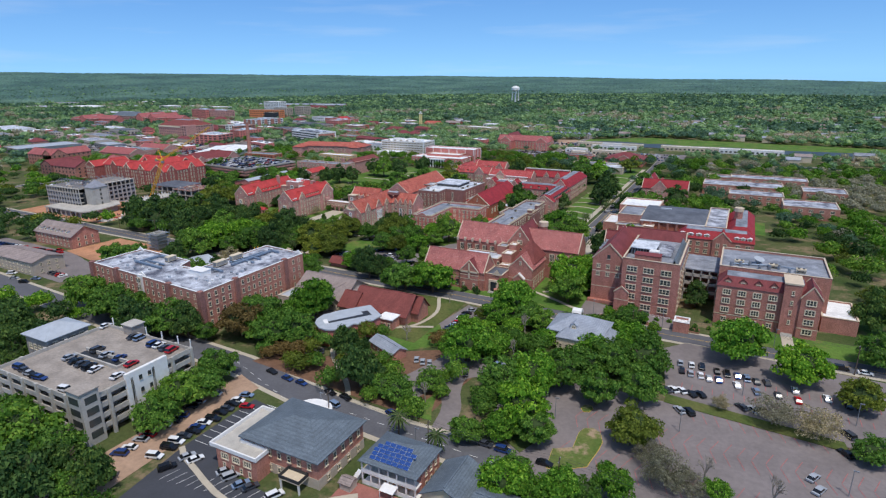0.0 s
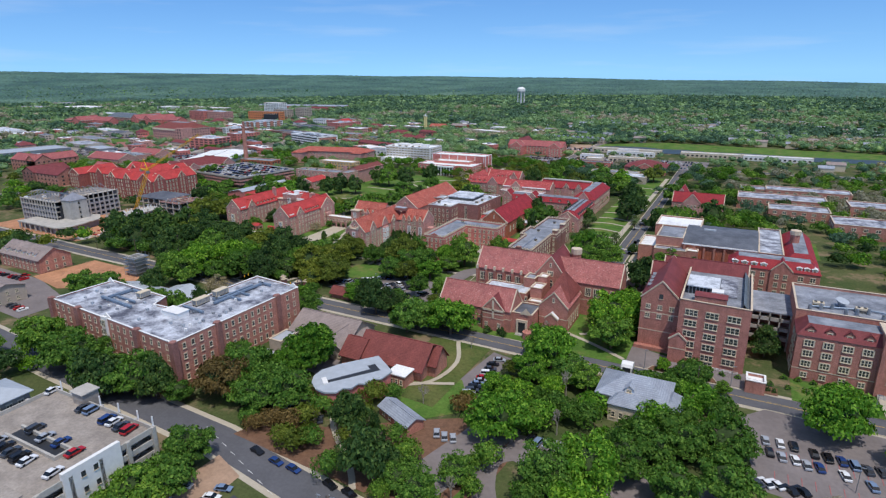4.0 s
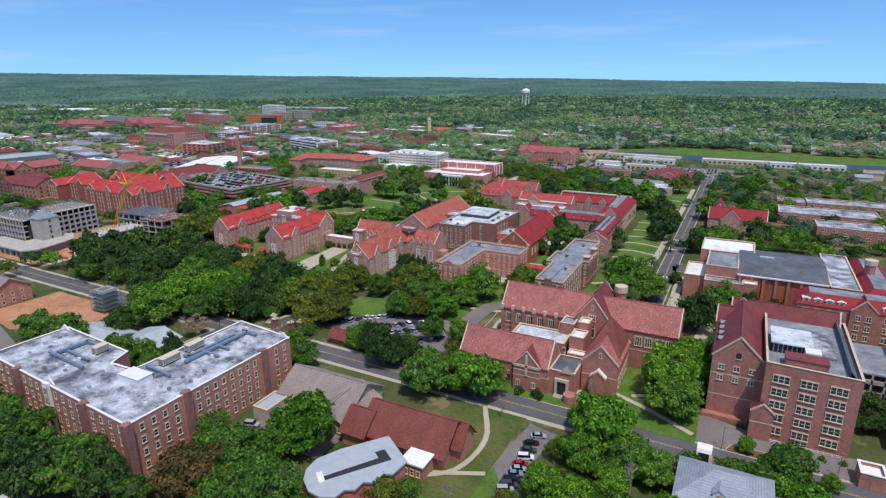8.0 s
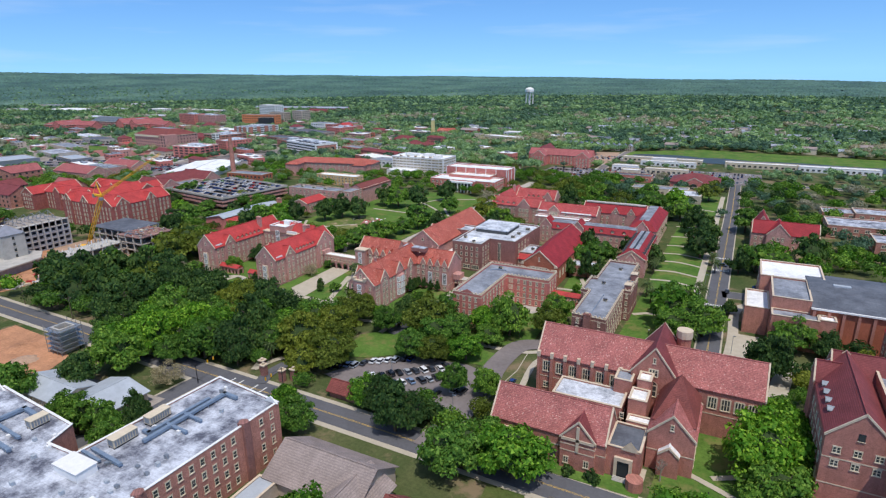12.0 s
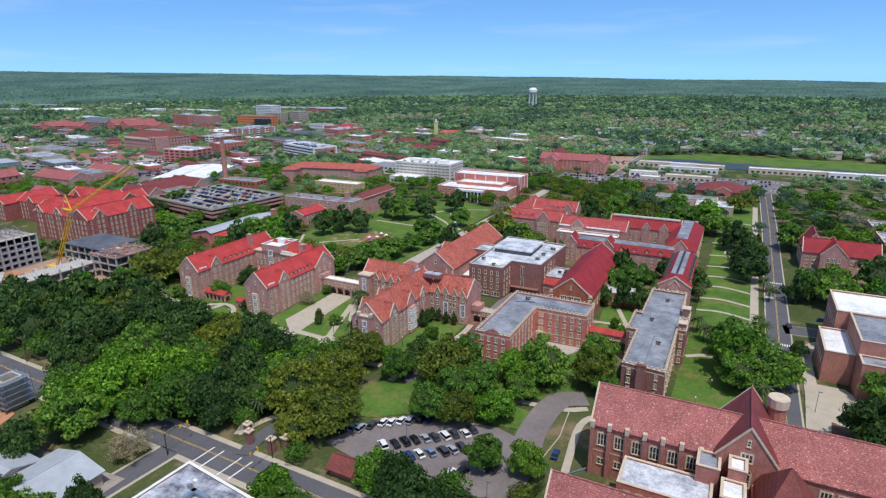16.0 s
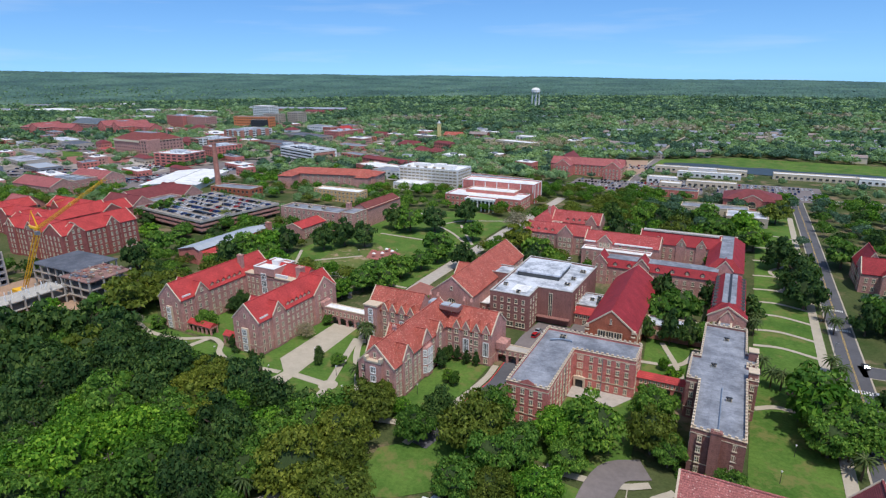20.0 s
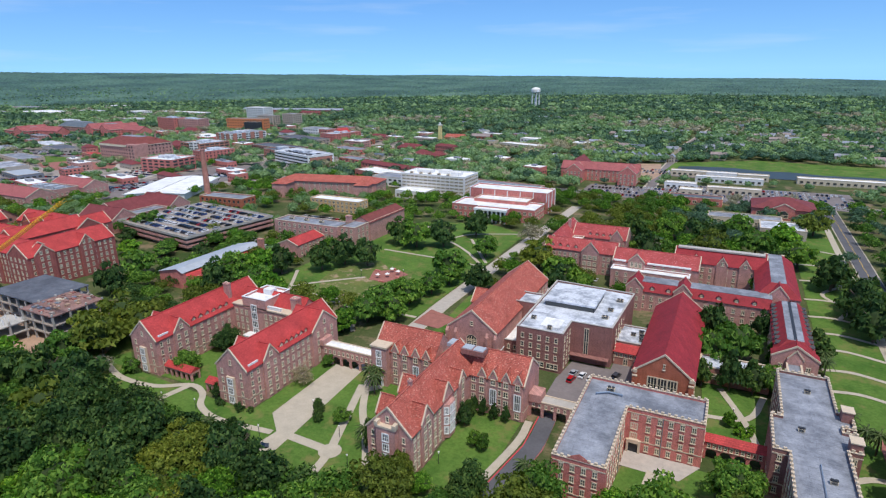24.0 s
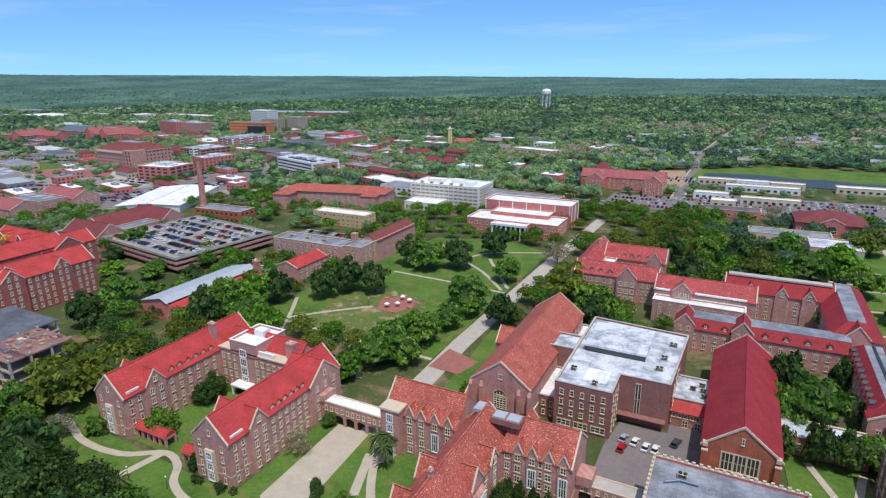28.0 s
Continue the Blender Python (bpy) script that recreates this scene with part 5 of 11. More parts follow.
# round-ended chapel
t = thing("chapel", -131, 172, "round-ended brick chapel with saw-tooth wall and pale flat roof", "building")
CP = [(-139.5, 161.5), (-136, 159.0), (-132.5, 158.6), (-129.5, 160.0), (-129.0, 163.2), (-126.8, 164.2), (-126.5, 167.6), (-124.2, 168.6), (-123.8, 172.2), (-121.6, 173.4), (-121.0, 178.6), (-130.6, 185.4), (-138.6, 175), (-141.6, 169), (-141.4, 164.8)]
part("wall", Shape().prism(CP, 0, 7.0), BRICK_ROSE, t)
part("roof", Shape().prism(inset(CP, -0.5), 7.0, 7.5), METAL_PALE, t, "pale grey roof with dark skylight strip")
part("roof_strip", Shape().prism([(-136.6, 163.6), (-135.6, 162.4), (-124.4, 177.6), (-128.4, 180.4), (-130.0, 178.2), (-127.8, 176.6)], 7.5, 7.56), METAL_DARK, t)
part("roof_light", Shape().prism([(-138.4, 164.2), (-135.4, 161.6), (-134.4, 162.8), (-137.4, 165.4)], 7.56, 7.9), WHITE, t)

# rust-roofed church
t = thing("church", -128, 194, "brick church with low-swept rust-red tile roof", "building")
gable_block(t, -141, -115, 188, 203, 5.0, 11.2, "x", BRICK_RED, TILE_RUST, coping=False, over=1.2)
gable_block(t, -147, -139.5, 186, 198, 4.6, 9.4, "x", BRICK_RED, TILE_RUST, coping=False, over=0.8)
gable_block(t, -120, -112, 193, 202, 5.0, 10.0, "x", BRICK_RED, TILE_RUST, coping=False, over=0.8)
windows(t, "S", 188, -139, -117, 6, [1.4], 1.4, 2.4, "arch")
part("side_block", Shape().box(-124, -117.5, 181.5, 187.8, 0, 4.6), BRICK_RED, t)
part("side_roof", Shape().box(-124.4, -117.1, 181.1, 187.8, 4.6, 5.0), ROOF_CLEAN, t)
windows(t, "S", 181.5, -123.5, -118, 3, [1.2], 1.1, 1.8, "sash")

# wide grey roof beyond it
t = thing("fellowship_hall", -163, 202, "low hall with broad grey-brown shingle roofs", "building")
gable_block(t, -178, -150, 194, 212, 4.6, 10.0, "x", TAN, SHINGLE_BROWN, coping=False, over=0.8)
gable_block(t, -161, -147, 188, 206, 4.2, 8.6, "y", TAN, SHINGLE_BROWN, coping=False, over=0.8)
windows(t, "E", -147, 190, 205, 5, [1.4], 1.2, 1.6, "sash")
windows(t, "S", 188, -160, -148, 4, [1.4], 1.2, 1.6, "sash")
flat_block(t, rect(-180, -174, 184, 194), 4.0, TAN, METAL_PALE, parapet=0.2)

t = thing("long_shed", -110, 160, "small brick building with pale metal roof", "house")
gable_block(t, -117.4, -102.6, 159.6, 165.8, 3.0, 4.6, "x", BRICK_RED, SHINGLE_PALE, coping=False, over=0.5)
windows(t, "S", 159.6, -116.4, -103.6, 4, [1.0], 1.2, 1.3, "sash")
turned(t, -110, 162.6, -24)

# grey-roofed house among the trees
t = thing("grey_house", -47, 206, "old house with pale grey hipped roofs and dormer", "house")
part("wall", Shape().box(-57, -37, 198.5, 213.5, 0, 6.6), BEIGE, t)
hip_roof(t, -57, -37, 198.5, 213.5, 6.7, 11.2, SHINGLE_PALE, 1.0)
hip_roof(t, -53, -43, 194.5, 200, 5.8, 8.8, SHINGLE_PALE, 0.4)
part("front_wall", Shape().box(-53, -43, 194.5, 198.5, 0, 5.7), BEIGE, t)
windows(t, "S", 194.5, -52.5, -43.5, 4, lv(1, 1.4, 3), 1.2, 1.9, "sash")
windows(t, "W", -57, 199, 213, 4, lv(2, 1.2, 3), 1.0, 1.6, "sash")
dormers(t, "S", 199.6, -50, -46, 1, 7.6, SHINGLE_PALE, WHITE, 2.6, 1.4, 3.0, 0.9)
part("side_wing", Shape().box(-38, -33.5, 199, 209, 0, 5), BRICK_RED, t)
hip_roof(t, -38, -33.5, 199, 209, 5.1, 7.6, SHINGLE_PALE, 0.6)

# brick library complex with speckled roofs
t = thing("gothic_library", -98, 268, "red brick gothic library with speckled tile roofs and stone trim", "building")
gable_block(t, -131, -65, 270.5, 285, 15.0, 23.0, "x", BRICK_CHURCH, TILE_SPECK, bands=(7.2,))
windows(t, "S", 270.5, -130, -104, 6, [9.2], 2.3, 3.6, "triple")
windows(t, "S", 270.5, -130, -104, 6, [3.4], 1.8, 1.9, "pair")
windows(t, "S", 270.5, -80, -66, 4, [9.2], 2.3, 3.6, "triple")
windows(t, "W", -131, 273, 282, 1, [8.2], 3.4, 5.0, "arch")
for k in range(7):
    x = -130.4 + 4.34 * k
    part("buttress", Shape().box(x - 0.45, x + 0.45, 269.6, 270.5, 0, 14.4), BRICK_CHURCH, t)
    part("pinnacle", Shape().box(x - 0.5, x + 0.5, 269.5, 270.6, 14.4, 16.2), STONE, t)
gable_block(t, -101.2, -88.4, 268.6, 289, 16.8, 25.2, "y", BRICK_CHURCH, TILE_MAROON, bands=())
windows(t, "S", 268.6, -96.4, -93.2, 1, [16.4], 2.4, 2.2, "triple")
windows(t, "S", 268.6, -95.6, -94.0, 1, [20.6], 0.8, 1.6, "sash")
windows(t, "S", 268.6, -97, -92.6, 1, [9.8], 2.6, 3.6, "arch")
tower = part("round_turret", Shape().tube((-88.6, 288, 0), (-88.6, 288, 22.2), 2.2, 2.2, 12), BRICK_CHURCH, t)
part("turret_crown", Shape().tube((-88.6, 288, 22.2), (-88.6, 288, 24.6), 2.5, 2.5, 12), STONE, tower, "pale stone turret crown", off=t.location)
# lower wing on the street
gable_block(t, -134, -101.6, 238.6, 251.8, 9.4, 16.7, "x", BRICK_CHURCH, TILE_SPECK, bands=(5.6,))
windows(t, "S", 238.6, -126, -114, 4, [1.8], 1.5, 2.6, "dark")
gable_block(t, -113.4, -104.2, 237.4, 246, 9.6, 14.8, "y", BRICK_CHURCH, TILE_MAROON, ends=(True, False), bands=(5.6, 7.6))
part("gable_frame", Shape().box(-113.2, -104.4, 237.1, 237.35, 9.0, 9.8).box(-109.2, -108.4, 237.1, 237.35, 6.0, 13.6), STONE, t)
windows(t, "S", 237.4, -107.4, -105, 1, [1.8], 1.4, 2.0, "pair")
windows(t, "S", 237.4, -112.8, -110.6, 1, [1.8], 1.4, 2.0, "pair")
part("stone_band", Shape().box(-133.6, -122, 238.2, 238.6, 6.4, 7.4), STONE, t)
# entrance block
flat_block(t, rect(-101.6, -93, 240, 252), 8.6, BRICK_CHURCH, ROOF_DARK, parapet=0.4)
part("entrance_gable", Shape().poly([(-98, 239.6, 8.8), (-93.4, 239.6, 8.8), (-95.7, 239.6, 11.4)]).poly([(-93.4, 240.2, 8.8), (-98, 240.2, 8.8), (-95.7, 240.2, 11.4)]), STONE, t)
part("door_surround", Shape().box(-99.4, -98.6, 239.2, 240, 0, 5.4).box(-95.6, -94.8, 239.2, 240, 0, 5.4).box(-99.4, -94.8, 239.2, 240, 5.4, 6.4), STONE, t)
part("door", Shape().box(-98.6, -95.6, 239.6, 239.95, 0, 5.4), METAL_DARK, t)
porch_stairs(t, -97.1, 239.2, 4.6, 5)
part("round_step", Shape().prism([(-93.6 + 2.2 * math.cos(k * math.pi / 6), 237.2 + 2.2 * math.sin(k * math.pi / 6)) for k in range(12)], 0, 3.0), BRICK_CHURCH, t)
# flat roofs between the wings
flat_block(t, rect(-121, -101, 254.5, 265), 11.4, BRICK_CHURCH, ROOF_WHITE, parapet=0.4, bands=(7.2,))
windows(t, "S", 254.5, -120, -103, 6, [8.2], 1.3, 1.8, "pair")
flat_block(t, rect(-105, -100, 263.5, 270), 15.4, BRICK_CHURCH, ROOF_GREY, parapet=0.4)
flat_block(t, rect(-99.5, -94.5, 256, 263), 14.2, BRICK_CHURCH, ROOF_CLEAN, parapet=0.4)
flat_block(t, rect(-99, -92.6, 252.2, 256), 9.6, BRICK_CHURCH, ROOF_CLEAN, parapet=0.3)
flat_block(t, rect(-98.4, -94.6, 263, 268.4), 17.0, BRICK_CHURCH, ROOF_CLEAN, parapet=0.4)
windows(t, "S", 254.2, -101.8, -99.6, 1, [9.0], 1.2, 1.6, "sash")
# steep transept
gable_block(t, -92.6, -80.8, 247.6, 268, 11.0, 17.0, "y", BRICK_CHURCH, TILE_SPECK, bands=(6.0,))
part("steep_roof", Shape().poly([(-92.4, 252, 12.5), (-81, 252, 12.5), (-86.7, 262, 22.4)]).poly([(-81, 252, 12.5), (-81, 270, 12.5), (-86.7, 262, 22.4)]).poly([(-92.4, 270, 12.5), (-92.4, 252, 12.5), (-86.7, 262, 22.4)]).poly([(-81, 270, 12.5), (-92.4, 270, 12.5), (-86.7, 262, 22.4)]), TILE_RUST, t, "steep rust-red tile roof")
windows(t, "S", 247.6, -87.4, -86, 1, [13.0], 0.9, 1.6, "sash")
bay_gable(t, "S", 247.6, -86.8, 5.4, 6.4, 8.8, BRICK_CHURCH, ROOF_CLEAN, out=2.2, deep=1)
windows(t, "W", -92.6, 249, 266, 5, [2.0], 1.4, 3.4, "pair")
windows(t, "E", -80.8, 249, 266, 5, [2.0], 1.4, 3.4, "pair")

# tall brick laboratory with maroon roof
t = thing("laboratory_hall", -35, 262, "tall brick laboratory hall with maroon roof and sunken roof deck", "building")
flat_block(t, [(-39.6, 244.4), (-16.6, 243.4), (-16.6, 285), (-39.6, 285)], 23.0, BRICK_CHURCH, ROOF_GREY, parapet=1.2)
gable_block(t, -53.6, -39.6, 250.6, 286, 20.6, 27.4, "y", BRICK_CHURCH, TILE_MAROON, bands=(7.4, 14.6))
gable_block(t, -50, -18, 280.5, 292, 20.6, 27.0, "x", BRICK_CHURCH, TILE_MAROON)
bay_gable(t, "W", -53.6, 280, 7, 21, 26, BRICK_CHURCH, TILE_MAROON, out=0.6, deep=7)
dormers(t, "W", -52.6, 258, 276, 4, 21.2, METAL_GREY, METAL_GREY, 2.4, 1.4, 3.0, 0.3)
part("slate_slope", Shape().poly([(-16.4, 246, 21.4), (-16.4, 284, 21.4), (-19.4, 284, 25.2), (-19.4, 246, 25.2)]).poly([(-19.4, 246, 25.2), (-19.4, 284, 25.2), (-19.4, 284, 23), (-19.4, 246, 23)]), SHINGLE_GREY, t)
plant = part("plant_room", Shape().box(-38, -28, 255.4, 267, 23.0, 26.0), METAL_DARK, t, "dark louvred plant room with pale roof")
part("plant_roof", Shape().box(-38.6, -27.6, 254.8, 267.6, 26.0, 26.35), ROOF_WHITE, plant, off=t.location)
for k in range(9):
    part("louvre_post", Shape().box(-37.9 + 1.2 * k, -37.6 + 1.2 * k, 255.1, 255.4, 23.0, 26.0), METAL_GREY, plant, off=t.location)
part("stair_head", Shape().box(-35, -24.6, 245.4, 250.4, 23.0, 25.8), BRICK_CHURCH, t)
part("stair_head_roof", Shape().box(-35.2, -24.4, 245.2, 250.6, 25.8, 26.05), TILE_MAROON, t)
part("roof_box", Shape().box(-30, -26, 250.9, 254.6, 23.0, 26.4), WHITE, t)
part("roof_edge", Shape().box(-27.4, -21.4, 256, 276, 23.0, 23.5), ROOF_STAINED, t)
for u, n in ((-35.4, 5), (-28.6, 5), (-21.6, 5)):
    windows_line(t, (u - 2.4, 244.4 - 0.043 * (u + 39.6)), (u + 2.4, 244.4 - 0.043 * (u + 44.4)), 1, lv(5, 2.2, 4.1), 4.2, 2.3, "strip")
windows_line(t, (-38, 244.3), (-18, 243.5), 1, [0.1], 3.0, 1.6, "strip")
windows(t, "S", 250.6, -53, -40.4, 3, [16.2, 12.6], 1.7, 1.7, "pair")
windows(t, "S", 250.6, -47.6, -45.6, 1, [20.6], 1.4, 1.9, "dark")
windows(t, "W", -53.6, 252, 277, 6, lv(4, 2.4, 4.3), 1.6, 2.0, "pair")
gable_block(t, -41.6, -35.8, 242.2, 246, 9.2, 11.6, "y", BRICK_CHURCH, TILE_MAROON, ends=(True, False), bands=(5.6,))
windows(t, "E", -16.6, 246, 284, 7, lv(5, 2.2, 4.1), 1.8, 2.0, "pair")
part("plinth", Shape().box(-54.6, -41.8, 248.4, 250.6, 0, 1.4), BRICK_CHURCH, t)

t = thing("gallery_link", -9.5, 281, "white open-gallery link between two brick halls", "building")
for z in (4.2, 8.0, 11.8):
    part("gallery_slab", Shape().box(-16.5, -2.2, 270, 293, z - 0.3, z), CONCRETE, t)
    part("gallery_parapet", Shape().box(-16.5, -2.2, 270, 270.3, z, z + 1.1), CONCRETE, t)
part("gallery_roof", Shape().box(-16.5, -2.2, 270, 293, 14.6, 15.1), ROOF_GREY, t)
part("back_wall", Shape().box(-16.5, -2.2, 275, 276, 0, 14.6), BRICK_DARK, t)
for k in range(5):
    part("pier", Shape().box(-16.4 + 3.4 * k, -15.9 + 3.4 * k, 270, 270.5, 0, 14.6), CONCRETE, t)

t = thing("science_hall", 17, 270, "large brick hall with red mansard front and grey flat roof", "building")
flat_block(t, rect(-2.2, 38.4, 262, 292), 20.0, BRICK_RED, ROOF_GREY, parapet=0.8)
part("front_wall", Shape().box(-2.0, 31.5, 248.5, 262, 0, 16.6), BRICK_CHURCH, t)
part("string_course", Shape().box(-2.1, 31.6, 248.4, 262, 4.2, 4.5), STONE, t)
mansard(t, -2.0, 31.5, 248.5, 262, 16.6, 20.2, 3.0, TILE_MAROON, ROOF_GREY)
dormers(t, "S", 249.4, -1, 21, 4, 16.8, TILE_MAROON, BRICK_CHURCH, 2.8, 1.8, 3.0, 1.2)
part("front_tower", Shape().box(21.5, 27.5, 246.6, 258, 0, 21.2), BRICK_CHURCH, t)
part("tower_coping", Shape().box(21.3, 27.7, 246.4, 258.2, 21.2, 21.8), STONE, t)
gable_block(t, 27.5, 34.5, 245.8, 258, 16.8, 21.4, "y", BRICK_CHURCH, TILE_MAROON, bands=(4.2,))
windows(t, "S", 248.4, -1, 21, 4, lv(3, 5.4, 3.8), 2.8, 2.2, "triple")
windows(t, "S", 248.4, -1, 21, 4, [1.4], 2.0, 1.8, "pair")
windows(t, "S", 246.6, 23.6, 25.6, 1, lv(4, 5.0, 4.0), 1.0, 1.6, "sash")
windows(t, "S", 245.8, 28.6, 33.4, 1, lv(4, 2.0, 4.0), 3.2, 2.2, "triple")
windows(t, "E", 38.4, 264, 290, 5, lv(3, 3, 5), 1.6, 2.6, "dark")
windows(t, "W", -2.2, 250, 261, 3, lv(4, 1.6, 3.8), 1.8, 2.0, "pair")
porch_stairs(t, 24.5, 246.4, 4.0, 7)
for k in range(7):
    part("exhaust_fan", Shape().tube((2 + 3.6 * k, 265 + 2 * (k % 3), 20), (2 + 3.6 * k, 265 + 2 * (k % 3), 22.2), 0.7, 0.5, 8), METAL_GREY, t)
part("dish", Shape().tube((12, 274, 20), (12.6, 273.4, 22.4), 0.4, 2.2, 12), METAL_PALE, t, "roof-top dish aerial")
for x, y in ((5, 270), (18, 270), (28, 268)):
    rooftop_unit(t, x, y, 20.0, 3.6, 2.2, 1.8)
pipe_run(t, [(3, 268), (20, 272), (30, 270)], 20.0, 0.35)
t = thing("annex_building", 42.4, 267, "single-storey brick annex with white roof", "building")
flat_block(t, rect(36.6, 49, 257, 278), 6.0, BRICK_RED, ROOF_CLEAN, parapet=0.5)

t = thing("bandstand_shell", -52.5, 222.5, "small white domed booth on a brick base", "booth")
part("base", Shape().box(-55, -50, 220, 225, 0, 2.2), BRICK_RED, t)
part("shell", Shape().prism([(-54.6 + 0.4, 220.4), (-50.4, 220.4), (-50.4, 224.6), (-54.2, 224.6)], 2.2, 4.6).tube((-54.2, 222.5, 4.6), (-50.4, 222.5, 4.6), 2.1, 2.1, 12), WHITE, t, "white rounded shell roof")
# no hole here: a dark panel paints the shade inside the booth
part("opening", Shape().box(-53.6, -51, 220.3, 220.4, 2.6, 5.2), METAL_DARK, t)
t = thing("guard_booth", -13, 233, "small white flat-roofed booth on brick walls", "booth")
flat_block(t, rect(-15.8, -10, 231, 237), 3.6, BRICK_RED, ROOF_CLEAN, parapet=0.9, coping=WHITE)

# gymnasium
t = thing("gymnasium", -40, 375, "long brick gymnasium with grey vaulted and white flat roofs", "building")
flat_block(t, rect(-66, -42, 378, 402), 17.4, BRICK_RED, ROOF_CLEAN, parapet=0.6)
flat_block(t, rect(-62, -48.6, 352, 378), 17.4, BRICK_RED, ROOF_GREY, parapet=0.6)
part("hall_wall", Shape().box(-48.6, -13.5, 351, 396, 0, 15.6), BRICK_ORANGE, t)
s = Shape()
nv = 14
for k in range(nv):
    a0, a1 = k / nv, (k + 1) / nv
    z = lambda a: 15.6 + 3.0 * math.sin(math.pi * a)
    y = lambda a: 350.6 + 45.8 * a
    s.poly([(-48.8, y(a0), z(a0)), (-13.4, y(a0), z(a0)), (-13.4, y(a1), z(a1)), (-48.8, y(a1), z(a1))])
    s.poly([(-48.8, y(a0), 15.6), (-48.8, y(a0), z(a0)), (-48.8, y(a1), z(a1)), (-48.8, y(a1), 15.6)])
    s.poly([(-13.4, y(a1), 15.6), (-13.4, y(a1), z(a1)), (-13.4, y(a0), z(a0)), (-13.4, y(a0), 15.6)])
part("vault_roof", s, ROOF_DARK, t, "dark grey sheet vault roof")
part("white_edge", Shape().box(-48.8, -13.4, 350.2, 351, 15.4, 16.0), WHITE, t)
for k in range(8):
    part("pilaster", Shape().box(-48 + 4.8 * k, -47 + 4.8 * k, 350.4, 351, 0, 15.2), BRICK_RED, t)
flat_block(t, rect(-71, -62.2, 354, 376), 11.0, BRICK_RED, ROOF_CLEAN, parapet=0.5)
flat_block(t, rect(-61.8, -46, 344.5, 352), 12.6, BRICK_RED, ROOF_GREY, parapet=0.5)
flat_block(t, rect(-46, -40.5, 345.5, 351), 13.0, BRICK_RED, ROOF_CLEAN, parapet=0.4)
windows(t, "S", 344.5, -60, -48, 3, [8.6], 2.4, 1.6, "triple")
windows(t, "W", -71, 356, 375, 5, [5.5], 1.6, 2.0, "pair")
windows(t, "W", -66, 379, 401, 5, [10.5], 1.6, 2.6, "pair")
part("roof_duct", Shape().box(-40, -34, 372, 374, 18.4, 19.2), METAL_PALE, t)

t = thing("recreation_hall", -6, 350, "brick hall with red mansard roofs, dormers and stone gable", "building")
part("wall", Shape().box(-26, 12, 330.5, 346, 0, 13.4), BRICK_CHURCH, t)
part("side_wing", Shape().box(-2, 12, 346, 400, 0, 13.4), BRICK_CHURCH, t)
mansard(t, -26, 12, 330.5, 346, 13.4, 17.4, 4.0, TILE_CRIMSON, ROOF_GREY)
mansard(t, -2, 12, 346.6, 400, 13.4, 17.4, 4.0, TILE_CRIMSON, ROOF_GREY)
flat_block(t, rect(-13.2, -2.2, 348, 401), 15.8, BRICK_RED, ROOF_STAINED, parapet=0.4)
bay_gable(t, "S", 330.5, -3.4, 9, 13.4, 18.0, BRICK_CHURCH, TILE_CRIMSON, out=0.8, deep=7)
dormers(t, "S", 331.4, -25, -9, 4, 14.0, WHITE, WHITE, 2.6, 1.6, 2.8, 0.2)
dormers(t, "S", 331.4, 2, 11, 3, 14.0, WHITE, WHITE, 2.2, 1.6, 2.8, 0.2)
windows(t, "S", 330.5, -25, -9, 4, lv(3, 1.6, 4.0), 2.0, 2.2, "pair")
windows(t, "S", 329.7, -7, 0, 2, lv(3, 1.6, 4.0), 1.8, 2.2, "pair")
windows(t, "S", 330.5, 2, 11.6, 2, lv(3, 1.6, 4.0), 2.2, 2.2, "pair")
windows(t, "W", -26, 332, 345, 3, lv(3, 1.6, 4.0), 1.8, 2.2, "pair")
tw = part("round_tower", Shape().tube((3, 372, 13), (3, 372, 21.5), 2.2, 2.2, 10), BRICK_CHURCH, t)
part("tower_crown", Shape().tube((3, 372, 21.5), (3, 372, 23.6), 2.6, 2.6, 10), STONE, tw, off=t.location)

# long low service buildings near the street corner
t = thing("service_building", -262, 200, "low service building with pale grey metal roofs", "building")
gable_block(t, -284, -262, 190, 203, 4.4, 6.4, "x", TAN, METAL_PALE, coping=False, over=0.8)
gable_block(t, -262, -243, 193, 208, 4.2, 6.6, "y", TAN, METAL_PALE, coping=False, over=0.8)
windows(t, "S", 190, -283, -263, 6, [1.4], 1.4, 1.6, "pair")
t = thing("brick_lodge", -371, 205, "long brick lodge with grey gabled roof and white dormers", "building")
gable_block(t, -391, -353, 195, 212, 7.6, 12.6, "x", BRICK_RED, SHINGLE_BROWN, coping=False, over=0.6)
dormers(t, "S", 196.5, -389, -357, 6, 8.6, SHINGLE_BROWN, WHITE, 2.4, 1.6, 2.8, 1.0)
windows(t, "S", 195, -389, -355, 9, lv(2, 1.2, 3.4), 1.3, 1.8, "sash")
windows(t, "E", -353, 197, 210, 3, lv(2, 1.2, 3.4), 1.3, 1.8, "sash")
t = thing("office_block", -338, 164, "plain tan two-storey office block with grey roof", "building")
gable_block(t, -362, -322, 156, 172, 7.4, 9.6, "x", TAN, SHINGLE_BROWN, coping=False, over=0.6)
windows(t, "S", 156, -360, -324, 10, lv(2, 1.2, 3.4), 1.3, 1.7, "pair")
windows(t, "E", -322, 158, 170, 3, lv(2, 1.2, 3.4), 1.3, 1.7, "pair")
t = thing("bus_shelter", -186, 240.6, "brown-roofed brick shelter beside the car park", "shelter")
gable_block(t, -192, -182, 238, 243.5, 2.8, 5.0, "x", BRICK_DARK, TILE_RUST, coping=False, over=0.9)
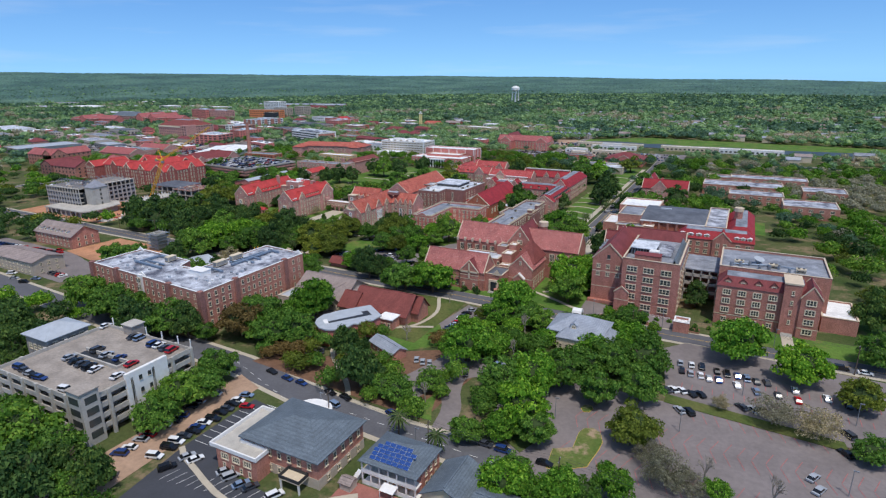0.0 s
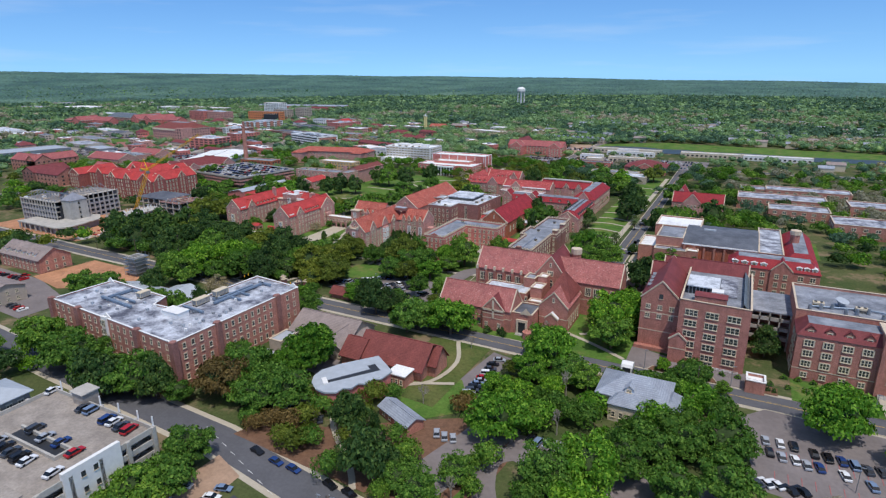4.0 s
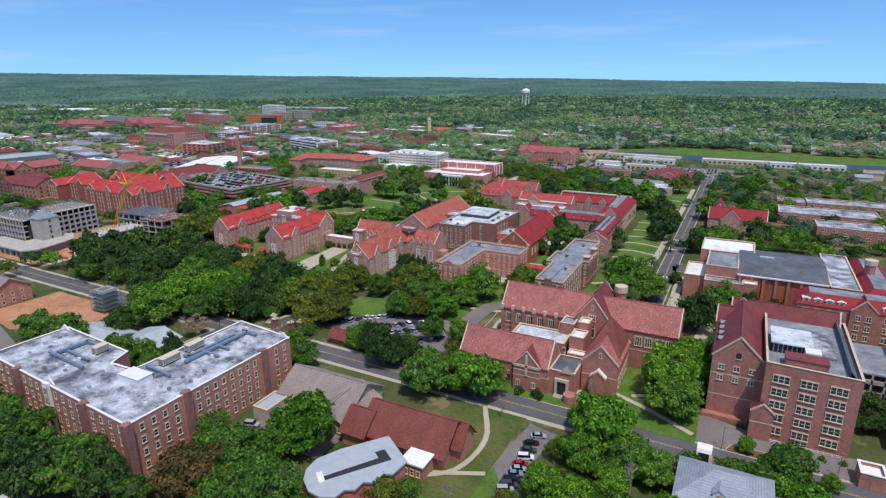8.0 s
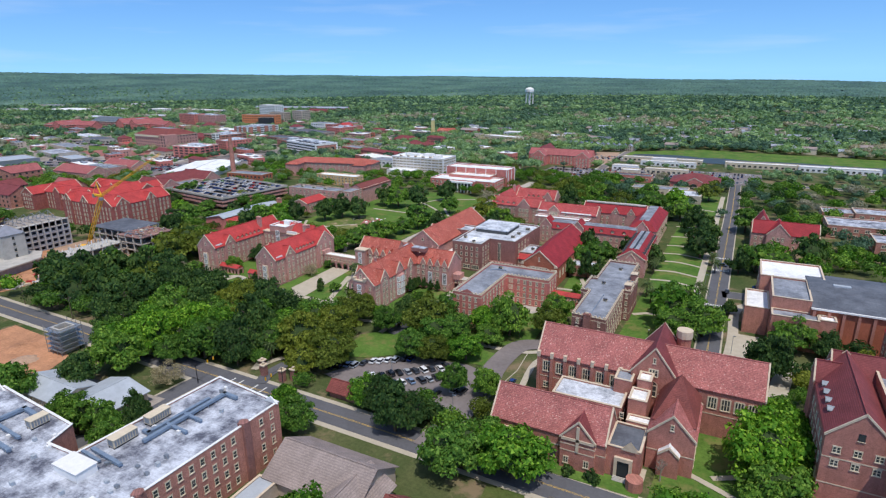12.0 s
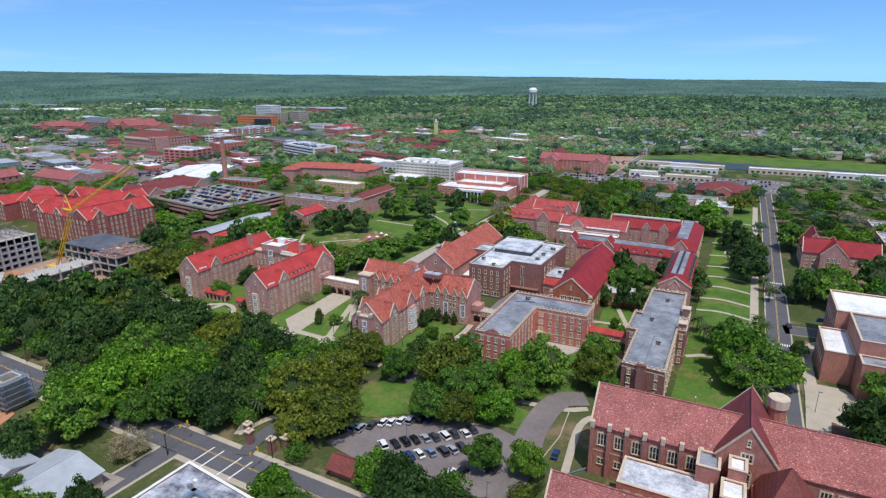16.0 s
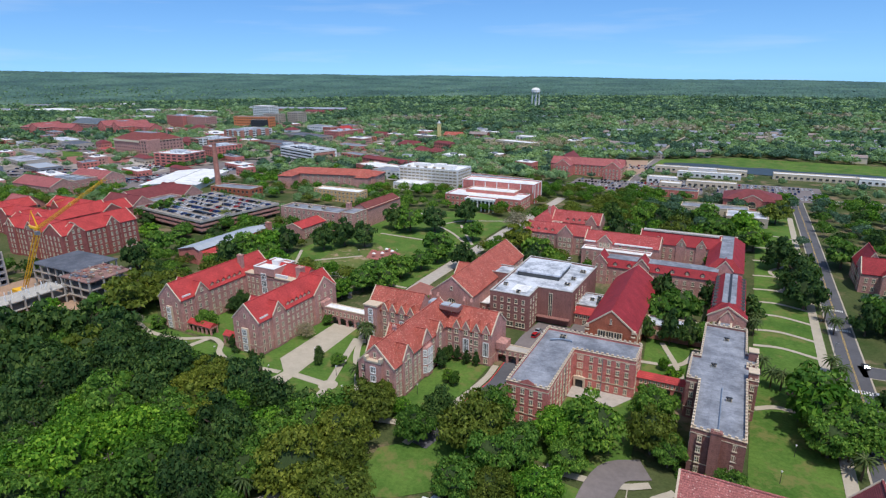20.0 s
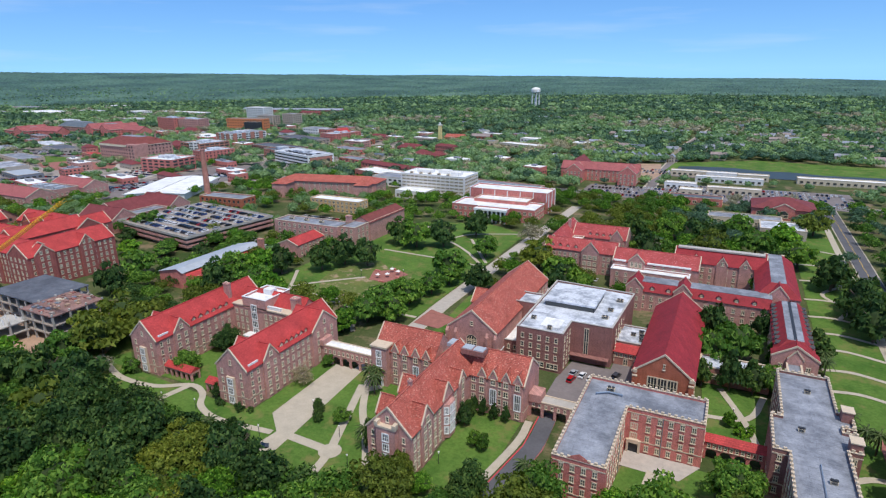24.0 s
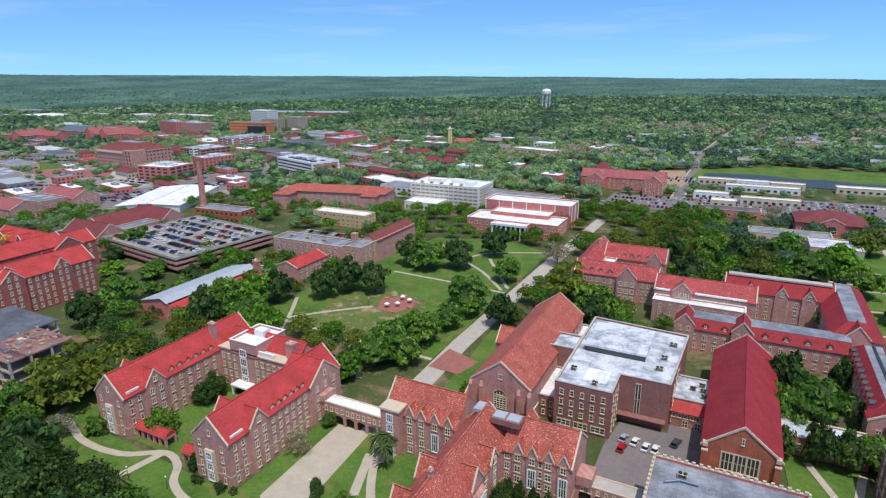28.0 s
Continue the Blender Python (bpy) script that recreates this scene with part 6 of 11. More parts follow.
# scaffold tower on the building site
t = thing("scaffold_tower", -306, 219, "steel scaffold tower around a small white shaft", "scaffold")
part("shaft", Shape().ring(rect(-309, -303, 216, 222), rect(-308.4, -303.6, 216.6, 221.4), 0, 10.4), CONCRETE, t)
for z in lv(5, 1.8, 2.0):
    part("platform", Shape().ring(rect(-310.6, -301.4, 214.4, 223.6), rect(-309.3, -302.7, 215.7, 222.3), z, z + 0.12), METAL_GREY, t)
for x in (-310.5, -307.5, -304.5, -301.5):
    for y in (214.5, 223.5):
        part("scaffold_pole", Shape().tube((x, y, 0), (x, y, 11.6), 0.1, 0.1, 5), METAL_GREY, t)

# ---- northern campus ----
def block(name, label, cx, cy, lx, ly, h, wall, roof, deg=0.0, rows=0, n_s=0, n_e=0, w=1.4, wh=1.7, style="pair", gable=0.0, parapet=0.6, coping=None, axis="x", sides="SE", over=0.4, group="", far=False):
    """A plain building with rows of windows, turned to its street."""
    t = thing(name, cx, cy, label, "building", group)
    x0, x1, y0, y1 = cx - lx / 2, cx + lx / 2, cy - ly / 2, cy + ly / 2
    if gable:
        gable_block(t, x0, x1, y0, y1, h, h + gable, axis, wall, roof, coping=False, over=over)
    else:
        flat_block(t, rect(x0, x1, y0, y1), h, wall, roof, parapet=parapet, coping=coping)
    dz = h / rows if rows else 0
    if rows:
        levels = lv(rows, dz * 0.3, dz)
        if far:
            far_windows(t, x0, x1, y0, y1, n_s, n_e, levels, w, min(wh, dz * 0.55))
            return turned(t, cx, cy, deg)
        if n_s:
            windows(t, "S", y0, x0 + 1, x1 - 1, n_s, levels, w, min(wh, dz * 0.62), style)
        if n_e and "E" in sides:
            windows(t, "E", x1, y0 + 1, y1 - 1, n_e, levels, w, min(wh, dz * 0.62), style)
        if n_e and "W" in sides:
            windows(t, "W", x0, y0 + 1, y1 - 1, n_e, levels, w, min(wh, dz * 0.62), style)
    return turned(t, cx, cy, deg)


# red-roofed dormitory ranges
t = thing("dormitory_range", -180, 480, "brick dormitory range with red roof and white terraces", "building")
gable_block(t, -199.5, -159.5, 476.5, 491, 12.2, 17.0, "x", BRICK_DORM, TILE_PATCHY)
flat_block(t, rect(-199, -163, 469.5, 476.5), 9.6, BRICK_DORM, ROOF_CLEAN, parapet=0.6, coping=WHITE)
windows(t, "S", 469.5, -198, -164, 8, lv(3, 1.0, 3.0), 1.3, 1.8, "pair")
bay_gable(t, "S", 476.5, -188, 8, 13.0, 17.0, BRICK_DORM, TILE_PATCHY, out=1.2, deep=6)
windows(t, "S", 475.3, -191, -185, 3, [10.4], 1.2, 2.0, "arch")
windows(t, "S", 476.5, -182, -164, 4, [10.4], 1.3, 1.6, "pair")
part("roof_terrace", Shape().box(-183, -163, 476, 478.5, 12.4, 13.0).box(-199, -193, 476, 478.5, 12.4, 13.0), WHITE, t)
t = thing("dormitory_range", -152, 497, "long brick dormitory range with crimson roof and gables", "building")
gable_block(t, -172, -131, 489.5, 505, 12.2, 17.4, "x", BRICK_DORM, TILE_CRIMSON)
windows(t, "S", 489.5, -171, -132, 11, lv(3, 1.2, 3.5), 1.3, 1.9, "pair")
part("ridge_deck", Shape().box(-171, -132, 495.5, 499, 17.2, 17.9), CONCRETE, t)
for u in (-162, -150, -140):
    bay_gable(t, "S", 489.5, u, 5, 12.4, 16.2, BRICK_DORM, TILE_CRIMSON, deep=5)
    windows(t, "S", 489.0, u - 1.2, u + 1.2, 1, [12.4], 1.4, 1.6, "pair")
t = thing("dormitory_range", -122.6, 488, "brick dormitory range with crimson mansard and flat grey top", "building")
part("wall", Shape().box(-131, -114.4, 461, 516, 0, 11.6), BRICK_DORM, t)
mansard(t, -131, -114.4, 461, 516, 11.6, 16.4, 5.4, TILE_CRIMSON, ROOF_GREY)
bay_gable(t, "S", 461, -122.6, 8, 12.0, 16.6, BRICK_DORM, TILE_CRIMSON, deep=6)
windows(t, "S", 461, -130, -115, 5, lv(3, 1.2, 3.4), 1.3, 1.8, "pair")
windows(t, "E", -114.4, 463, 514, 14, lv(3, 1.2, 3.4), 1.2, 1.8, "pair")
windows(t, "W", -131, 463, 488, 7, lv(3, 1.2, 3.4), 1.2, 1.8, "pair")
for u in (-126, -119):
    part("gable_coping_block", Shape().box(u - 1, u + 1, 515, 516.2, 11.6, 15), STONE, t)
t.location = (-127.6, 483, 0)
t = thing("dormitory_range", -155, 452, "brick dormitory range with red lean-to roof and flat grey deck", "building")
part("wall", Shape().box(-183, -130, 447, 458, 0, 9.4), BRICK_DORM, t)
part("lean_to_roof", Shape().poly([(-183, 446.6, 9.2), (-130, 446.6, 9.2), (-130, 450.4, 12.4), (-183, 450.4, 12.4)]), TILE_CRIMSON, t)
part("roof_deck", Shape().box(-183, -130, 450.4, 458, 9.4, 12.6), ROOF_GREY, t)
windows(t, "S", 447, -182, -131, 14, lv(2, 1.4, 3.7), 1.3, 1.9, "pair")
dormers(t, "S", 447.6, -180, -133, 7, 9.8, TILE_CRIMSON, METAL_GREY, 1.8, 1.2, 2.4, 0.6)
for u in (-184, -164):
    gable_block(t, u - 3.6, u + 3.6, 445.6, 456, 11.2, 15.2, "y", BRICK_DORM, TILE_CRIMSON, ends=(True, True))
    windows(t, "S", 445.6, u - 2.6, u + 2.6, 2, lv(3, 1.4, 3.6), 1.1, 1.8, "pair")
t = thing("dormitory_range", -124.4, 428, "brick dormitory wing with crimson mansard and dark dormers", "building")
part("wall", Shape().box(-130.6, -118.2, 405.5, 452, 0, 9.6), BRICK_DORM, t)
mansard(t, -130.6, -118.2, 405.5, 452, 9.6, 13.4, 3.6, TILE_CRIMSON, ROOF_GREY)
part("roof_gutter", Shape().box(-124.9, -123.9, 410, 448, 13.36, 13.5), METAL_DARK, t)
dormers(t, "E", -118.6, 409, 450, 10, 10.0, METAL_DARK, METAL_GREY, 1.8, 1.2, 2.6, 0.4)
dormers(t, "W", -130.2, 409, 450, 10, 10.0, METAL_DARK, METAL_GREY, 1.8, 1.2, 2.6, 0.4)
gable_block(t, -131.4, -117.4, 402.6, 408, 9.4, 13.8, "y", BRICK_DORM, TILE_CRIMSON, ends=(True, False))
bay_gable(t, "S", 402.6, -124.4, 5, 9.4, 12.6, BRICK_DORM, TILE_CRIMSON, out=0.8)
windows(t, "S", 402.6, -130.6, -118.2, 3, lv(2, 1.4, 3.6), 1.4, 1.9, "pair")
windows(t, "W", -130.6, 409, 446, 9, lv(2, 1.4, 3.6), 1.2, 1.8, "pair")
windows(t, "E", -118.2, 409, 450, 10, lv(2, 1.4, 3.6), 1.2, 1.8, "pair")
t = thing("dormitory_pair", -220, 510, "brick dormitory with two red-roofed ranges and gabled bays", "building")
gable_block(t, -238, -199.5, 487, 499, 11.6, 16.4, "x", BRICK_DORM, TILE_PATCHY)
gable_block(t, -230, -199.5, 516, 530, 11.6, 17.4, "x", BRICK_DORM, TILE_PATCHY)
gable_block(t, -241, -229, 493, 536, 11.6, 17.0, "y", BRICK_DORM, TILE_PATCHY)
flat_block(t, rect(-229, -223, 499, 516), 11.0, BRICK_DORM, ROOF_CLEAN)
bay_gable(t, "S", 487, -213, 9, 12, 17, BRICK_DORM, TILE_PATCHY, out=1.2, deep=7)
windows(t, "S", 487, -237, -219, 6, lv(3, 1.2, 3.4), 1.3, 1.8, "pair")
windows(t, "S", 485.8, -217, -209, 3, lv(3, 1.2, 3.4), 1.6, 2.0, "triple")
windows(t, "S", 487, -207, -200, 3, lv(3, 1.2, 3.4), 1.3, 1.8, "pair")
windows(t, "S", 516, -222, -200, 7, lv(3, 1.2, 3.4), 1.3, 1.8, "pair")
dormers(t, "S", 488.2, -236, -219, 4, 12.4, TILE_PATCHY, BRICK_DORM, 1.8, 1.0, 2.4, 0.9)
dormers(t, "S", 517.2, -222, -203, 5, 12.4, TILE_PATCHY, BRICK_DORM, 1.8, 1.0, 2.4, 0.9)
bay_gable(t, "S", 516, -205, 7, 12, 17, BRICK_DORM, TILE_PATCHY, deep=6)
chimney(t, -233, 520, 15, 20)

# house with red gables across the avenue
t = thing("gabled_hall", -52, 497, "brick hall with crimson cross-gabled roofs", "building")
gable_block(t, -69, -34, 488, 502, 9.6, 15.8, "x", BRICK_DORM, TILE_CRIMSON)
gable_block(t, -61, -49, 484, 500, 10, 16.4, "y", BRICK_DORM, TILE_CRIMSON)
gable_block(t, -69, -58, 496, 516, 9.6, 18.0, "y", BRICK_DORM, TILE_CRIMSON)
windows(t, "S", 484, -58.6, -51.4, 3, [6.4], 1.3, 2.2, "pair")
windows(t, "S", 484, -60, -50, 4, [1.4], 1.4, 2.0, "pair")
windows(t, "S", 488, -68, -62, 2, lv(2, 1.4, 4.0), 1.4, 2.0, "pair")
windows(t, "S", 488, -48, -35, 4, lv(2, 1.4, 4.0), 1.4, 2.0, "pair")
windows(t, "W", -69, 490, 514, 6, lv(2, 1.4, 4.0), 1.4, 2.0, "pair")

# library with the columned front
t = thing("columned_library", -303, 595, "brick library with white columned portico and flat white roofs", "building")
flat_block(t, rect(-336, -272, 574, 598), 8.8, BRICK_ROSE, ROOF_CLEAN, parapet=0.8, coping=WHITE)
flat_block(t, rect(-336, -272, 606, 626), 15.0, BRICK_ROSE, ROOF_CLEAN, parapet=0.8, coping=WHITE)
flat_block(t, rect(-325, -283, 590, 606), 10.6, BRICK_ROSE, ROOF_CLEAN, parapet=0.6)
flat_block(t, rect(-314, -290, 567, 574), 8.8, BRICK_ROSE, ROOF_CLEAN, parapet=0.8, coping=WHITE)
part("portico_glass", Shape().box(-313, -291, 566.6, 567, 0.6, 8.2), GLASS, t)
for k in range(8):
    x = -313.4 + 22.8 * k / 7
    part("portico_column", Shape().box(x - 0.5, x + 0.5, 564.6, 565.6, 0, 8.4), WHITE, t)
part("portico_entablature", Shape().box(-314.4, -289.6, 564.2, 567, 8.4, 9.8), WHITE, t)
windows(t, "S", 574, -335, -315, 5, lv(2, 1.4, 4.2), 2.2, 2.0, "strip")
windows(t, "S", 574, -289, -273, 4, lv(2, 1.4, 4.2), 2.2, 2.0, "strip")
windows(t, "E", -272, 575, 597, 5, lv(2, 1.4, 4.2), 2.2, 2.0, "strip")
for k in range(7):
    part("pilaster", Shape().box(-335.6 + 10.4 * k, -335.0 + 10.4 * k, 605.5, 606, 9, 15.4), WHITE, t)
for k in range(3):
    part("pilaster", Shape().box(-271.9, -271.4, 607 + 8.5 * k, 607.7 + 8.5 * k, 0, 15.4), WHITE, t)

t = thing("white_tower_block", -383, 645, "six-storey white office block with ribbon windows", "building")
flat_block(t, rect(-414, -352, 631, 660), 17.4, WHITE, ROOF_CLEAN, parapet=0.8, coping=WHITE)
for z in lv(6, 1.2, 2.85):
    windows(t, "S", 631, -413, -353, 14, [z], 3.6, 1.3, "strip")
    windows(t, "E", -352, 632, 659, 6, [z], 3.8, 1.3, "strip")
flat_block(t, rect(-409, -380, 612, 631), 6.0, WHITE, ROOF_CLEAN, parapet=0.6, coping=WHITE)
windows(t, "S", 612, -408, -381, 8, [1.4], 2.4, 2.4, "strip")
for x, y, s_ in ((-396, 645, 7), (-378, 648, 5), (-364, 642, 4)):
    part("plant_room", Shape().box(x - s_, x + s_, y - 4, y + 4, 17.4, 20.4), WHITE, t)
for k in range(5):
    rooftop_unit(t, -406 + 9 * k, 637, 17.4, 2.8, 2, 1.5)

# long orange-roofed hall
t = thing("long_hall", -470, 602, "long brick hall with orange hip roof", "building")
part("wall", Shape().box(-517, -423, 593, 617, 0, 12.4), BRICK_DORM, t)
hip_roof(t, -517, -423, 593, 617, 12.5, 16.6, TILE_ORANGE, 0.8)
windows(t, "S", 593, -515, -425, 17, lv(3, 1.4, 3.8), 1.6, 2.0, "pair")
windows(t, "E", -423, 595, 615, 5, lv(3, 1.4, 3.8), 1.6, 2.0, "pair")
part("front_wing", Shape().box(-514, -500, 578, 593, 0, 12.0), BRICK_DORM, t)
hip_roof(t, -514, -500, 578, 596, 12.1, 15.6, TILE_ORANGE, 0.6)
part("front_wing", Shape().box(-440, -427, 584, 593, 0, 12.0), BRICK_DORM, t)
hip_roof(t, -440, -427, 584, 596, 12.1, 15.6, TILE_ORANGE, 0.6)
turned(t, -470, 602, 12)
YB = plain("ochre_render", rgb(206, 168, 116), 0.8, 0.08)
block("ochre_hall", "three-storey ochre building with white flat roof", -424, 552, 46, 13, 9.0, YB, ROOF_CLEAN, 0, 3, 11, 3, 2.2, 1.7, "strip")
t = thing("biology_hall", -385, 486, "brick laboratory building with grey-purple flat roofs", "building")
flat_block(t, rect(-414, -364, 469, 483), 12.4, BRICK_DORM, ROOF_GREY, parapet=0.5)
flat_block(t, rect(-364.5, -353, 472, 531), 12.4, BRICK_DORM, ROOF_GREY, parapet=0.5)
gable_block(t, -366, -352.4, 488, 531, 12.4, 15.6, "y", BRICK_DORM, TILE_RUST, coping=False)
windows(t, "S", 469, -412, -366, 11, lv(3, 1.6, 3.9), 1.8, 2.2, "pair")
windows(t, "S", 472, -364, -354, 3, lv(3, 1.6, 3.9), 1.6, 2.2, "pair")
windows(t, "E", -353, 474, 529, 12, lv(3, 1.6, 3.9), 1.6, 2.2, "pair")
gable_block(t, -386, -372, 441, 466, 7.6, 10.4, "y", BRICK_DORM, TILE_RED, coping=True)
part("roof_cover", Shape().poly([(-386.3, 441, 7.6), (-379, 441, 10.8), (-379, 466, 10.8), (-386.3, 466, 7.6)]), ROOF_GREY, t)
windows(t, "E", -372, 443, 465, 6, lv(2, 1.2, 3.4), 1.4, 1.8, "pair")
chimney(t, -365.5, 484, 12, 17, 3, 3)
for k in range(3):
    rooftop_unit(t, -405 + 12 * k, 476, 12.4)
# dining hall with long pale roof
t = thing("dining_hall", -397, 404, "long brick hall with pale blue metal roof and red lean-to", "building")
part("wall", Shape().box(-408, -385, 377, 430, 0, 6.6), BRICK_ROSE, t)
part("roof", Shape().poly([(-408.6, 376.4, 7.4), (-394.5, 376.4, 10.4), (-394.5, 430.6, 10.4), (-408.6, 430.6, 7.4)]).poly([(-394.5, 376.4, 10.4), (-390.4, 376.4, 8.6), (-390.4, 430.6, 8.6), (-394.5, 430.6, 10.4)]), METAL_PALE, t, "pale blue-grey metal roof")
part("gable_end", Shape().poly([(-408, 377, 6.6), (-385, 377, 6.6), (-390.6, 377, 8.7), (-394.5, 377, 10.2), (-408, 377, 7.4)]), BRICK_ROSE, t)
part("lean_to_roof", Shape().poly([(-390.6, 377, 7.8), (-384.4, 377, 6.2), (-384.4, 430, 6.2), (-390.6, 430, 7.8)]), TILE_RED, t)
chimney(t, -389, 430, 0, 13, 3, 2.4, BRICK_RED)
windows(t, "E", -385, 379, 428, 11, [1.6], 1.8, 2.6, "pair")

# brick residence with crimson roofs by the crane
t = thing("crane_dormitory", -476, 362, "tall brick dormitory with bright red roofs beside a crane", "building")
gable_block(t, -474, -457, 342, 388, 17.4, 23.4, "y", BRICK_DEEP, TILE_RED)
gable_block(t, -516, -462, 343.3, 359, 17.4, 23.0, "x", BRICK_DEEP, TILE_RED)
gable_block(t, -516, -500, 359, 400, 16.6, 22, "y", BRICK_DEEP, TILE_RED)
gable_block(t, -560, -498, 392, 408, 15, 20.5, "x", BRICK_DEEP, TILE_RED)
gable_block(t, -514, -500, 386, 416, 15, 20.5, "y", BRICK_DEEP, TILE_RED)
windows(t, "E", -457, 343, 387, 14, lv(5, 1.4, 3.3), 1.3, 1.8, "pair")
windows(t, "S", 343.3, -515, -475, 12, lv(5, 1.4, 3.3), 1.3, 1.8, "pair")
windows(t, "S", 342, -473, -458, 4, lv(5, 1.4, 3.3), 1.3, 1.8, "pair")
windows(t, "E", -500, 388, 414, 7, lv(4, 1.4, 3.4), 1.3, 1.8, "pair")
windows(t, "S", 392, -558, -517, 11, lv(4, 1.4, 3.4), 1.3, 1.8, "pair")
for u, w in ((347, 10), (372, 8)):
    bay_gable(t, "E", -457, u + (3 if u == 347 else 0), w, 17.6, 22.4, BRICK_DEEP, TILE_RED, out=0.83, deep=7)
    windows(t, "E", -456.17, u - 3 + (3 if u == 347 else 0), u + 3 + (3 if u == 347 else 0), 2, lv(6, 1.4, 3.3), 1.3, 1.8, "pair")
for u in (-508, -488):
    bay_gable(t, "S", 343.3, u, 9, 17.6, 22.4, BRICK_DEEP, TILE_RED, out=1.0, deep=7)
    windows(t, "S", 342.3, u - 3, u + 3, 2, lv(6, 1.4, 3.3), 1.3, 1.8, "pair")
for u in (-548, -530):
    bay_gable(t, "S", 392, u, 8, 15.2, 19.8, BRICK_DEEP, TILE_RED, out=1.0, deep=6)
t = thing("crane_dormitory", -560, 372, "brick dormitory with several bright red gabled roofs", "building")
gable_block(t, -580, -520, 366, 381, 14, 19, "x", BRICK_DEEP, TILE_RED)
gable_block(t, -594, -579, 356, 396, 13, 18, "y", BRICK_DEEP, TILE_RED)
windows(t, "S", 366, -578, -522, 14, lv(4, 1.4, 3.3), 1.3, 1.8, "pair")
windows(t, "S", 356, -593, -580, 4, lv(4, 1.4, 3.3), 1.3, 1.8, "pair")
for u in (-562, -540):
    bay_gable(t, "S", 366, u, 8, 14.2, 18.4, BRICK_DEEP, TILE_RED, out=1.0, deep=6)
t = thing("science_wing", -682, 482, "brick building with red gables and grey centre roof", "building")
flat_block(t, rect(-704, -662, 474, 496), 10.4, BRICK_DORM, ROOF_GREY)
gable_block(t, -716, -658, 450, 474, 9.4, 15, "x", BRICK_DORM, TILE_FAR)
gable_block(t, -706, -656, 496, 519, 9.4, 15, "x", BRICK_DORM, TILE_FAR)
windows(t, "S", 450, -714, -660, 11, lv(2, 1.4, 4), 1.8, 2, "pair")
windows(t, "E", -658, 452, 472, 5, lv(2, 1.4, 4), 1.6, 2, "pair")
windows(t, "E", -662, 475, 495, 5, lv(2, 1.4, 4), 1.6, 2, "strip")
windows(t, "E", -656, 498, 517, 5, lv(2, 1.4, 4), 1.6, 2, "pair")
for k in range(5):
    part("roof_plant", Shape().box(-702 + 7.5 * k, -698 + 7.5 * k, 480, 488, 10.4, 12 + 0.6 * (k % 2)), METAL_PALE, t)
t = thing("gabled_gym", -544, 464, "brick hall with maroon gabled roofs beside a parking deck", "building")
gable_block(t, -564, -540, 446, 492, 9, 15.5, "y", BRICK_DORM, TILE_MAROON)
gable_block(t, -560, -523, 431, 450, 9, 15.5, "x", BRICK_DORM, TILE_MAROON)
gable_block(t, -560, -524, 478, 496, 9, 15.5, "x", BRICK_DORM, TILE_MAROON)
flat_block(t, rect(-540, -526, 450, 478), 8.4, BRICK_DORM, ROOF_GREY)
windows(t, "S", 431, -558, -525, 6, [2.0], 1.8, 4.2, "arch")
windows(t, "E", -523, 433, 448, 3, [2.0], 2.0, 4.2, "arch")
windows(t, "E", -524, 480, 494, 3, [2.0], 2.0, 4.2, "arch")
windows(t, "E", -526, 452, 476, 6, [2.0], 1.6, 3.0, "pair")
# concrete frame under construction
SHELL = plain("raw_block_wall", rgb(138, 140, 148), 0.9, 0.14, 0.5)
t = thing("building_shell", -460, 280, "grey concrete building shell under construction", "building site")


def frame_facade(t, face, at, u0, u1, bays, floors, dz, open_w=2.3):
    """An unfinished wall: block piers and spandrels with raw openings, slab edges, columns; its top storey is open."""
    P = (lambda u, v, w, d: (u, v, at + w, at + d)) if face == "S" else (lambda u, v, w, d: (at - d, at - w, u, v))
    s, slab, step = Shape(), Shape(), (u1 - u0) / bays
    for k in range(floors):
        z = dz * k
        slab.box(*P(u0, u1, -0.15, 3.0, ), z + dz - 0.35, z + dz)
        if k == floors - 1:
            continue
        s.box(*P(u0, u1, 0.05, 0.35), z, z + 0.9).box(*P(u0, u1, 0.05, 0.35), z + 2.7, z + dz - 0.36)
        for j in range(bays + 1):
            c = u0 + step * j
            s.box(*P(max(u0, c - (step - open_w) / 2), min(u1, c + (step - open_w) / 2), 0.05, 0.35), z + 0.9, z + 2.7)
    part("wall", s, SHELL, t)
    part("slab_edge", slab, CONCRETE, t)
    col = Shape().box(-0.3, 0.3, -0.3, 0.3, 0, dz * floors + 0.6).mesh("frame_column", CONCRETE)
    for j in range(bays + 1):
        c = u0 + step * j
        put(col, "frame_column", t, *((c, at + 0.05) if face == "S" else (at - 0.05, c)), 0)


# solid block in a dark colour stands in for shade within the storeys
part("core", Shape().box(-487, -447, 262, 279, 0, 14.4).box(-481, -458, 280, 310, 0, 14.0), METAL_DARK, t, "dark block painted for the unlit storeys behind the open frame")
part("back_wall", Shape().box(-488, -487.6, 259.4, 280, 0, 17.6).box(-488, -446, 279.6, 280, 0, 17.6).box(-482, -481.6, 280, 311, 0, 17.0).box(-482, -455.4, 310.6, 311, 0, 17.0), SHELL, t)
frame_facade(t, "S", 259, -488, -446.6, 12, 5, 3.55)
frame_facade(t, "E", -455, 280.4, 311, 8, 5, 3.45)
truss = Shape()
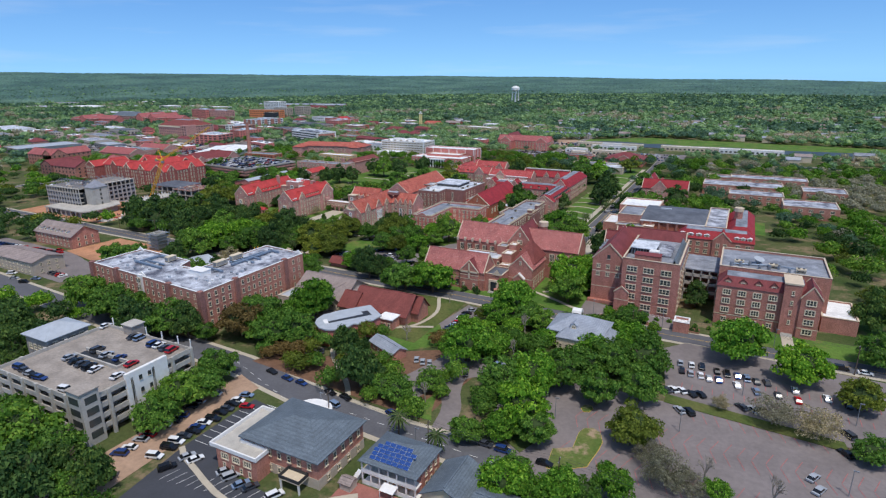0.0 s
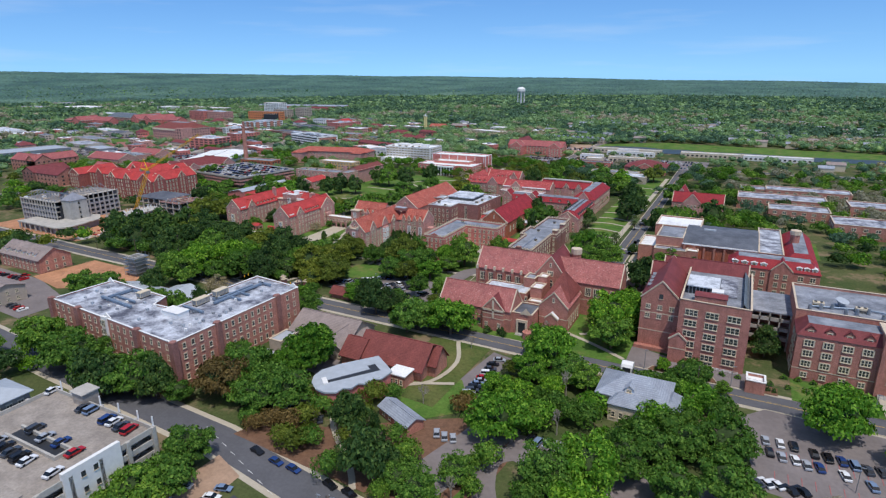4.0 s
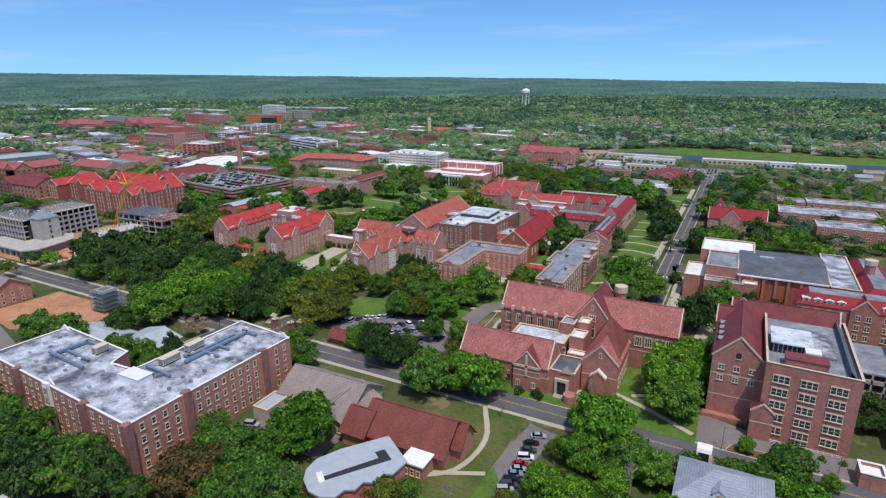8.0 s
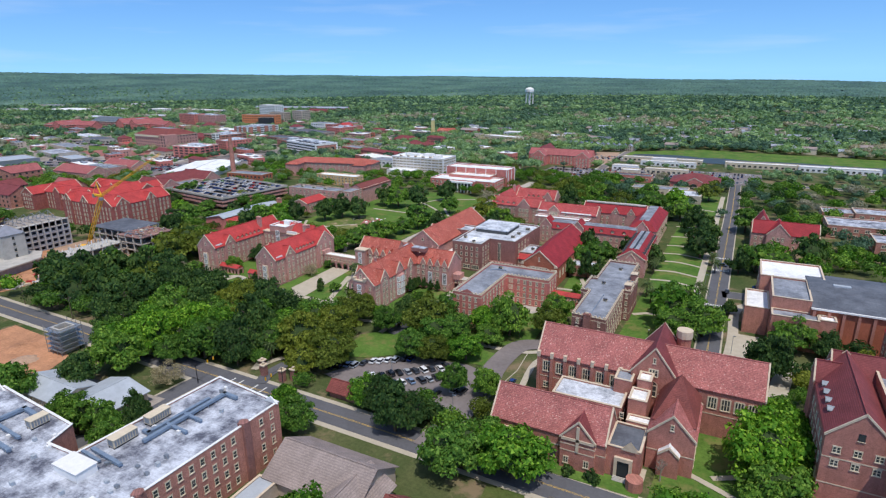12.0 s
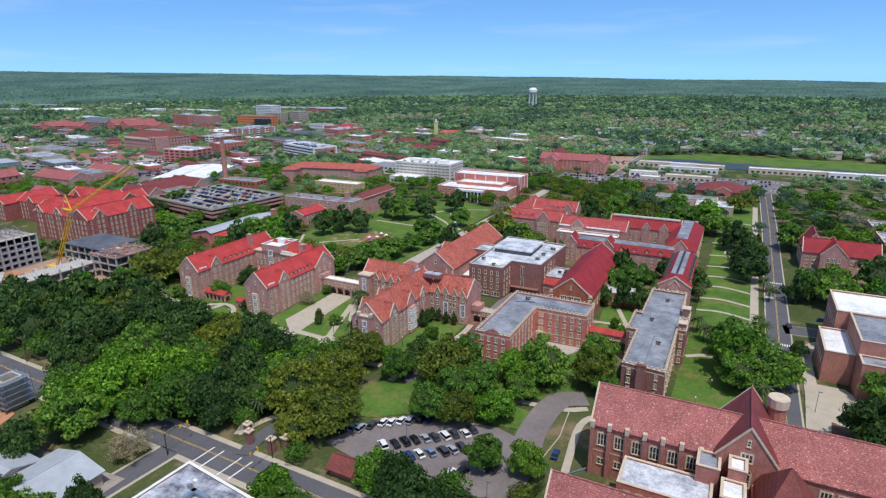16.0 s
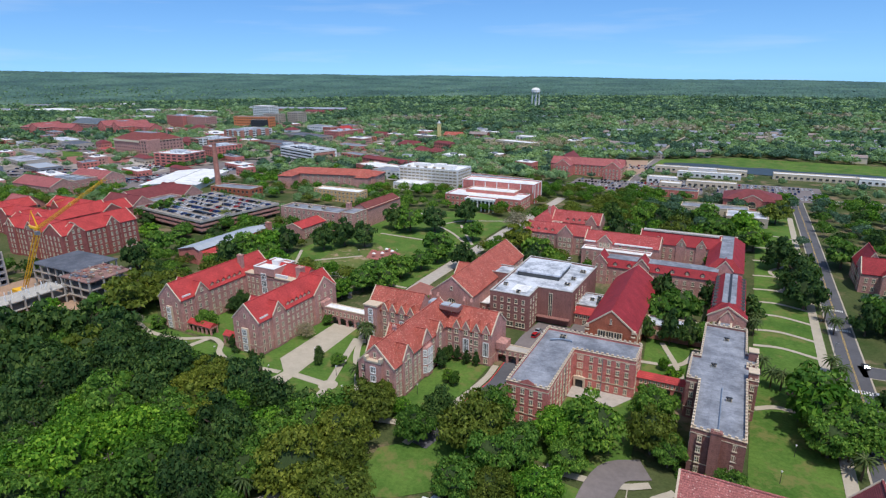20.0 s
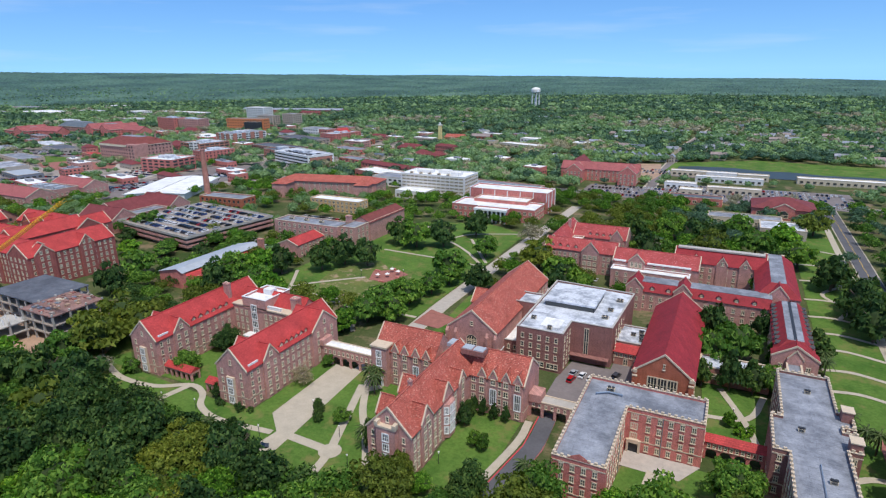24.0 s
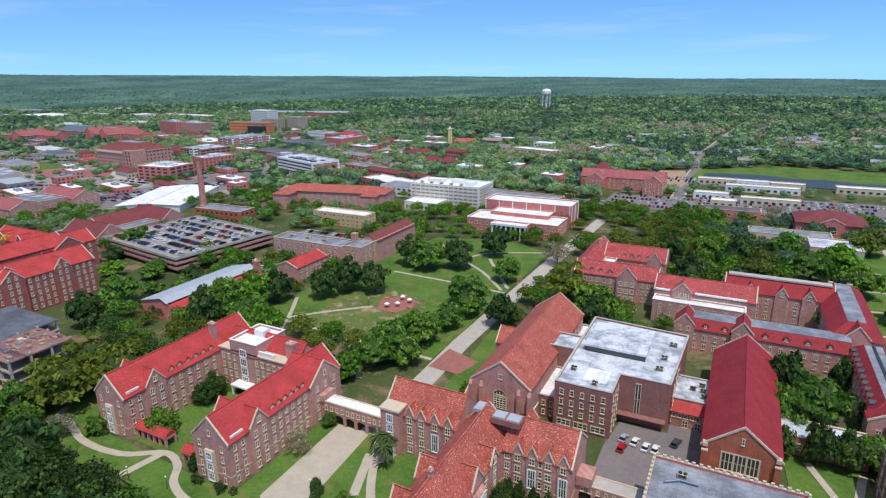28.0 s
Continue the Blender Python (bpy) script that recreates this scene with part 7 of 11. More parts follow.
for a_, b_ in (((-9, 0), (9, 0)), ((-9, 0), (0, 4.4)), ((9, 0), (0, 4.4)), ((-4.5, 0), (-4.5, 2.2)), ((4.5, 0), (4.5, 2.2)), ((0, 0), (0, 4.4))):
    truss.tube((0, a_[0], a_[1]), (0, b_[0], b_[1]), 0.18, 0.18, 4)
truss = truss.mesh("roof_truss", METAL_GREY)
for k in range(10):
    put(truss, "roof_truss", t, -485 + 4.0 * k, 269.6, 17.9, 0)
for k in range(6):
    put(truss, "roof_truss", t, -468.4, 284 + 4.6 * k, 17.4, 90)
ts = part("stair_tower", Shape().box(-447, -437, 264, 276, 0, 18.6), CONCRETE, t, "bare concrete stair tower")
part("tower_cap", Shape().poly([(-447.4, 263.6, 18.6), (-436.6, 263.6, 18.6), (-442, 270, 23.6)]).poly([(-436.6, 263.6, 18.6), (-436.6, 276.4, 18.6), (-442, 270, 23.6)]).poly([(-436.6, 276.4, 18.6), (-447.4, 276.4, 18.6), (-442, 270, 23.6)]).poly([(-447.4, 276.4, 18.6), (-447.4, 263.6, 18.6), (-442, 270, 23.6)]), SHELL, ts, off=t.location)
part("podium", Shape().prism([(-472, 246), (-426, 245), (-420, 252), (-425, 276), (-438, 284), (-447, 280), (-447, 259), (-472, 259)], 4.4, 5.2), CONCRETE, t, "pale concrete podium deck")
part("podium_wall", Shape().prism([(-471, 248), (-427, 247), (-422, 253), (-427, 275), (-438, 282), (-446, 278), (-446, 260), (-471, 260)], 0, 4.4), SHELL, t)
for x in lv(8, -470, 6.1):
    part("podium_column", Shape().box(x - 0.5, x + 0.5, 245.9, 246.7, 0, 4.4), CONCRETE, t)
    # dark panel between columns, painted for the shade of an open bay
    part("podium_opening", Shape().box(x + 1.2, x + 5.0, 247.2 if x > -440 else 247.6, 248, 0.3, 3.8), METAL_DARK, t)
for z in lv(5, 2.0, 3.4):
    put(window_mesh(1.2, 1.7, "dark"), "window", t, -437, 270, z, 90)
for k in range(14):
    x, y, rise = random.uniform(-486, -450), random.uniform(260.5, 278), random.uniform(0.5, 1.6)
    part("roof_stack", Shape().box(x - random.uniform(0.5, 2), x + 0.9, y - 0.5, y + random.uniform(0.4, 1.4), 17.75, 17.75 + rise), random.choice((BEIGE, METAL_GREY, CONCRETE, WHITE)), t)
part("roof_slab", Shape().box(-487.4, -447, 262, 279.4, 17.4, 17.75).box(-481.4, -458.2, 280.2, 310.4, 16.9, 17.25), CONCRETE_OLD, t)
part("roof_sheathing", Shape().poly([(-482.4, 286, 17.5), (-455.4, 268, 17.5), (-462, 272, 21.5), (-478, 288, 21.5)]).poly([(-482.4, 286, 17.3), (-478, 288, 21.3), (-462, 272, 21.3), (-455.4, 268, 17.3)]), TILE_ORANGE, t, "orange sheathing on the unfinished roof")
t = thing("deck_under_construction", -415, 310, "unfinished concrete parking frame on bare columns", "building site")
RAW = plain("raw_deck", rgb(136, 106, 98), 0.9, 0.3, 0.2)
for z in (4.0, 8.0, 12.0):
    part("deck", Shape().box(-408, -386, 311, 333, z - 0.45, z), RAW if z > 10 else CONCRETE_OLD, t)
    part("deck", Shape().box(-442, -408.3, 317, 341, z - 0.45, z), ROOF_DARK if z > 10 else CONCRETE_OLD, t)
for z in (4.0, 8.0):
    part("deck", Shape().box(-416, -403, 274, 310.7, z - 0.45, z), CONCRETE, t)
for x in lv(4, -407.4, 7):
    for y in lv(4, 311.5, 7):
        part("frame_column", Shape().box(x - 0.35, x + 0.35, y - 0.35, y + 0.35, 0, 12.8), CONCRETE, t)
for x in lv(6, -441.4, 6.4):
    for y in (317.5, 329, 340.4):
        part("frame_column", Shape().box(x - 0.35, x + 0.35, y - 0.35, y + 0.35, 0, 11.8), CONCRETE, t)
for y in lv(7, 275, 5.8):
    for x in (-415.5, -403.5):
        part("frame_column", Shape().box(x - 0.35, x + 0.35, y - 0.35, y + 0.35, 0, 9.4), CONCRETE, t)
for k in range(40):
    x, y = random.uniform(-415, -404), random.uniform(275, 310)
    part("formwork_prop", Shape().box(x - 0.15, x + 0.15, y - 0.15, y + 0.15, 8, 9 + 1.6 * random.random()), WHITE, t)
for k in range(40):
    x, y = random.uniform(-407, -388), random.uniform(312, 332)
    part("building_material", Shape().box(x - random.uniform(0.6, 1.6), x + 0.8, y - 0.5, y + random.uniform(0.3, 1.4), 12, 12.2 + 0.8 * random.random()), random.choice((DIRT, METAL_GREY, CONCRETE_OLD, BEIGE, PAVER_RED, RAW)), t)
# tower crane with a raised jib
t = thing("lattice_crane", -409, 307, "yellow lattice boom crane over the building site", "crane")
CX, CY, CZ = -409, 307, 36
sh = Shape()
foot, knee = Vector((-430.5, 305.6, 2.0)), Vector((CX, CY, CZ))
axis_ = (knee - foot).normalized()
e1 = axis_.cross(Vector((0, 1, 0))).normalized()
e2 = axis_.cross(e1)
L_ = (knee - foot).length
for a, b in ((-1, -1), (1, -1), (1, 1), (-1, 1)):
    sh.tube(foot + e1 * a * 0.6 + e2 * b * 0.6, knee + e1 * a * 0.9 + e2 * b * 0.9, 0.17, 0.17, 4)
for k in range(17):
    p0, p1 = foot + axis_ * (L_ / 17 * k), foot + axis_ * (L_ / 17 * (k + 1))
    for (a, b), (c, d) in (((-1, -1), (1, -1)), ((1, -1), (1, 1)), ((1, 1), (-1, 1)), ((-1, 1), (-1, -1))):
        sh.tube(p0 + (e1 * a + e2 * b) * 0.8, p1 + (e1 * c + e2 * d) * 0.8, 0.1, 0.1, 3, caps=False)
part("carbody", Shape().box(-437, -428, 303.6, 307.6, 1.2, 3.2), YELLOW, t)
for yy in (302.4, 307.4):
    part("crawler_track", Shape().box(-436, -428, yy, yy + 1.2, 0, 1.3), METAL_DARK, t)
part("mast", sh, YELLOW, t)
sh = Shape()
o_, d_ = Vector((CX, CY, CZ)), Vector((65, -5, 29)).normalized()
side = Vector((0.1, 0.9, 0))
for off in (Vector((0, 0, 1.3)), side, -side):
    sh.tube(o_ + off, o_ + off * 0.6 + d_ * 70, 0.16, 0.1, 4)
for k in range(29):
    p0, p1 = o_ + d_ * 2.35 * k, o_ + d_ * 2.35 * (k + 1)
    sh.tube(p0 + Vector((0, 0, 1.2)), p1 + side * 0.8, 0.09, 0.09, 3, caps=False)
    sh.tube(p0 + Vector((0, 0, 1.2)), p1 - side * 0.8, 0.09, 0.09, 3, caps=False)
    sh.tube(p0 + side * 0.8, p1 - side * 0.8, 0.08, 0.08, 3, caps=False)
part("jib", sh, YELLOW, t)
part("counter_jib", Shape().tube(o_, o_ + Vector((-9, 1, 0)), 0.8, 0.7, 4), YELLOW, t)
part("counterweight", Shape().box(CX - 9.5, CX - 7.5, CY + 0.2, CY + 1.8, CZ - 1.6, CZ + 0.4), CONCRETE_OLD, t)
part("head_frame", Shape().tube(o_, o_ + Vector((-4, 0.5, 8)), 0.4, 0.2, 4).tube(o_ + Vector((-4, 0.5, 8)), o_ + Vector((-9, 1, 0.5)), 0.12, 0.12, 3).tube(o_ + Vector((-4, 0.5, 8)), o_ + d_ * 50 + Vector((0, 0, 1)), 0.07, 0.07, 3), YELLOW, t)
part("cab", Shape().box(CX + 1, CX + 3, CY - 2.6, CY - 1, CZ - 2, CZ - 0.4), METAL_GREY, t)

# parking deck full of cars, smokestack, plant, tent
t = thing("parking_deck", -476, 459, "flat concrete parking deck crowded with cars", "building")
for z in (3.2, 6.2, 9.0):
    part("deck", Shape().box(-516, -436, 427, 492, z - 0.4, z), CONCRETE_OLD, t)
    part("spandrel", Shape().ring(rect(-516.3, -435.7, 426.7, 492.3), rect(-516, -436, 427, 492), z - 0.5, z + 1.0), BRICK_DORM if z < 9 else CONCRETE, t)
part("core", Shape().box(-515, -441, 430, 489, 0, 8.6), CONCRETE_OLD, t)
for k in range(5):
    part("lamp_post", Shape().tube((-510 + 16 * k, 463, 9), (-510 + 16 * k, 463, 14), 0.12, 0.1, 5), METAL_GREY, t)
turned(t, -476, 459, -8)
t = thing("smokestack", -539, 527, "tall tapering red brick smokestack", "chimney")
part("shaft", Shape().tube((-539, 527, 0), (-539, 527, 44), 2.8, 1.7, 16), BRICK_RED, t)
part("rim", Shape().tube((-539, 527, 44), (-539, 527, 45), 2.0, 2.0, 16), BRICK_DARK, t)
block("boiler_house", "brick boiler house beside a smokestack", -516, 526, 44, 16, 8.6, BRICK_ORANGE, ROOF_GREY, 3, 2, 9, 3, 2.0, 2.0, "dark")
t = thing("white_canopy", -611, 553, "large white peaked canopy roof", "building")
gable_block(t, -637, -585, 512, 594, 5.5, 7.2, "y", WHITE, ROOF_CLEAN, coping=False, over=0.8)
part("roof_gutter", Shape().box(-611.4, -610.6, 512, 594, 7.2, 7.6), METAL_DARK, t)
turned(t, -611, 553, 27)
# brick stadium block and lakeside sheds
t = thing("brick_field_house", -265, 770, "large brick building with haze-muted red gabled roofs", "building")
gable_block(t, -304, -230, 758, 776, 11, 17, "x", BRICK_ROSE, TILE_FAR, coping=False)
gable_block(t, -296, -280, 744, 762, 11, 17, "y", BRICK_ROSE, TILE_FAR)
gable_block(t, -246, -230, 744, 762, 11, 17, "y", BRICK_ROSE, TILE_FAR)
gable_block(t, -302, -286, 772, 810, 11, 18, "y", BRICK_ROSE, TILE_MAROON, coping=False)
windows(t, "S", 758, -279, -247, 8, lv(3, 1.4, 3.4), 1.6, 1.9, "pair")
windows(t, "S", 744, -295, -281, 4, lv(3, 1.4, 3.4), 1.6, 1.9, "pair")
windows(t, "S", 744, -245, -231, 4, lv(3, 1.4, 3.4), 1.6, 1.9, "pair")
windows(t, "E", -230, 746, 774, 7, lv(3, 1.4, 3.4), 1.6, 1.9, "pair")
for k, (x0, x1, y, d) in enumerate(((-207, -174.4, 824, 10), (-174, -146.4, 822, 10), (-146, -119, 820, 10), (-182, -124, 796, 9), (-96, -26.4, 820, 12), (-26, 46, 818, 12), (-169, -127, 742, 9), (-205, -178, 752, 10), (-190, -172, 724, 12))):
    block("long_shed_row", "long low white-roofed building near the lake", (x0 + x1) / 2, y, x1 - x0, d, 5.0, WHITE if k % 2 else BEIGE, ROOF_CLEAN, 0, 1, int((x1 - x0) / 5), 0, 2.6, 1.8, "dark", group="lakeside sheds")
t = thing("arched_market_hall", -115, 674, "brick hall with maroon hip roof and arched windows", "building")
part("wall", Shape().box(-135, -95, 658, 690, 0, 7.4), BRICK_ROSE, t)
hip_roof(t, -135, -95, 658, 690, 7.5, 13.5, TILE_MAROON, 0.8)
bay_gable(t, "S", 658, -115, 14, 8, 11.5, BRICK_ROSE, TILE_MAROON, out=1.5)
windows(t, "S", 656.5, -119, -111, 1, [1.6], 6.0, 2.0, "arch")
windows(t, "S", 658, -133, -123, 2, [1.6], 3.0, 2.0, "arch")
windows(t, "S", 658, -107, -97, 2, [1.6], 3.0, 2.0, "arch")
block("shop_row", "low brick shop row with red roof edge", -175, 690, 40, 14, 5.5, BRICK_ROSE, ROOF_DARK, 0, 1, 7, 2, 2.6, 2.0, "strip")
block("shop_row", "low flat-roofed commercial row", -140, 634, 46, 16, 5.0, BEIGE, ROOF_GREY, 0, 1, 8, 3, 2.6, 2.0, "strip")
block("shop_row", "pale flat-roofed commercial building", -118, 612, 26, 24, 6.0, TAN, ROOF_WHITE, 0, 1, 5, 3, 2.6, 2.0, "strip")
# flat-roofed school blocks east of the avenue
for cx, cy, lx, ly, h in ((4, 545, 60, 26, 8), (14, 512, 38, 22, 7), (24, 585, 60, 20, 8), (-8, 586, 34, 18, 7), (48, 478, 34, 26, 8), (62, 540, 30, 24, 8)):
    block("school_block", "brick school block with pale grey flat roof", cx, cy, lx, ly, h, BRICK_RED, ROOF_STAINED, 0, 2, max(3, int(lx / 6)), 3, 2.6, 1.8, "strip", sides="EW", group="school blocks")
# yellow bell tower and water tower
t = thing("bell_tower", -549, 975, "slender yellow tower above the trees", "tower")
part("shaft", Shape().box(-551.2, -546.8, 972.8, 977.2, 0, 27), plain("ochre_tower", rgb(226, 206, 140), 0.7, 0.06), t)
part("cap", Shape().box(-551.8, -546.2, 972.2, 977.8, 27, 28).box(-550, -548, 974, 976, 28, 31), WHITE, t)
t = thing("water_tower", -678, 1834, "white water tower on tall legs", "water tower")
sh = Shape()
nr = 16
prof = ((40, 3), (42, 10), (45, 13), (52, 13), (56, 9), (58, 2))
for (za, ra), (zb, rb) in zip(prof, prof[1:]):
    sh.tube((-678, 1834, za), (-678, 1834, zb), ra, rb, nr, caps=False)
part("tank", sh, WHITE, t, "pale rounded steel tank")
for k in range(6):
    a = math.pi * k / 3
    part("leg", Shape().tube((-678 + 13 * math.cos(a), 1834 + 13 * math.sin(a), 0), (-678 + 10.5 * math.cos(a), 1834 + 10.5 * math.sin(a), 46), 0.9, 0.9, 6), WHITE, t)
part("riser", Shape().tube((-678, 1834, 0), (-678, 1834, 41), 2, 2, 8), WHITE, t)

# ---- the town in the distance ----
ORANGE_B = plain("orange_brick_render", rgb(206, 128, 84), 0.8, 0.08)
CRIM, MAR = "distant brick hall with crimson gabled roof", "distant brick hall with maroon gabled roof"
for label, cx, cy, lx, ly, h, wl, rf, deg, rows, gb in (
    (CRIM, -740, 401, 48, 18, 12, BRICK_RED, TILE_FAR, 0, 3, 6), (CRIM, -725, 416, 17, 48, 12, BRICK_RED, TILE_FAR, 0, 3, 6), (MAR, -622, 361, 38, 20, 11, BRICK_RED, TILE_MAROON, 0, 3, 6), (CRIM, -604, 400, 26, 16, 11, BRICK_RED, TILE_FAR, 0, 3, 6), (MAR, -660, 372, 20, 36, 10, BRICK_DARK, TILE_MAROON, 0, 3, 5),
    ("low brick arcade with long maroon roof", -474, 718, 96, 13, 8, BRICK_ROSE, TILE_MAROON, -17, 2, 2.4),
    ("far brick apartments with grey gable roofs", -1232, 1440, 300, 14, 9, BRICK_ROSE, SHINGLE_PALE, 10, 3, 4), ("far brick apartments with pinkish gables", -1100, 1360, 70, 16, 9, BRICK_ROSE, TILE_MAROON, -8, 3, 4),
    ("ochre church hall with brown gable roof", -535, 1000, 30, 18, 8, YB, TILE_ORANGE, 4, 2, 4), ("ochre brick hall with brown roof", -500, 1018, 30, 18, 9, BRICK_ORANGE, SHINGLE_BROWN, 4, 2, 3),
):
    block("campus_block", label, cx, cy, lx, ly, h, wl, rf, deg, rows, max(3, int(lx / 5.5)), max(2, int(ly / 5.5)), 1.9, 1.8, "dark", gable=gb, axis="x" if lx > ly else "y", far=True, group="distant campus buildings")
BRK, WHT, GRY = "distant flat-roofed brick building with window rows", "distant white building with window bands", "distant grey flat-roofed building"
for label, cx, cy, lx, ly, h, wl, rf, deg, rows in (
    
    ("white stair tower with rooftop plant", -796, 738, 10, 10, 17, WHITE, ROOF_WHITE, -10, 5), 
    (WHT, -1560, 1225, 50, 40, 12, WHITE, ROOF_CLEAN, -8, 3), (WHT, -1480, 1300, 190, 30, 7, WHITE, ROOF_CLEAN, -4, 1), (WHT, -940, 890, 60, 34, 6, BEIGE, ROOF_CLEAN, -14, 1), (WHT, -1900, 1180, 150, 80, 7, WHITE, ROOF_CLEAN, -10, 1), (GRY, -1780, 1240, 110, 40, 8, CONCRETE, ROOF_WHITE, -10, 1),
    (WHT, -2400, 1640, 200, 60, 9, WHITE, ROOF_CLEAN, -8, 1), (GRY, -2184, 1300, 150, 50, 8, TAN, ROOF_GREY, -8, 1), (WHT, -1957, 1443, 80, 40, 8, WHITE, ROOF_CLEAN, -8, 1), (GRY, -2050, 1120, 130, 60, 7, BEIGE, ROOF_STAINED, -8, 1), (WHT, -1500, 1000, 90, 40, 7, WHITE, ROOF_WHITE, -12, 1), (GRY, -1380, 1080, 70, 40, 8, TAN, ROOF_WHITE, -12, 2),
    ("long orange slab block with gridded windows", -962, 1004, 84, 18, 24, ORANGE_B, ROOF_GREY, 4, 5), ("dark glazed pavilion on an orange slab block", -930, 984, 30, 12, 20, METAL_DARK, ROOF_GREY, 4, 2),
    ("white high-rise tower with window columns", -1085, 1165, 54, 26, 33, WHITE, ROOF_CLEAN, -6, 9), ("brick and grey office tower", -1000, 1100, 44, 20, 22, TAN, ROOF_GREY, -6, 6), ("bare tan concrete tower block", -949, 1111, 30, 24, 26, TAN, ROOF_GREY, -6, 7),
    
    ("low dark-roofed brick building", -712, 806, 92, 28, 8, BRICK_DARK, ROOF_DARK, -13, 2), 
    ("low grey concrete parking deck", -750, 902, 96, 34, 8, CONCRETE_OLD, ROOF_DARK, -18, 2), ("white and brick stair block", -794, 990, 40, 24, 14, WHITE, ROOF_GREY, -12, 3), ("brick wing of a stair block", -766, 986, 24, 24, 13, BRICK_ROSE, ROOF_GREY, -12, 3), (BRK, -648, 926, 20, 14, 7, BRICK_ORANGE, ROOF_GREY, -10, 2),
    ("low grey-roofed brick building", -615, 836, 54, 24, 6, BRICK_ROSE, ROOF_GREY, -16, 1), ("low hall with clean white roof", -469, 688, 62, 26, 7, BRICK_ROSE, ROOF_CLEAN, -20, 1), (BRK, -540, 752, 60, 18, 7, BRICK_ROSE, ROOF_GREY, -17, 2), ("low brick building with grey roof", -330, 668, 66, 24, 7, BRICK_ROSE, ROOF_GREY, -6, 2), ("low wing with grey roof", -430, 664, 60, 22, 8, WHITE, ROOF_GREY, -6, 2),
    ("beige building with overhanging flat roof", -406, 934, 64, 18, 10, BEIGE, ROOF_CLEAN, -18, 2), ("low white building among trees", -420, 1020, 30, 20, 8, WHITE, ROOF_CLEAN, -10, 2), ("pale house with flat roof", -480, 985, 36, 16, 6, BEIGE, ROOF_GREY, -4, 1),
    ("wide hall with pale metal roof", -872, 470, 50, 80, 8, METAL_GREY, METAL_PALE, -10, 1), (GRY, -900, 560, 60, 30, 6, CONCRETE, ROOF_STAINED, -12, 1), (GRY, -960, 610, 80, 26, 6, TAN, ROOF_GREY, -12, 1), ("low building with red flat roof", -905, 668, 34, 16, 5, BRICK_ROSE, TILE_RED, -12, 1), (GRY, -1010, 690, 60, 30, 6, CONCRETE, ROOF_DARK, -12, 1), (WHT, -1090, 720, 80, 30, 5, BEIGE, ROOF_WHITE, -12, 1), (GRY, -830, 540, 50, 24, 5, METAL_GREY, METAL_PALE, -12, 1), (WHT, -1250, 620, 120, 50, 7, WHITE, ROOF_WHITE, -12, 1), (GRY, -1150, 540, 90, 40, 7, TAN, ROOF_GREY, -12, 1),
):
    block("town_block", label, cx, cy, lx, ly, h, wl, rf, deg, rows, max(2, int(lx / 6)), max(2, int(ly / 6)), 3.2, 1.6, "dark", far=True, group="distant town buildings")
# larger halls of the town, each set out from its south-east corner
def corner_block(name, label, kx, ky, ls, le, h, wall, roof, rows, rise=0.0, kind="flat", bay=5.0, w=1.7, wh=1.9, trim=None):
    """A large far building with its south-east corner at (kx, ky): sill bands, window rows and a hipped or flat roof."""
    t = thing(name, kx, ky, label, "building", "large halls of the distant town")
    x0, y1 = kx - ls, ky + le
    FOOT.append((x0, kx, ky, y1))
    if kind == "flat":
        flat_block(t, rect(x0, kx, ky, y1), h, wall, roof, parapet=0.9, coping=trim or CONCRETE)
        part("roof_plant", Shape().box(x0 + ls * 0.3, x0 + ls * 0.62, ky + le * 0.35, ky + le * 0.7, h, h + 2.8).box(x0 + ls * 0.72, x0 + ls * 0.82, ky + le * 0.4, ky + le * 0.6, h, h + 1.8), ROOF_WHITE, t)
    else:
        part("wall", Shape().box(x0, kx, ky, y1, 0, h), wall, t)
        part("cornice", Shape().ring(rect(x0 - 0.5, kx + 0.5, ky - 0.5, y1 + 0.5), rect(x0, kx, ky, y1), h - 0.7, h), trim or STONE, t)
        mansard(t, x0, kx, ky, y1, h, h + rise, min(ls, le) * 0.36, roof, ROOF_GREY)
    dz = h / rows
    far_windows(t, x0, kx, ky, y1, max(2, int(ls / bay)), max(2, int(le / bay)), lv(rows, dz * 0.32, dz), w, min(wh, dz * 0.6))
    return t


t = corner_block("campus_hall", "tall brick hall with maroon mansard and stone cornice", -803, 656, 78, 50, 21, BRICK_DORM, TILE_RUST, 5, 8, "hip")
part("end_pavilion", Shape().box(-817, -801, 654, 672, 0, 22.5), BRICK_DORM, t)
windows(t, "S", 654, -815, -803, 2, lv(5, 1.8, 4.1), 2.6, 2.6, "dark")
part("attic_window", Shape().box(-880, -822, 655.2, 656.6, 18.2, 20.2), FRAME, t, "row of pale attic windows")
for u in (-862, -834, -812):
    chimney(t, u, 690, 27, 32)
turned(t, -803, 656, -5)
t = corner_block("campus_hall", "rose brick hall with red gables and a pale stone front", -1227, 766, 66, 44, 14, BRICK_ROSE, TILE_FAR, 4, 5, "hip")
gable_block(t, -1262, -1244, 764, 812, 15, 21, "y", BRICK_ROSE, TILE_FAR, coping=False)
gable_block(t, -1227, -1176, 784, 804, 13, 20, "x", BRICK_ROSE, TILE_FAR, coping=False)
turned(t, -1227, 766, 2)
t = corner_block("campus_hall", "pinkish brick hall with dark slate mansard roof", -1185, 835, 82, 34, 16, BRICK_DORM, SHINGLE_GREY, 4, 8, "hip")
turned(t, -1185, 835, -4)
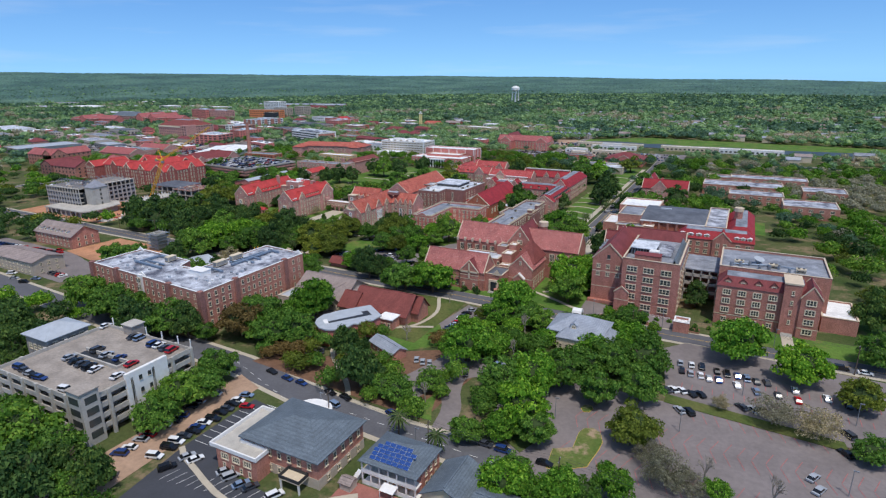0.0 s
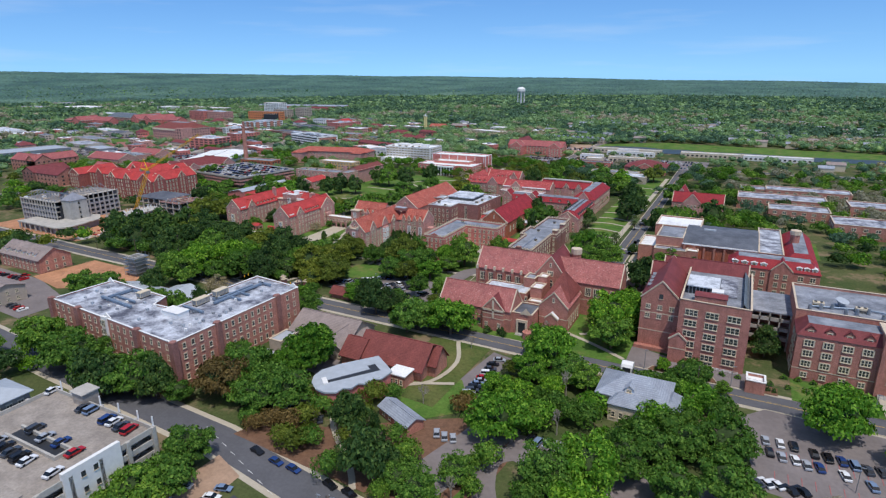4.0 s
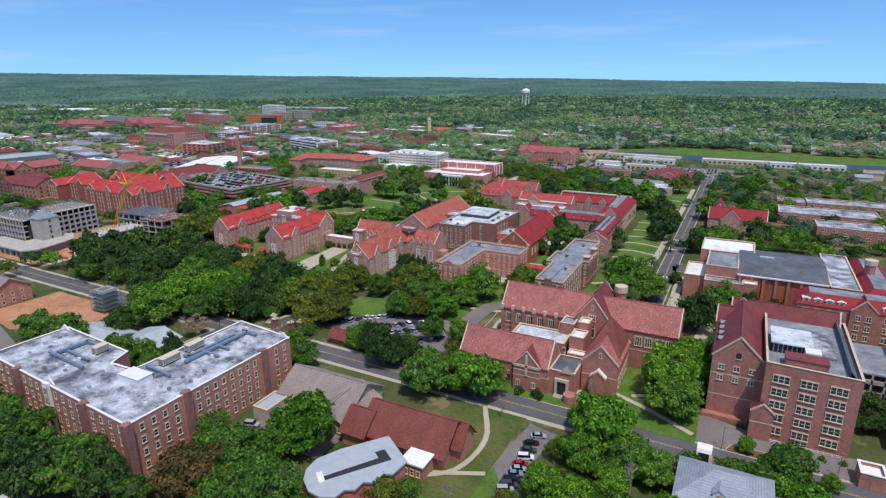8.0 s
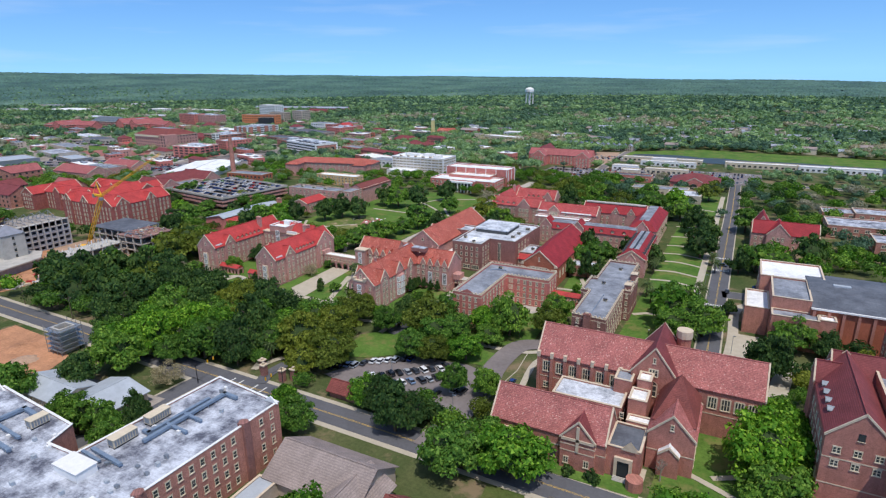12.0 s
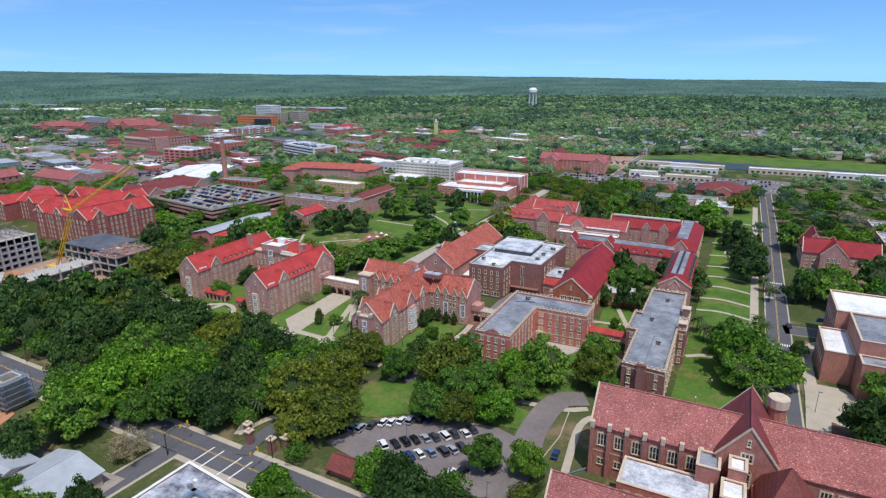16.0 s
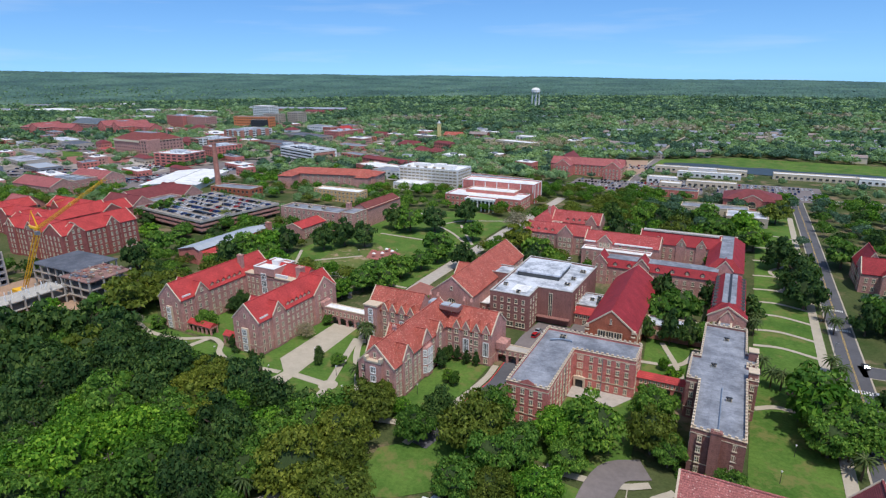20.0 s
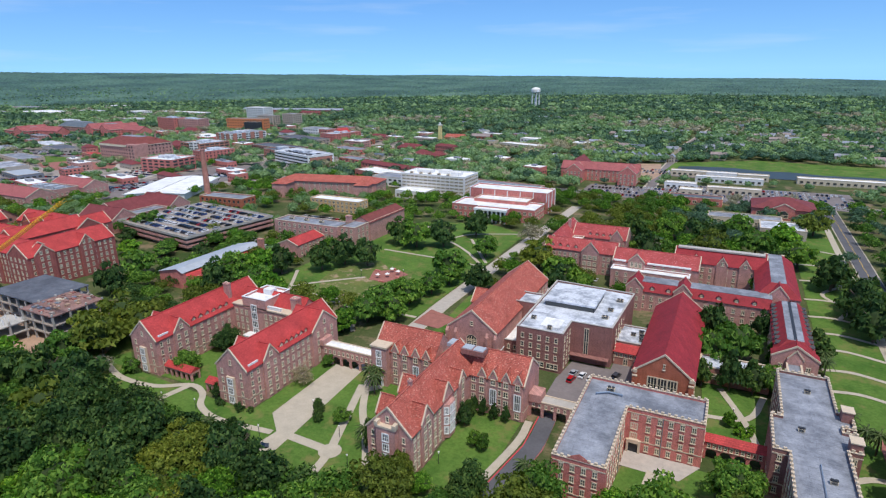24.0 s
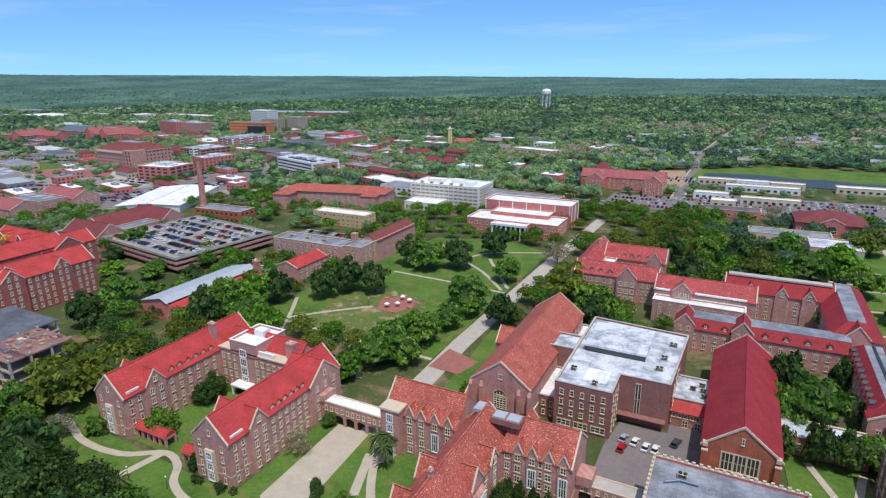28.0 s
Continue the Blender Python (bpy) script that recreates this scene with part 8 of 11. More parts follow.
t = corner_block("campus_hall", "broad brick hall with several red gabled roofs", -1098, 823, 74, 60, 15, BRICK_ROSE, TILE_FAR, 4, 7, "hip")
for u in (-1158, -1112):
    gable_block(t, u - 11, u + 11, 821, 880, 16, 23, "y", BRICK_ROSE, TILE_FAR, coping=False)
gable_block(t, -1098, -1046, 846, 868, 14, 20, "x", BRICK_ROSE, TILE_FAR, coping=False)
turned(t, -1098, 823, -6)
t = corner_block("campus_hall", "orange-red brick block with open balconies and white flat roof", -696, 620, 46, 34, 14, BRICK_ROSE, ROOF_CLEAN, 4, trim=WHITE, bay=8, w=5.4, wh=1.9)
turned(t, -696, 620, 4)
t = corner_block("campus_hall", "rose brick block with square windows and white rooftop plant", -718, 684, 28, 40, 14, BRICK_ROSE, ROOF_WHITE, 4)
turned(t, -718, 684, -14)
t = corner_block("campus_hall", "brick block with white window bands", -788, 738, 46, 46, 14, BRICK_RED, ROOF_WHITE, 4, bay=7, w=5.6)
turned(t, -788, 738, -10)
t = corner_block("laboratory_block", "white laboratory block with brick panels between glass bays", -822, 826, 40, 62, 17, WHITE, ROOF_GREY, 5, bay=6, w=5.0, wh=2.0)
for k in range(4):
    part("brick_panel", Shape().box(-822, -821.2, 830 + 15 * k, 836.5 + 15 * k, 0, 18.4), BRICK_RED, t)
for k in range(3):
    part("brick_panel", Shape().box(-860 + 14 * k, -853.5 + 14 * k, 825.2, 826, 0, 18.4), BRICK_RED, t)
turned(t, -822, 826, -12)
t = corner_block("office_block", "white-banded office block with dark panels on its roof", -575, 700, 76, 34, 14, WHITE, ROOF_WHITE, 4, bay=9.5, w=9.3, wh=1.5, trim=WHITE)
part("brick_end", Shape().box(-575, -574.4, 703, 731, 0, 12.6), BRICK_RED, t)
for k in range(3):
    windows(t, "E", -574.4, 705 + 9 * k, 711 + 9 * k, 1, [1.2, 6.4], 5.0, 3.6, "dark")
for k in range(12):
    part("roof_panel", Shape().box(-640 + 9.6 * (k % 6), -635 + 9.6 * (k % 6), 708 + 11 * (k // 6), 713 + 11 * (k // 6), 14, 14.9), METAL_DARK, t)
turned(t, -575, 700, -20)
t = corner_block("office_wing", "low brick wing with dark flat roof beside the banded block", -652, 742, 44, 30, 11, BRICK_RED, ROOF_DARK, 3)
turned(t, -652, 742, -20)
t = corner_block("campus_tower", "stepped brick tower with flat roofs", -1108, 962, 56, 30, 23, BRICK_ROSE, ROOF_GREY, 6)
turned(t, -1108, 962, -8)
t = corner_block("campus_tower", "plain brick slab tower with flat white roof", -1052, 968, 62, 26, 22, BRICK_DORM, ROOF_WHITE, 6)
turned(t, -1052, 968, -2)
t = corner_block("campus_hall", "orange-brown brick block with a small red gable on top", -692, 908, 34, 54, 14, BRICK_ROSE, ROOF_WHITE, 4)
gable_block(t, -722, -704, 930, 952, 15, 20, "y", BRICK_ROSE, TILE_RED, coping=False)
turned(t, -692, 908, -10)
# row of new townhouses by the field
for k in range(15):
    x, y = -322 + 7.6 * k, 922 - 0.6 * k
    t = thing("townhouse", x, y, "narrow pale townhouse with grey gable roof in a row", "house", "townhouses beside the field")
    gable_block(t, x - 3.3, x + 3.3, y - 5, y + 5, 6.4, 9.0, "y", (WHITE, BEIGE, TAN)[k % 3], (SHINGLE_PALE, SHINGLE_GREY)[k % 2], coping=False)
    far_windows(t, x - 3.3, x + 3.3, y - 5, y + 5, 2, 0, [1.0, 4.0], 1.4, 1.6)


def town_fill():
    """The small buildings of the town, too far to pick apart: walls, window strips, flat roofs with parapets."""
    rng, s, n = random.Random(21), Shape(), 0
    mats = [BRICK_ROSE, BRICK_DORM, WHITE, TAN, ROOF_CLEAN, ROOF_GREY, TILE_MAROON, TILE_CRIMSON, GLASS]
    spots = [(rng.uniform(-1180, -560), rng.uniform(560, 1090)) for k in range(120)] + [(rng.uniform(-560, -330), rng.uniform(760, 1120)) for k in range(30)] + [(rng.uniform(-1000, -600), rng.uniform(420, 600)) for k in range(24)]
    for x, y in spots:
        lx, ly, h = rng.uniform(14, 40), rng.uniform(10, 22), rng.uniform(4.5, 11)
        r = 0.5 * max(lx, ly) + 3
        if any(a - r < x < b + r and c - r < y < d + r for a, b, c, d in FOOT):
            continue
        FOOT.append((x - lx / 2, x + lx / 2, y - ly / 2, y + ly / 2))
        c, d = math.cos(radians(-12)), math.sin(radians(-12))
        P = lambda u, v: (x + u * c - v * d, y + u * d + v * c)
        w, rf = rng.choice((0, 0, 1, 2, 3)), rng.choice((4, 4, 4, 5, 5, 6))
        u, v = lx / 2, ly / 2
        s.prism([P(-u, -v), P(u, -v), P(u, v), P(-u, v)], 0, h, w)
        if rf > 5:
            q = [P(-u - 0.5, -v - 0.5), P(u + 0.5, -v - 0.5), P(u + 0.5, v + 0.5), P(-u - 0.5, v + 0.5), P(-u + v * 0.6, 0), P(u - v * 0.6, 0)]
            for f in ((0, 1, 5, 4), (2, 3, 4, 5), (1, 2, 5), (3, 0, 4)):
                s.poly([(*q[k], h + (0.05 if k < 4 else v * 0.5)) for k in f], rf)
        else:
            s.prism([P(-u + 0.5, -v + 0.5), P(u - 0.5, -v + 0.5), P(u - 0.5, v - 0.5), P(-u + 0.5, v - 0.5)], h, h + 0.1, rf)
            s.prism([P(-u * 0.3, -v * 0.3), P(u * 0.2, -v * 0.3), P(u * 0.2, v * 0.3), P(-u * 0.3, v * 0.3)], h + 0.1, h + 1.8, 5)
        for z in range(int(h // 3.4)):
            for k in range(int(lx // 4)):
                a = -u + 2 + 4 * k
                s.prism([P(a - 1, -v - 0.08), P(a + 1, -v - 0.08), P(a + 1, -v), P(a - 1, -v)], 1 + 3.4 * z, 2.6 + 3.4 * z, 8)
            for k in range(int(ly // 4)):
                a = -v + 2 + 4 * k
                s.prism([P(u, a - 1), P(u + 0.08, a - 1), P(u + 0.08, a + 1), P(u, a + 1)], 1 + 3.4 * z, 2.6 + 3.4 * z, 8)
    tagged(new("town_buildings", s.mesh("town_buildings", mats)), "small brick and white buildings of the distant town", "buildings", kind="stuff")


town_fill()

# ---- streets, car parks, paths, lawns ----
ROADS = []


def road(name, line, width, label, mat=None, centre=True, walk_w=1.8):
    ROADS.append((line, width))
    band("pavement", line, width + 2 * walk_w, PAVING, "pale concrete pavement along the street")
    band(name, line, width, mat or ASPHALT, label, z=0.09)
    if centre:
        s = Shape()
        for side in (-0.18, 0.18):
            for a, b in zip(line, line[1:]):
                p, q = Vector(a), Vector(b)
                n = Vector((-(q - p).y, (q - p).x)).normalized() * side
                w = n.normalized() * 0.06
                s.poly([(*(p + n - w), 0.1), (*(q + n - w), 0.1), (*(q + n + w), 0.1), (*(p + n + w), 0.1)][::(1 if side > 0 else 1)])
        ob = new("road_marking", s.mesh("road_marking", MARK_YELLOW))
        tagged(ob, "worn yellow centre line on the street", "road marking", kind="structure")


def kerb(line, h=0.16, w=0.28, mat=None):
    s = Shape()
    for a, b in zip(line, line[1:]):
        p, q = Vector(a), Vector(b)
        n = Vector((-(q - p).y, (q - p).x)).normalized() * w / 2
        s.prism([tuple(p - n), tuple(q - n), tuple(q + n), tuple(p + n)], 0.0, h)
    tagged(new("kerb", s.mesh("kerb", mat or PAVING)), "concrete kerb", "kerb", kind="structure")


ROAD_S = [(-420, 150), (-240, 138), (-153, 133.5), (-126, 129.2), (-102, 125.4), (-78, 123.4), (-40, 124.5), (60, 126)]
ROAD_M = [(-520, 236), (-381, 232.5), (-257, 230.8), (-190, 229.8), (-111, 228.6), (-33, 227.0), (54, 227.2), (260, 228)]
ROAD_N = [(-82, 229), (-82.2, 300), (-82, 402), (-81.4, 583), (-82, 700), (-82, 775)]
road("road", ROAD_S, 10.5, "grey asphalt street with parked cars", centre=False)
road("road", ROAD_M, 9.6, "two-lane asphalt street with yellow centre line")
road("road", ROAD_N, 8.4, "straight asphalt avenue between lawns", walk_w=0.6)
road("road", [(-80, 396), (-60, 398)], 9, "side street to the gymnasium", centre=False, walk_w=0.4)
road("road", [(-240, 226), (-246, 138)], 7, "narrow asphalt side street", centre=False, walk_w=1)
road("road", [(-262, 340), (-264, 414), (-262, 520), (-258, 640)], 7.0, "pale campus street between lawns", PAVER, centre=False, walk_w=0.5)
road("road", [(-420, 700), (-300, 700), (-60, 715), (160, 730)], 9, "wide town street", centre=False)
road("road", [(-217, 715), (-217, 825), (-215, 929), (-215, 1069), (-180, 1500)], 8, "wide pale street into the suburb", ASPHALT_LOT, centre=False)
road("road", [(-590, 780), (-591, 878), (-600, 938), (-598, 1003), (-560, 1100)], 14, "wide pale town street", PAVER, centre=False)
road("road", [(200, 930), (220, 1300), (240, 1800)], 8, "straight street into the wooded suburb", centre=False, walk_w=0.5)
road("road", [(150, 640), (180, 900), (260, 1500)], 8, "straight suburban street", centre=False, walk_w=0.5)
road("road", [(-600, 640), (-430, 660), (-300, 720)], 9, "campus ring street", centre=False)
road("road", [(-430, 1000), (-520, 800), (-560, 640)], 8, "campus street", centre=False)
road("road", [(-620, 240), (-600, 420), (-640, 640)], 8, "campus street", centre=False)
s = Shape()
for k in range(26):
    x = -160 + 5.2 * k
    y = 133.5 - 0.35 * (x + 153) if x < -102 else 125.4 - 0.05 * (x + 102)
    s.poly([(x, y - 0.07, 0.1), (x + 2.4, y - 0.07 - 0.6 * (x < -102), 0.1), (x + 2.4, y + 0.07 - 0.6 * (x < -102), 0.1), (x, y + 0.07, 0.1)])
tagged(new("road_marking", s.mesh("road_marking", MARK_WHITE)), "dashed white lane line", "road marking", kind="structure")


def crosswalk(x, y, lx, ly, n, along="x"):
    s = Shape()
    for k in range(n):
        if along == "x":
            xx = x + lx * k / n
            s.box(xx, xx + lx / n * 0.5, y, y + ly, 0.085, 0.1)
        else:
            yy = y + ly * k / n
            s.box(x, x + lx, yy, yy + ly / n * 0.5, 0.085, 0.1)
    tagged(new("crosswalk", s.mesh("crosswalk", MARK_WHITE)), "white striped pedestrian crossing", "crosswalk", kind="structure")


crosswalk(-124, 114.5, 7, 3, 9, "x")
for yy in (378, 432, 455):
    crosswalk(-86, yy, 8, 2.4, 10)
for x in (-230.2, -226.4, -219.6, -215.6):
    tagged(new("crosswalk", Shape().poly([(x, 224.2, 0.1), (x + 0.45, 224.2, 0.1), (x + 1.0, 232.6, 0.1), (x + 0.55, 232.6, 0.1)]).mesh("crosswalk", MARK_WHITE)), "thin white line of a pedestrian crossing", "crosswalk", kind="structure")

# car parks
sheet("leaf_litter", [(-150, 137), (-106, 134), (-76, 132), (-72, 168), (-84, 180), (-98, 172), (-128, 152), (-146, 150)], MULCH, "brown leaf litter under thin trees")
sheet("pavement", [(-1130, 620), (-900, 520), (-640, 500), (-560, 640), (-540, 800), (-580, 1060), (-1000, 1080), (-1150, 900)], CONCRETE_OLD, "worn paved ground between town buildings")
sheet("car_park", [(-203, 249), (-196, 262), (-181, 275), (-160, 278), (-146, 274), (-146, 246), (-172, 243)], ASPHALT_LOT, "worn asphalt car park among trees")
sheet("car_park", [(-17, 214), (-10, 222), (60, 219), (100, 216), (100, 172), (36, 173), (-12, 179)], ASPHALT_LOT, "worn asphalt car park with faded lines")
sheet("car_park", [(-60, 176), (-12, 175), (36, 170), (110, 166), (110, 60), (-4, 60), (-46, 130), (-58, 140)], ASPHALT_LOT, "large worn asphalt car park with red stall lines")
sheet("car_park", [(-130, 118), (-114, 116), (-114, 88), (-86, 86), (-60, 70), (-126, 62), (-130, 90)], ASPHALT_NEW, "fresh dark asphalt car park with white lines")
sheet("car_park", [(-146, 128), (-134, 124), (-132, 62), (-148, 56)], DIRT, "bare clay lot with parked cars")
sheet("car_park", [(-200, 30), (-150, 30), (-150, 72), (-200, 72)], ASPHALT_LOT, "shaded asphalt car park")
sheet("car_park", [(-420, 162), (-300, 156), (-300, 178), (-344, 190), (-420, 192)], ASPHALT_LOT, "asphalt car park near an office block")
sheet("car_park", [(-96, 146), (-84, 140), (-74, 176), (-86, 182)], ASPHALT_LOT, "small shaded car park")
sheet("car_park", [(-106, 176), (-98, 174), (-92, 218), (-101, 220)], ASPHALT_LOT, "narrow car park with a row of cars")
sheet("car_park", [(-150, 150), (-138, 146), (-132, 156), (-144, 164), (-152, 160)], ASPHALT_LOT, "small car park beside the chapel")
sheet("car_park", [(-178, 182), (-150, 176), (-148, 188), (-176, 194)], ASPHALT_LOT, "small car park beside a dormitory")
sheet("car_park", [(-76, 164), (-75, 174.5), (-57, 178.5), (-52, 165), (-64, 160.5)], ASPHALT_LOT, "small asphalt car park among trees")
band("drive", [(-68.5, 130.5), (-70.6, 141), (-75.4, 151), (-77, 161), (-70, 168)], 6.2, ASPHALT_LOT, "narrow asphalt drive under trees")
sheet("lawn", [(-86, 132.6), (-80, 142), (-79, 148), (-75.4, 137), (-73, 132.6)], GRASS, "small lawn beside a drive")
sheet("lawn", [(-119, 177), (-104, 168.6), (-95, 177), (-99, 190), (-103, 196), (-112, 188)], GRASS, "green lawn behind the chapel")
sheet("car_park", [(-198, 371), (-182, 371), (-171, 368), (-171, 391), (-182, 391), (-182, 386), (-196, 386)], ASPHALT_LOT, "service yard between brick halls")
sheet("car_park", [(-198, 352), (-172, 356), (-172, 371), (-198, 372)], ASPHALT_LOT, "paved service yard")
sheet("car_park", [(-440, 500), (-400, 500), (-400, 530), (-440, 530)], ASPHALT_LOT, "asphalt car park with parked cars")
sheet("car_park", [(-270, 690), (-180, 690), (-180, 745), (-270, 740)], ASPHALT_LOT, "large car park beyond the campus")
sheet("car_park", [(-205, 700), (-60, 705), (-60, 775), (-205, 770)], ASPHALT_LOT, "large car park near the lake")
sheet("car_park", [(-280, 820), (-150, 810), (-150, 850), (-280, 860)], ASPHALT_LOT, "car park beside a field")
sheet("car_park", [(-700, 520), (-640, 500), (-600, 640), (-680, 650)], ASPHALT_LOT, "car park beside a white canopy")
sheet("yard", [(-353, 191), (-323, 186), (-294, 203), (-300, 216), (-320, 222), (-350, 223)], DIRT_ORANGE, "orange clay building site")
sheet("yard", [(-500, 242), (-400, 242), (-392, 300), (-386, 344), (-452, 344), (-452, 312), (-500, 312)], DIRT_ORANGE, "churned clay of the building site")
sheet("yard", [(-456, 296), (-384, 296), (-384, 344), (-456, 344)], DIRT, "bare ground below the unfinished deck")
sheet("yard", [(-330, 790), (-220, 785), (-215, 830), (-330, 835)], DIRT, "bare field beside a brick building")
sheet("yard", [(-290, 184), (-240, 188), (-240, 212), (-290, 208)], CONCRETE_OLD, "paved service yard")
sheet("plaza", [(-80, 92), (-58, 90), (-55, 106), (-59, 108), (-60, 100), (-80, 100)], PAVER_RED, "pinkish brick patio behind the house")
sheet("plaza", [(-58, 233), (-14, 233), (-14, 244), (-40, 245), (-56, 250)], ASPHALT_LOT, "grey paved forecourt of the laboratory")
sheet("lawn", [(-47, 232.6), (-24, 232.6), (-25.6, 236), (-45.6, 236)], MULCH, "planted bed before the laboratory", z=0.22)
kerb([(-47, 232.6), (-45.6, 236), (-25.6, 236), (-24, 232.6)], 0.3)
sheet("lawn", [(-14, 232.6), (-6, 232.6), (-6, 238), (-13, 238)], MULCH, "planted bed before the laboratory", z=0.22)
sheet("lawn", [(60, 232), (-2, 232), (-2, 247), (60, 247)], GRASS, "mown lawn in front of a hall")
sheet("lawn", [(34, 232), (130, 232), (130, 290), (50, 290), (50, 250)], GRASS, "mown lawn beside a hall")
sheet("lawn", [(-90, 232), (-55, 232), (-55, 290), (-88, 290)], GRASS, "lawn with crossing paths")
sheet("lawn", [(-135, 233.6), (-92, 233.6), (-92, 240), (-135, 238)], GRASS, "narrow lawn before the library")
sheet("lawn", [(-124, 178), (-104, 176), (-103, 222), (-128, 222)], GRASS_DRY, "lawn beside the church")
sheet("lawn", [(-114, 386), (-89, 386), (-88, 640), (-112, 640)], GRASS, "long lawn beside the avenue")
sheet("lawn", [(-116, 290), (-90, 292), (-89, 386), (-114, 386)], GRASS, "shaded lawn beside the castellated hall")
sheet("lawn", [(-208, 262), (-210, 282), (-196, 296), (-150, 290), (-146, 280), (-182, 278), (-196, 266)], GRASS, "grass slope above the car park")
sheet("lawn", [(-232, 292), (-200, 300), (-200, 340), (-217, 341), (-217, 304)], GRASS, "mown lawn in front of a dormitory")
sheet("lawn", [(-368, 300), (-300, 292), (-262, 290), (-250, 286), (-228, 290), (-228, 346), (-254, 346), (-280, 346), (-280, 310), (-296, 309), (-340, 311), (-368, 330)], GRASS, "broad lawn around the dormitories")
sheet("lawn", [(-326, 312), (-294, 312), (-294, 347), (-326, 347)], GRASS, "courtyard lawn between dormitory wings")
sheet("lawn", [(-172, 296), (-144, 300), (-146, 340), (-168, 340)], GRASS, "lawn in front of the L-shaped hall")
sheet("lawn", [(-149, 352), (-132, 352), (-132, 390), (-152, 390)], GRASS, "small court lawn with hedges")
sheet("lawn", [(-360, 398), (-268, 394), (-268, 545), (-300, 560), (-345, 548), (-362, 480)], GRASS, "large green quadrangle lawn")
sheet("lawn", [(-254, 372), (-241, 372), (-241, 440), (-258, 440)], GRASS, "strip of lawn beside the auditorium")
sheet("lawn", [(-60, 404), (20, 404), (20, 440), (-60, 440)], GRASS, "lawn behind the gymnasium")
sheet("lawn", [(-216, 845), (160, 818), (200, 930), (-39, 950), (-128, 960), (-211, 909)], GRASS, "grassy lake shore")
sheet("lawn", [(-960, 600), (-880, 610), (-900, 660), (-980, 650)], GRASS, "playing field far off")
sheet("lake", [(-206, 852), (-190, 840), (-124, 834), (-57, 832), (60, 828), (160, 844), (120, 872), (40, 868), (-20, 876), (-70, 872), (-98, 882), (-125, 878), (-150, 890), (-186, 888), (-204, 880)], WATER, "dark calm lake", z=0.5)
sheet("yard", [(-256, 884), (-224, 891), (-219, 838), (-240, 829)], DIRT, "bare pinkish field beside a brick building")
sheet("yard", [(-357, 893), (-337, 936), (-323, 880), (-340, 855)], DIRT_ORANGE, "bare clay ground")
sheet("court", [(-898, 594), (-908, 620), (-825, 650), (-790, 612), (-850, 577)], PAVER_RED, "red clay sports courts")
sheet("lawn", [(-610, 853), (-635, 904), (-619, 923), (-584, 881), (-572, 835)], GRASS_DRY, "oval town green")
sheet("car_park", [(-756, 567), (-752, 634), (-709, 629), (-691, 565)], PAVER, "pale car park full of white cars")
sheet("yard", [(-919, 601), (-900, 636), (-822, 642), (-836, 598)], PAVER_RED, "reddish sports courts")
sheet("car_park", [(-860, 480), (-742, 520), (-760, 566), (-870, 545)], ASPHALT_LOT, "car park between low halls")
sheet("yard", [(-1000, 560), (-930, 590), (-945, 625), (-1010, 600)], PAVER, "pale paved yard")
sheet("car_park", [(-1060, 640), (-930, 660), (-940, 700), (-1070, 690)], ASPHALT_LOT, "long car park beside courts")
sheet("yard", [(-822, 642), (-816, 666), (-750, 612), (-773, 602)], PAVER, "pale paved yard")
sheet("car_park", [(-980, 730), (-900, 724), (-896, 770), (-976, 776)], ASPHALT_LOT, "car park beside brick halls")
sheet("car_park", [(-700, 660), (-660, 640), (-610, 690), (-640, 710)], ASPHALT_LOT, "car park behind a white canopy")
sheet("lawn", [(-326, 404), (-336, 414), (-340, 430), (-338, 446), (-326, 458), (-312, 446), (-298, 446), (-292, 432), (-294, 416), (-304, 404), (-314, 400.6)], GRASS_WORN, "worn lawn with bare earth on the quadrangle")
sheet("lawn", [(-12, 180), (36, 175), (36.5, 170), (-12, 174.6)], GRASS_DRY, "grass strip between car parks")
sheet("lawn", [(-60, 140), (-44, 130), (-40, 142), (-46, 160), (-52, 162)], GRASS_DRY, "grass island in the car park")
sheet("plaza", [(-266.5, 391), (-254, 390), (-251, 402), (-266, 407)], PAVER_RED, "red brick paved plaza")

# paths
PA = "pale concrete path across the lawn"
# planted islands of the lower car park, with yellow kerbs
for line in ([(-31.5, 138.9), (-31.8, 146.6), (-30.9, 149.3), (-28.6, 150.6), (-26.3, 149.2), (-24.7, 144.8), (-25.0, 140.3), (-25.6, 136.4), (-26.1, 132.4), (-31.7, 128.3), (-35.6, 127.2), (-36.4, 135.9)], [(-34.6, 159.9), (-33.8, 161.9), (-32.2, 162.5), (-31.1, 160.7), (-31.7, 158.5), (-33.4, 157.9)]):
    sheet("lawn", line, GRASS_WORN, "grass island in the car park")
    kerb(line + line[:1], 0.15, 0.25, MARK_YELLOW)
sheet("drive", [(-266.5, 292), (-259, 297), (-262.5, 346), (-274, 346), (-273, 311), (-265, 304)], PAVING, "broad pale concrete drive")
band("path", [(-261, 304), (-244.6, 303.4)], 3.0, PAVING, PA)
band("path", [(-244.6, 303.4), (-257, 338)], 2.6, PAVING, PA)
band("path", [(-258, 344), (-249, 326.6), (-240, 314.6), (-232.4, 303.6), (-228.2, 296)], 2.4, PAVING, PA)
band("path", [(-250.6, 340), (-254, 335.6)], 3.0, PAVING, PA)
band("path", [(-244.6, 303.4), (-240, 284), (-228, 291), (-206, 297), (-200, 304)], 2.6, PAVING, PA)
band("path", [(-240, 284), (-236, 262), (-228, 240)], 2.6, PAVING, PA)
